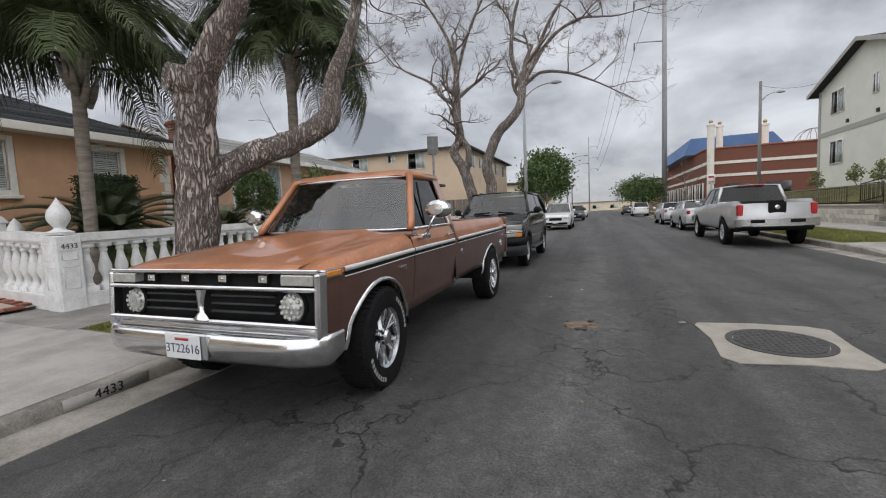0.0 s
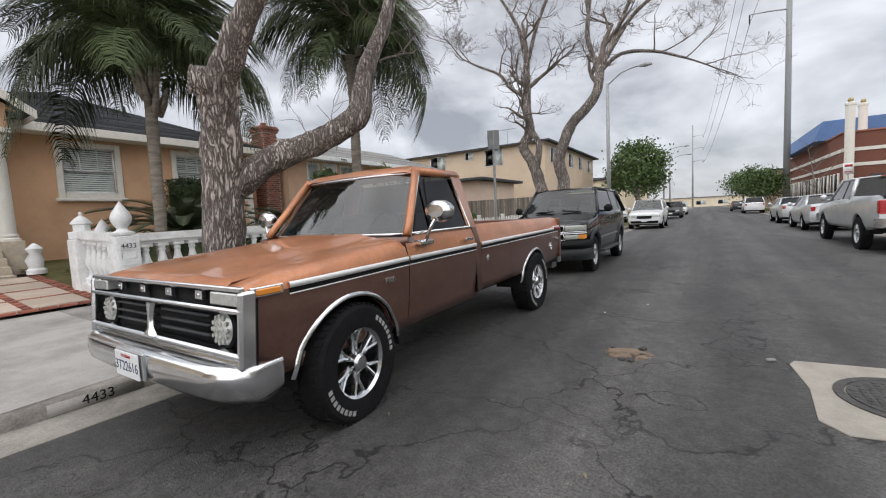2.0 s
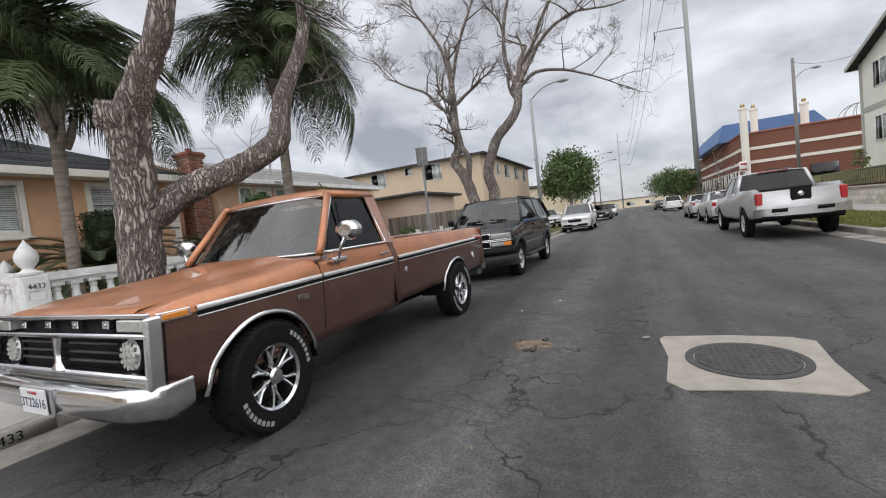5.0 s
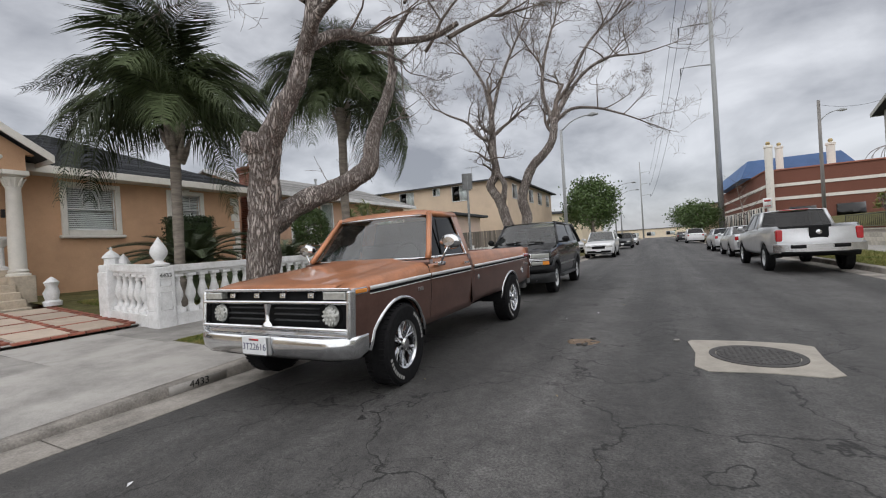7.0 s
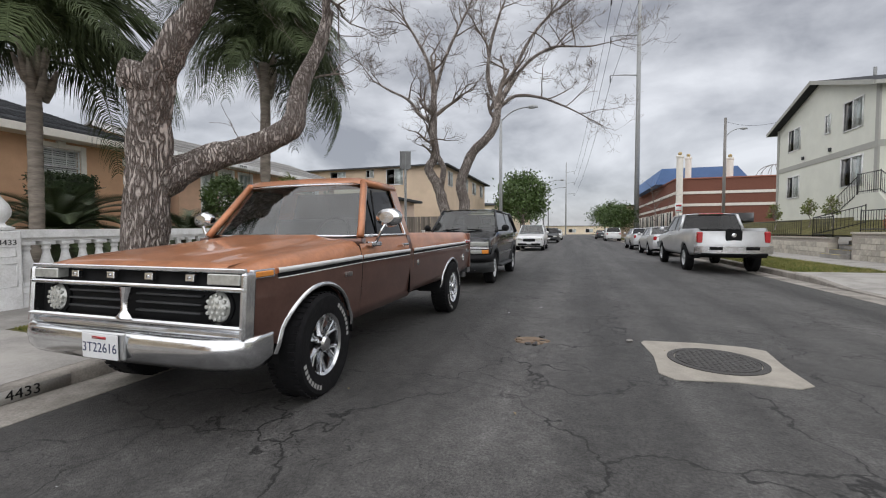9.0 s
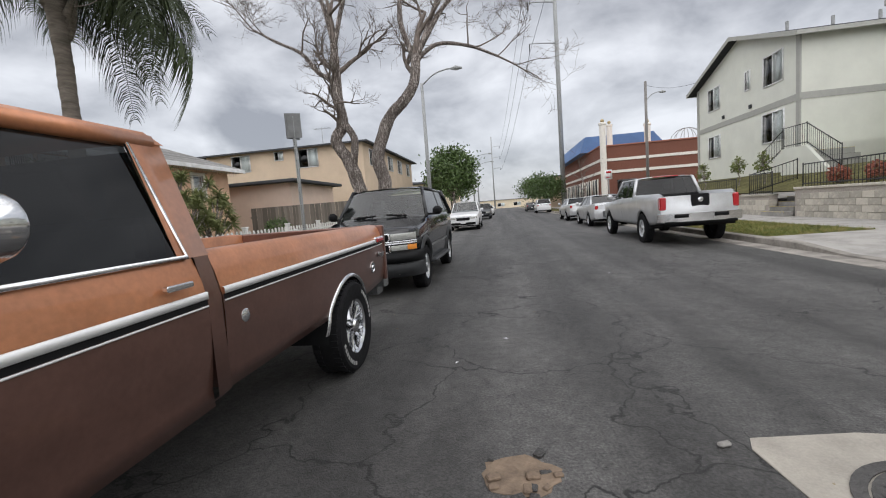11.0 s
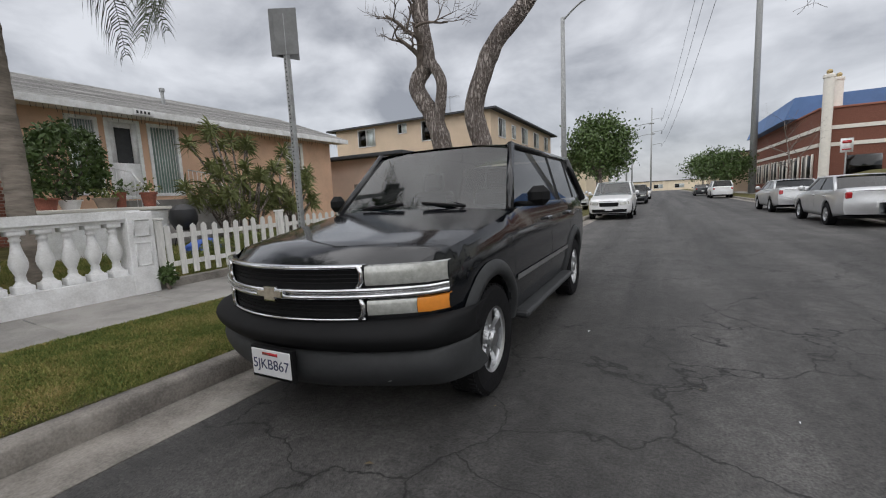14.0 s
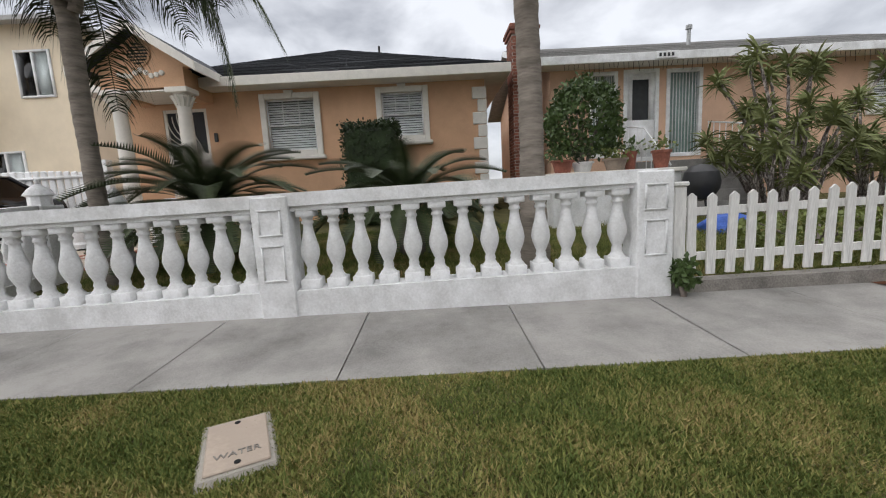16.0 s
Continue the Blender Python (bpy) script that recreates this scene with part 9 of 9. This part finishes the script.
# painted kerb number
kn = thing("curb_number", "black house number painted on the worn kerb face", "sign", (CURB_L + 0.0, -0.75, 0))
bm = NB()
box(bm, -0.004, 0.004, -0.30, 0.30, 0.008, 0.098)
part("number_field", bm, "concrete", kn)
text_part("number", "4433", 0.105, "plastic", kn, pose(0.006, 0, 0.055, 90, 0, 90), 0.001)
wm = thing("water_meter_box", "pale concrete meter box lid reading WATER in the grass", "utility cover", (-3.45, 4.71, 0.165), 25)
bm = NB()
box(bm, -0.255, 0.255, -0.175, 0.175, -0.08, 0.03, bevel=0.03)
part("box_frame", bm, "patch", wm)
bm = NB()
box(bm, -0.205, 0.205, -0.13, 0.13, 0.028, 0.04, bevel=0.006)
ld = part("lid", bm, "paver", wm, "pinkish concrete lid")
text_part("lid_word", "WATER", 0.055, "curb", ld, pose(0.10, 0, 0.042, 0, 0, 90), 0.002)
bm = NB()
for x in (-0.17, 0.17):
    lathe(bm, [(0.014, 0.041), (0.014, 0.044)], (x, 0, 0), n=8)
part("lid_hole", bm, "plastic", ld)
# lantern post and small ornaments by the path
lp = thing("lantern_post", "white masonry post carrying a small white lantern", "ornament", (-7.0, 0.72, 0.3))
bm = NB()
box(bm, -0.17, 0.17, -0.17, 0.17, 0, 0.92, bevel=0.015)
part("post", bm, "white", lp)
bm = NB()
lathe(bm, [(0.14, 0.92), (0.15, 0.96), (0.12, 1.0), (0.12, 1.16), (0.16, 1.18), (0.10, 1.26), (0.02, 1.32), (0.03, 1.36), (0.0, 1.39)], n=8, cap=False)
part("lantern", bm, "white", lp)
for x, y, z, h in ((-9.3, -0.85, 0.56, 0.62), (-9.3, 0.62, 0.56, 0.62), (-7.6, 1.2, 0.42, 1.15)):
    bm = NB()
    lathe(bm, [(0.16, 0), (0.16, 0.08), (0.11, 0.12), (0.14, 0.28), (0.10, 0.40), (0.12, 0.50), (0.06, 0.58), (0.0, 0.62)], n=12, cap=False)
    for v in bm.verts:
        v.co.x *= 1 + 0.25 * noise.noise(v.co * 9)
        v.co.y *= 1 + 0.25 * noise.noise(v.co * 9 + Vector((5, 0, 0)))
        v.co.z *= h / 0.62
    o_ = part("garden_statue", bm, "white", None)
    o_.matrix_world = pose(x, y, z)
    tagged(o_, "small white garden statue beside the path", "statue", "garden statues")
ur = thing("stone_planter", "white stone planter urn standing on the porch", "planter", (-11.3, 0.42, 1.38))
ur.scale = (0.8, 0.8, 0.7)
bm = NB()
lathe(bm, [(0.22, 0), (0.22, 0.08), (0.10, 0.14), (0.10, 0.75), (0.28, 0.95), (0.36, 1.05), (0.36, 1.10), (0.30, 1.10), (0.26, 1.02)], n=18)
part("urn", bm, "white", ur)
# porch clutter next door
wl_ = thing("porch_wall", "low white brick planter wall beside the neighbouring porch", "planter", (-9.2, 8.75, 0.45))
bm = NB()
box(bm, -0.5, 0.5, -1.1, 1.1, -0.05, 0.92, bevel=0.015)
part("wall", bm, "white", wl_)
bm = NB()
box(bm, -0.56, 0.56, -1.16, 1.16, 0.92, 0.99, bevel=0.01)
part("coping", bm, "trim", wl_)


def flower_pot(x, y, z, r, h, material, seed, plant="leaf"):
    T = thing("flower_pot", "potted plant on the cluttered porch", "flower pot", (x, y, z), 0, "flower pots")
    bm = NB()
    lathe(bm, [(r * 0.7, 0), (r, h), (r * 1.1, h), (r * 1.1, h * 0.86), (r * 0.98, h * 0.86)], n=14)
    part("pot", bm, material, T)
    V, F = [], []
    rg = random.Random(seed)
    for k in range(60):
        leafed(V, F, Vector((rg.gauss(0, r * 0.7), rg.gauss(0, r * 0.7), h + abs(rg.gauss(0.05, 0.12)))), 1, 0.01, 0.09, rg)
    tagged(mesh_from("leaves", V, F, plant, T, "", False), kind="stuff")


rg = random.Random(77)
for k, (x, y, z) in enumerate(((-8.95, 7.9, 1.44), (-9.1, 8.3, 1.44), (-8.9, 8.8, 1.44), (-9.2, 9.2, 1.44), (-9.0, 9.65, 1.44), (-7.2, 13.2, 0.36), (-7.0, 14.2, 0.36), (-7.3, 14.9, 0.36), (-7.6, 15.6, 0.38), (-7.1, 16.2, 0.36), (-7.9, 16.6, 0.4), (-6.9, 17.2, 0.35), (-7.4, 17.7, 0.37), (-8.2, 15.9, 0.42))):
    flower_pot(x, y, z, rg.uniform(0.11, 0.2), rg.uniform(0.16, 0.34), rg.choice(("pot", "terracotta", "plastic", "white")), 100 + k, rg.choice(("leaf", "leaf_light", "leaf_dark")))
gr = thing("kettle_grill", "black kettle barbecue under a dark cover", "grill", (-8.5, 10.05, 0.44))
bm = NB()
lathe(bm, [(0.0, 0.42), (0.18, 0.46), (0.27, 0.62), (0.285, 0.74), (0.25, 0.9), (0.14, 1.0), (0.0, 1.03)], n=18, cap=False)
part("bowl", bm, "iron", gr)
for k in range(3):
    bm = NB()
    a = k * 2.1
    tube(bm, [(0.12 * math.cos(a), 0.12 * math.sin(a), 0.5), (0.26 * math.cos(a), 0.26 * math.sin(a), 0.0)], 0.012, 5)
    part("leg", bm, "iron", gr)
for x, y, z, sx, sy, sz, m_, lb in ((-7.7, 9.95, 0.4, 0.55, 0.8, 0.35, "tarp", "crumpled blue plastic sack in the yard"), (-7.2, 15.2, 0.36, 0.5, 0.6, 0.4, "tarp", "blue plastic bag among the yard clutter"), (-7.9, 17.0, 0.4, 0.6, 0.8, 0.55, "plastic_grey", "dark bundle among the yard clutter"), (-7.3, 16.4, 0.36, 0.4, 0.5, 0.5, "tarp", "blue bundle among the yard clutter"), (-8.3, 18.0, 0.4, 0.6, 0.5, 0.6, "white", "white plastic tub among the yard clutter")):
    bm = NB()
    bmesh.ops.create_icosphere(bm, subdivisions=3, radius=0.5)
    for v in bm.verts:
        n_ = noise.noise(v.co * 3.5 + Vector((x, y, 0))) * 0.35 + noise.noise(v.co * 9 + Vector((x, y, 0))) * 0.12
        v.co *= 1 + n_
        v.co.z = max(-0.28, v.co.z)
        v.co = Vector((v.co.x * sx, v.co.y * sy, (v.co.z + 0.28) * sz * 1.2))
    o_ = part("sack", bm, m_, None)
    o_.matrix_world = pose(x, y, z - 0.01)
    tagged(o_, lb, "sack")
# mulch behind the pickets and along the pavement
bm = NB()
sheet(bm, [[(x, y, 0.238 + 0.012 * noise.noise((x * 4, y * 2, 0))) for x in (-5.36, -5.3, -5.2)] for y in np.arange(9.6, 14.0, 0.3)])
structure("mulch_strip", bm, "soil", "reddish mulch strip beside the pavement", "ground", smooth=True)

# ---- pavement slabs and entry pavers ----
walkway = thing("sidewalk", "grey concrete pavement of jointed slabs", "pavement", kind="structure")
bm = NB()
sheet(bm, [[(-5.9, y, 0.14), (WALK_IN, y, 0.14)] for y in (Y0, Y1)])
part("joint_bed", bm, "curb", walkway, smooth=False)
for k in range(-20, 60):
    a = 0.02 + k * 1.25
    inner = -5.88 if a < 0.2 else (FENCE_X - 0.1)
    bm = NB()
    pts = []
    e = 0.0035
    dz = random.uniform(-0.003, 0.003)
    rows = [[(WALK_IN, y, 0.12), (WALK_IN - 0.0, y, 0.192 + dz), (lerp(WALK_IN, inner, 0.5), y, 0.21 + dz), (inner, y, 0.235 + dz), (inner, y, 0.12)] for y in (a + e, a + 0.62, a + 1.25 - e)]
    sheet(bm, rows, flip=False)
    part("slab", bm, "concrete", walkway, smooth=False)
path = thing("entry_path", "cream pavers with red brick edging leading to the porch", "path", (0, -0.28, 0), kind="structure")
bm = NB()
sheet(bm, [[(x, y, ground_z(x, 0) - 0.012) for x in (-9.3, -7.5, -5.9)] for y in (-0.95, 0.87)], flip=True)
part("path_bed", bm, "concrete", path, smooth=False)
for i in range(4):
    for j in range(2):
        bm = NB()
        xa, xb = -5.98 - i * 0.8, -5.98 - (i + 1) * 0.8
        ya, yb = -0.72 + j * 0.74, -0.72 + (j + 1) * 0.74
        g = 0.055
        P = [(xa - g, ya + g), (xa - g, yb - g), (xb + g, yb - g), (xb + g, ya + g)]
        top_ = [bm.verts.new((x, y, ground_z(x, 0) + 0.012)) for x, y in P]
        bot_ = [bm.verts.new((x, y, ground_z(x, 0) - 0.02)) for x, y in P]
        bm.faces.new(top_)
        for q in range(4):
            bm.faces.new((top_[q], bot_[q], bot_[(q + 1) % 4], top_[(q + 1) % 4]))
        bmesh.ops.recalc_face_normals(bm, faces=bm.faces[:])
        part("paver", bm, "paver", path, smooth=False)
b = NB()
box(b, -0.095, 0.095, -0.045, 0.045, -0.02, 0.016, bevel=0.004)
brick_me = mesh_of(b, "brick", "terracotta")


def brick_row(x0, y0, x1, y1):
    L = math.hypot(x1 - x0, y1 - y0)
    n = int(L / 0.2)
    ang = math.degrees(math.atan2(y1 - y0, x1 - x0))
    for k in range(n):
        x, y = lerp(x0, x1, (k + 0.5) / n), lerp(y0, y1, (k + 0.5) / n)
        piece("brick", brick_me, path, pose(x, y, ground_z(x, 0), 0, 0, ang))


for d in (0, 0.095):
    brick_row(-6.0, -0.77 - d, -9.2, -0.77 - d)
    brick_row(-6.0, 0.79 + d * 0.5, -9.2, 0.79 + d * 0.5)
    brick_row(-5.93 - d, -0.85, -5.93 - d, -7.5)
brick_row(-5.93, -0.75, -5.93, 0.75)
for i in range(1, 4):
    brick_row(-5.98 - i * 0.8, -0.70, -5.98 - i * 0.8, 0.74)
brick_row(-6.0, 0.02, -9.2, 0.02)
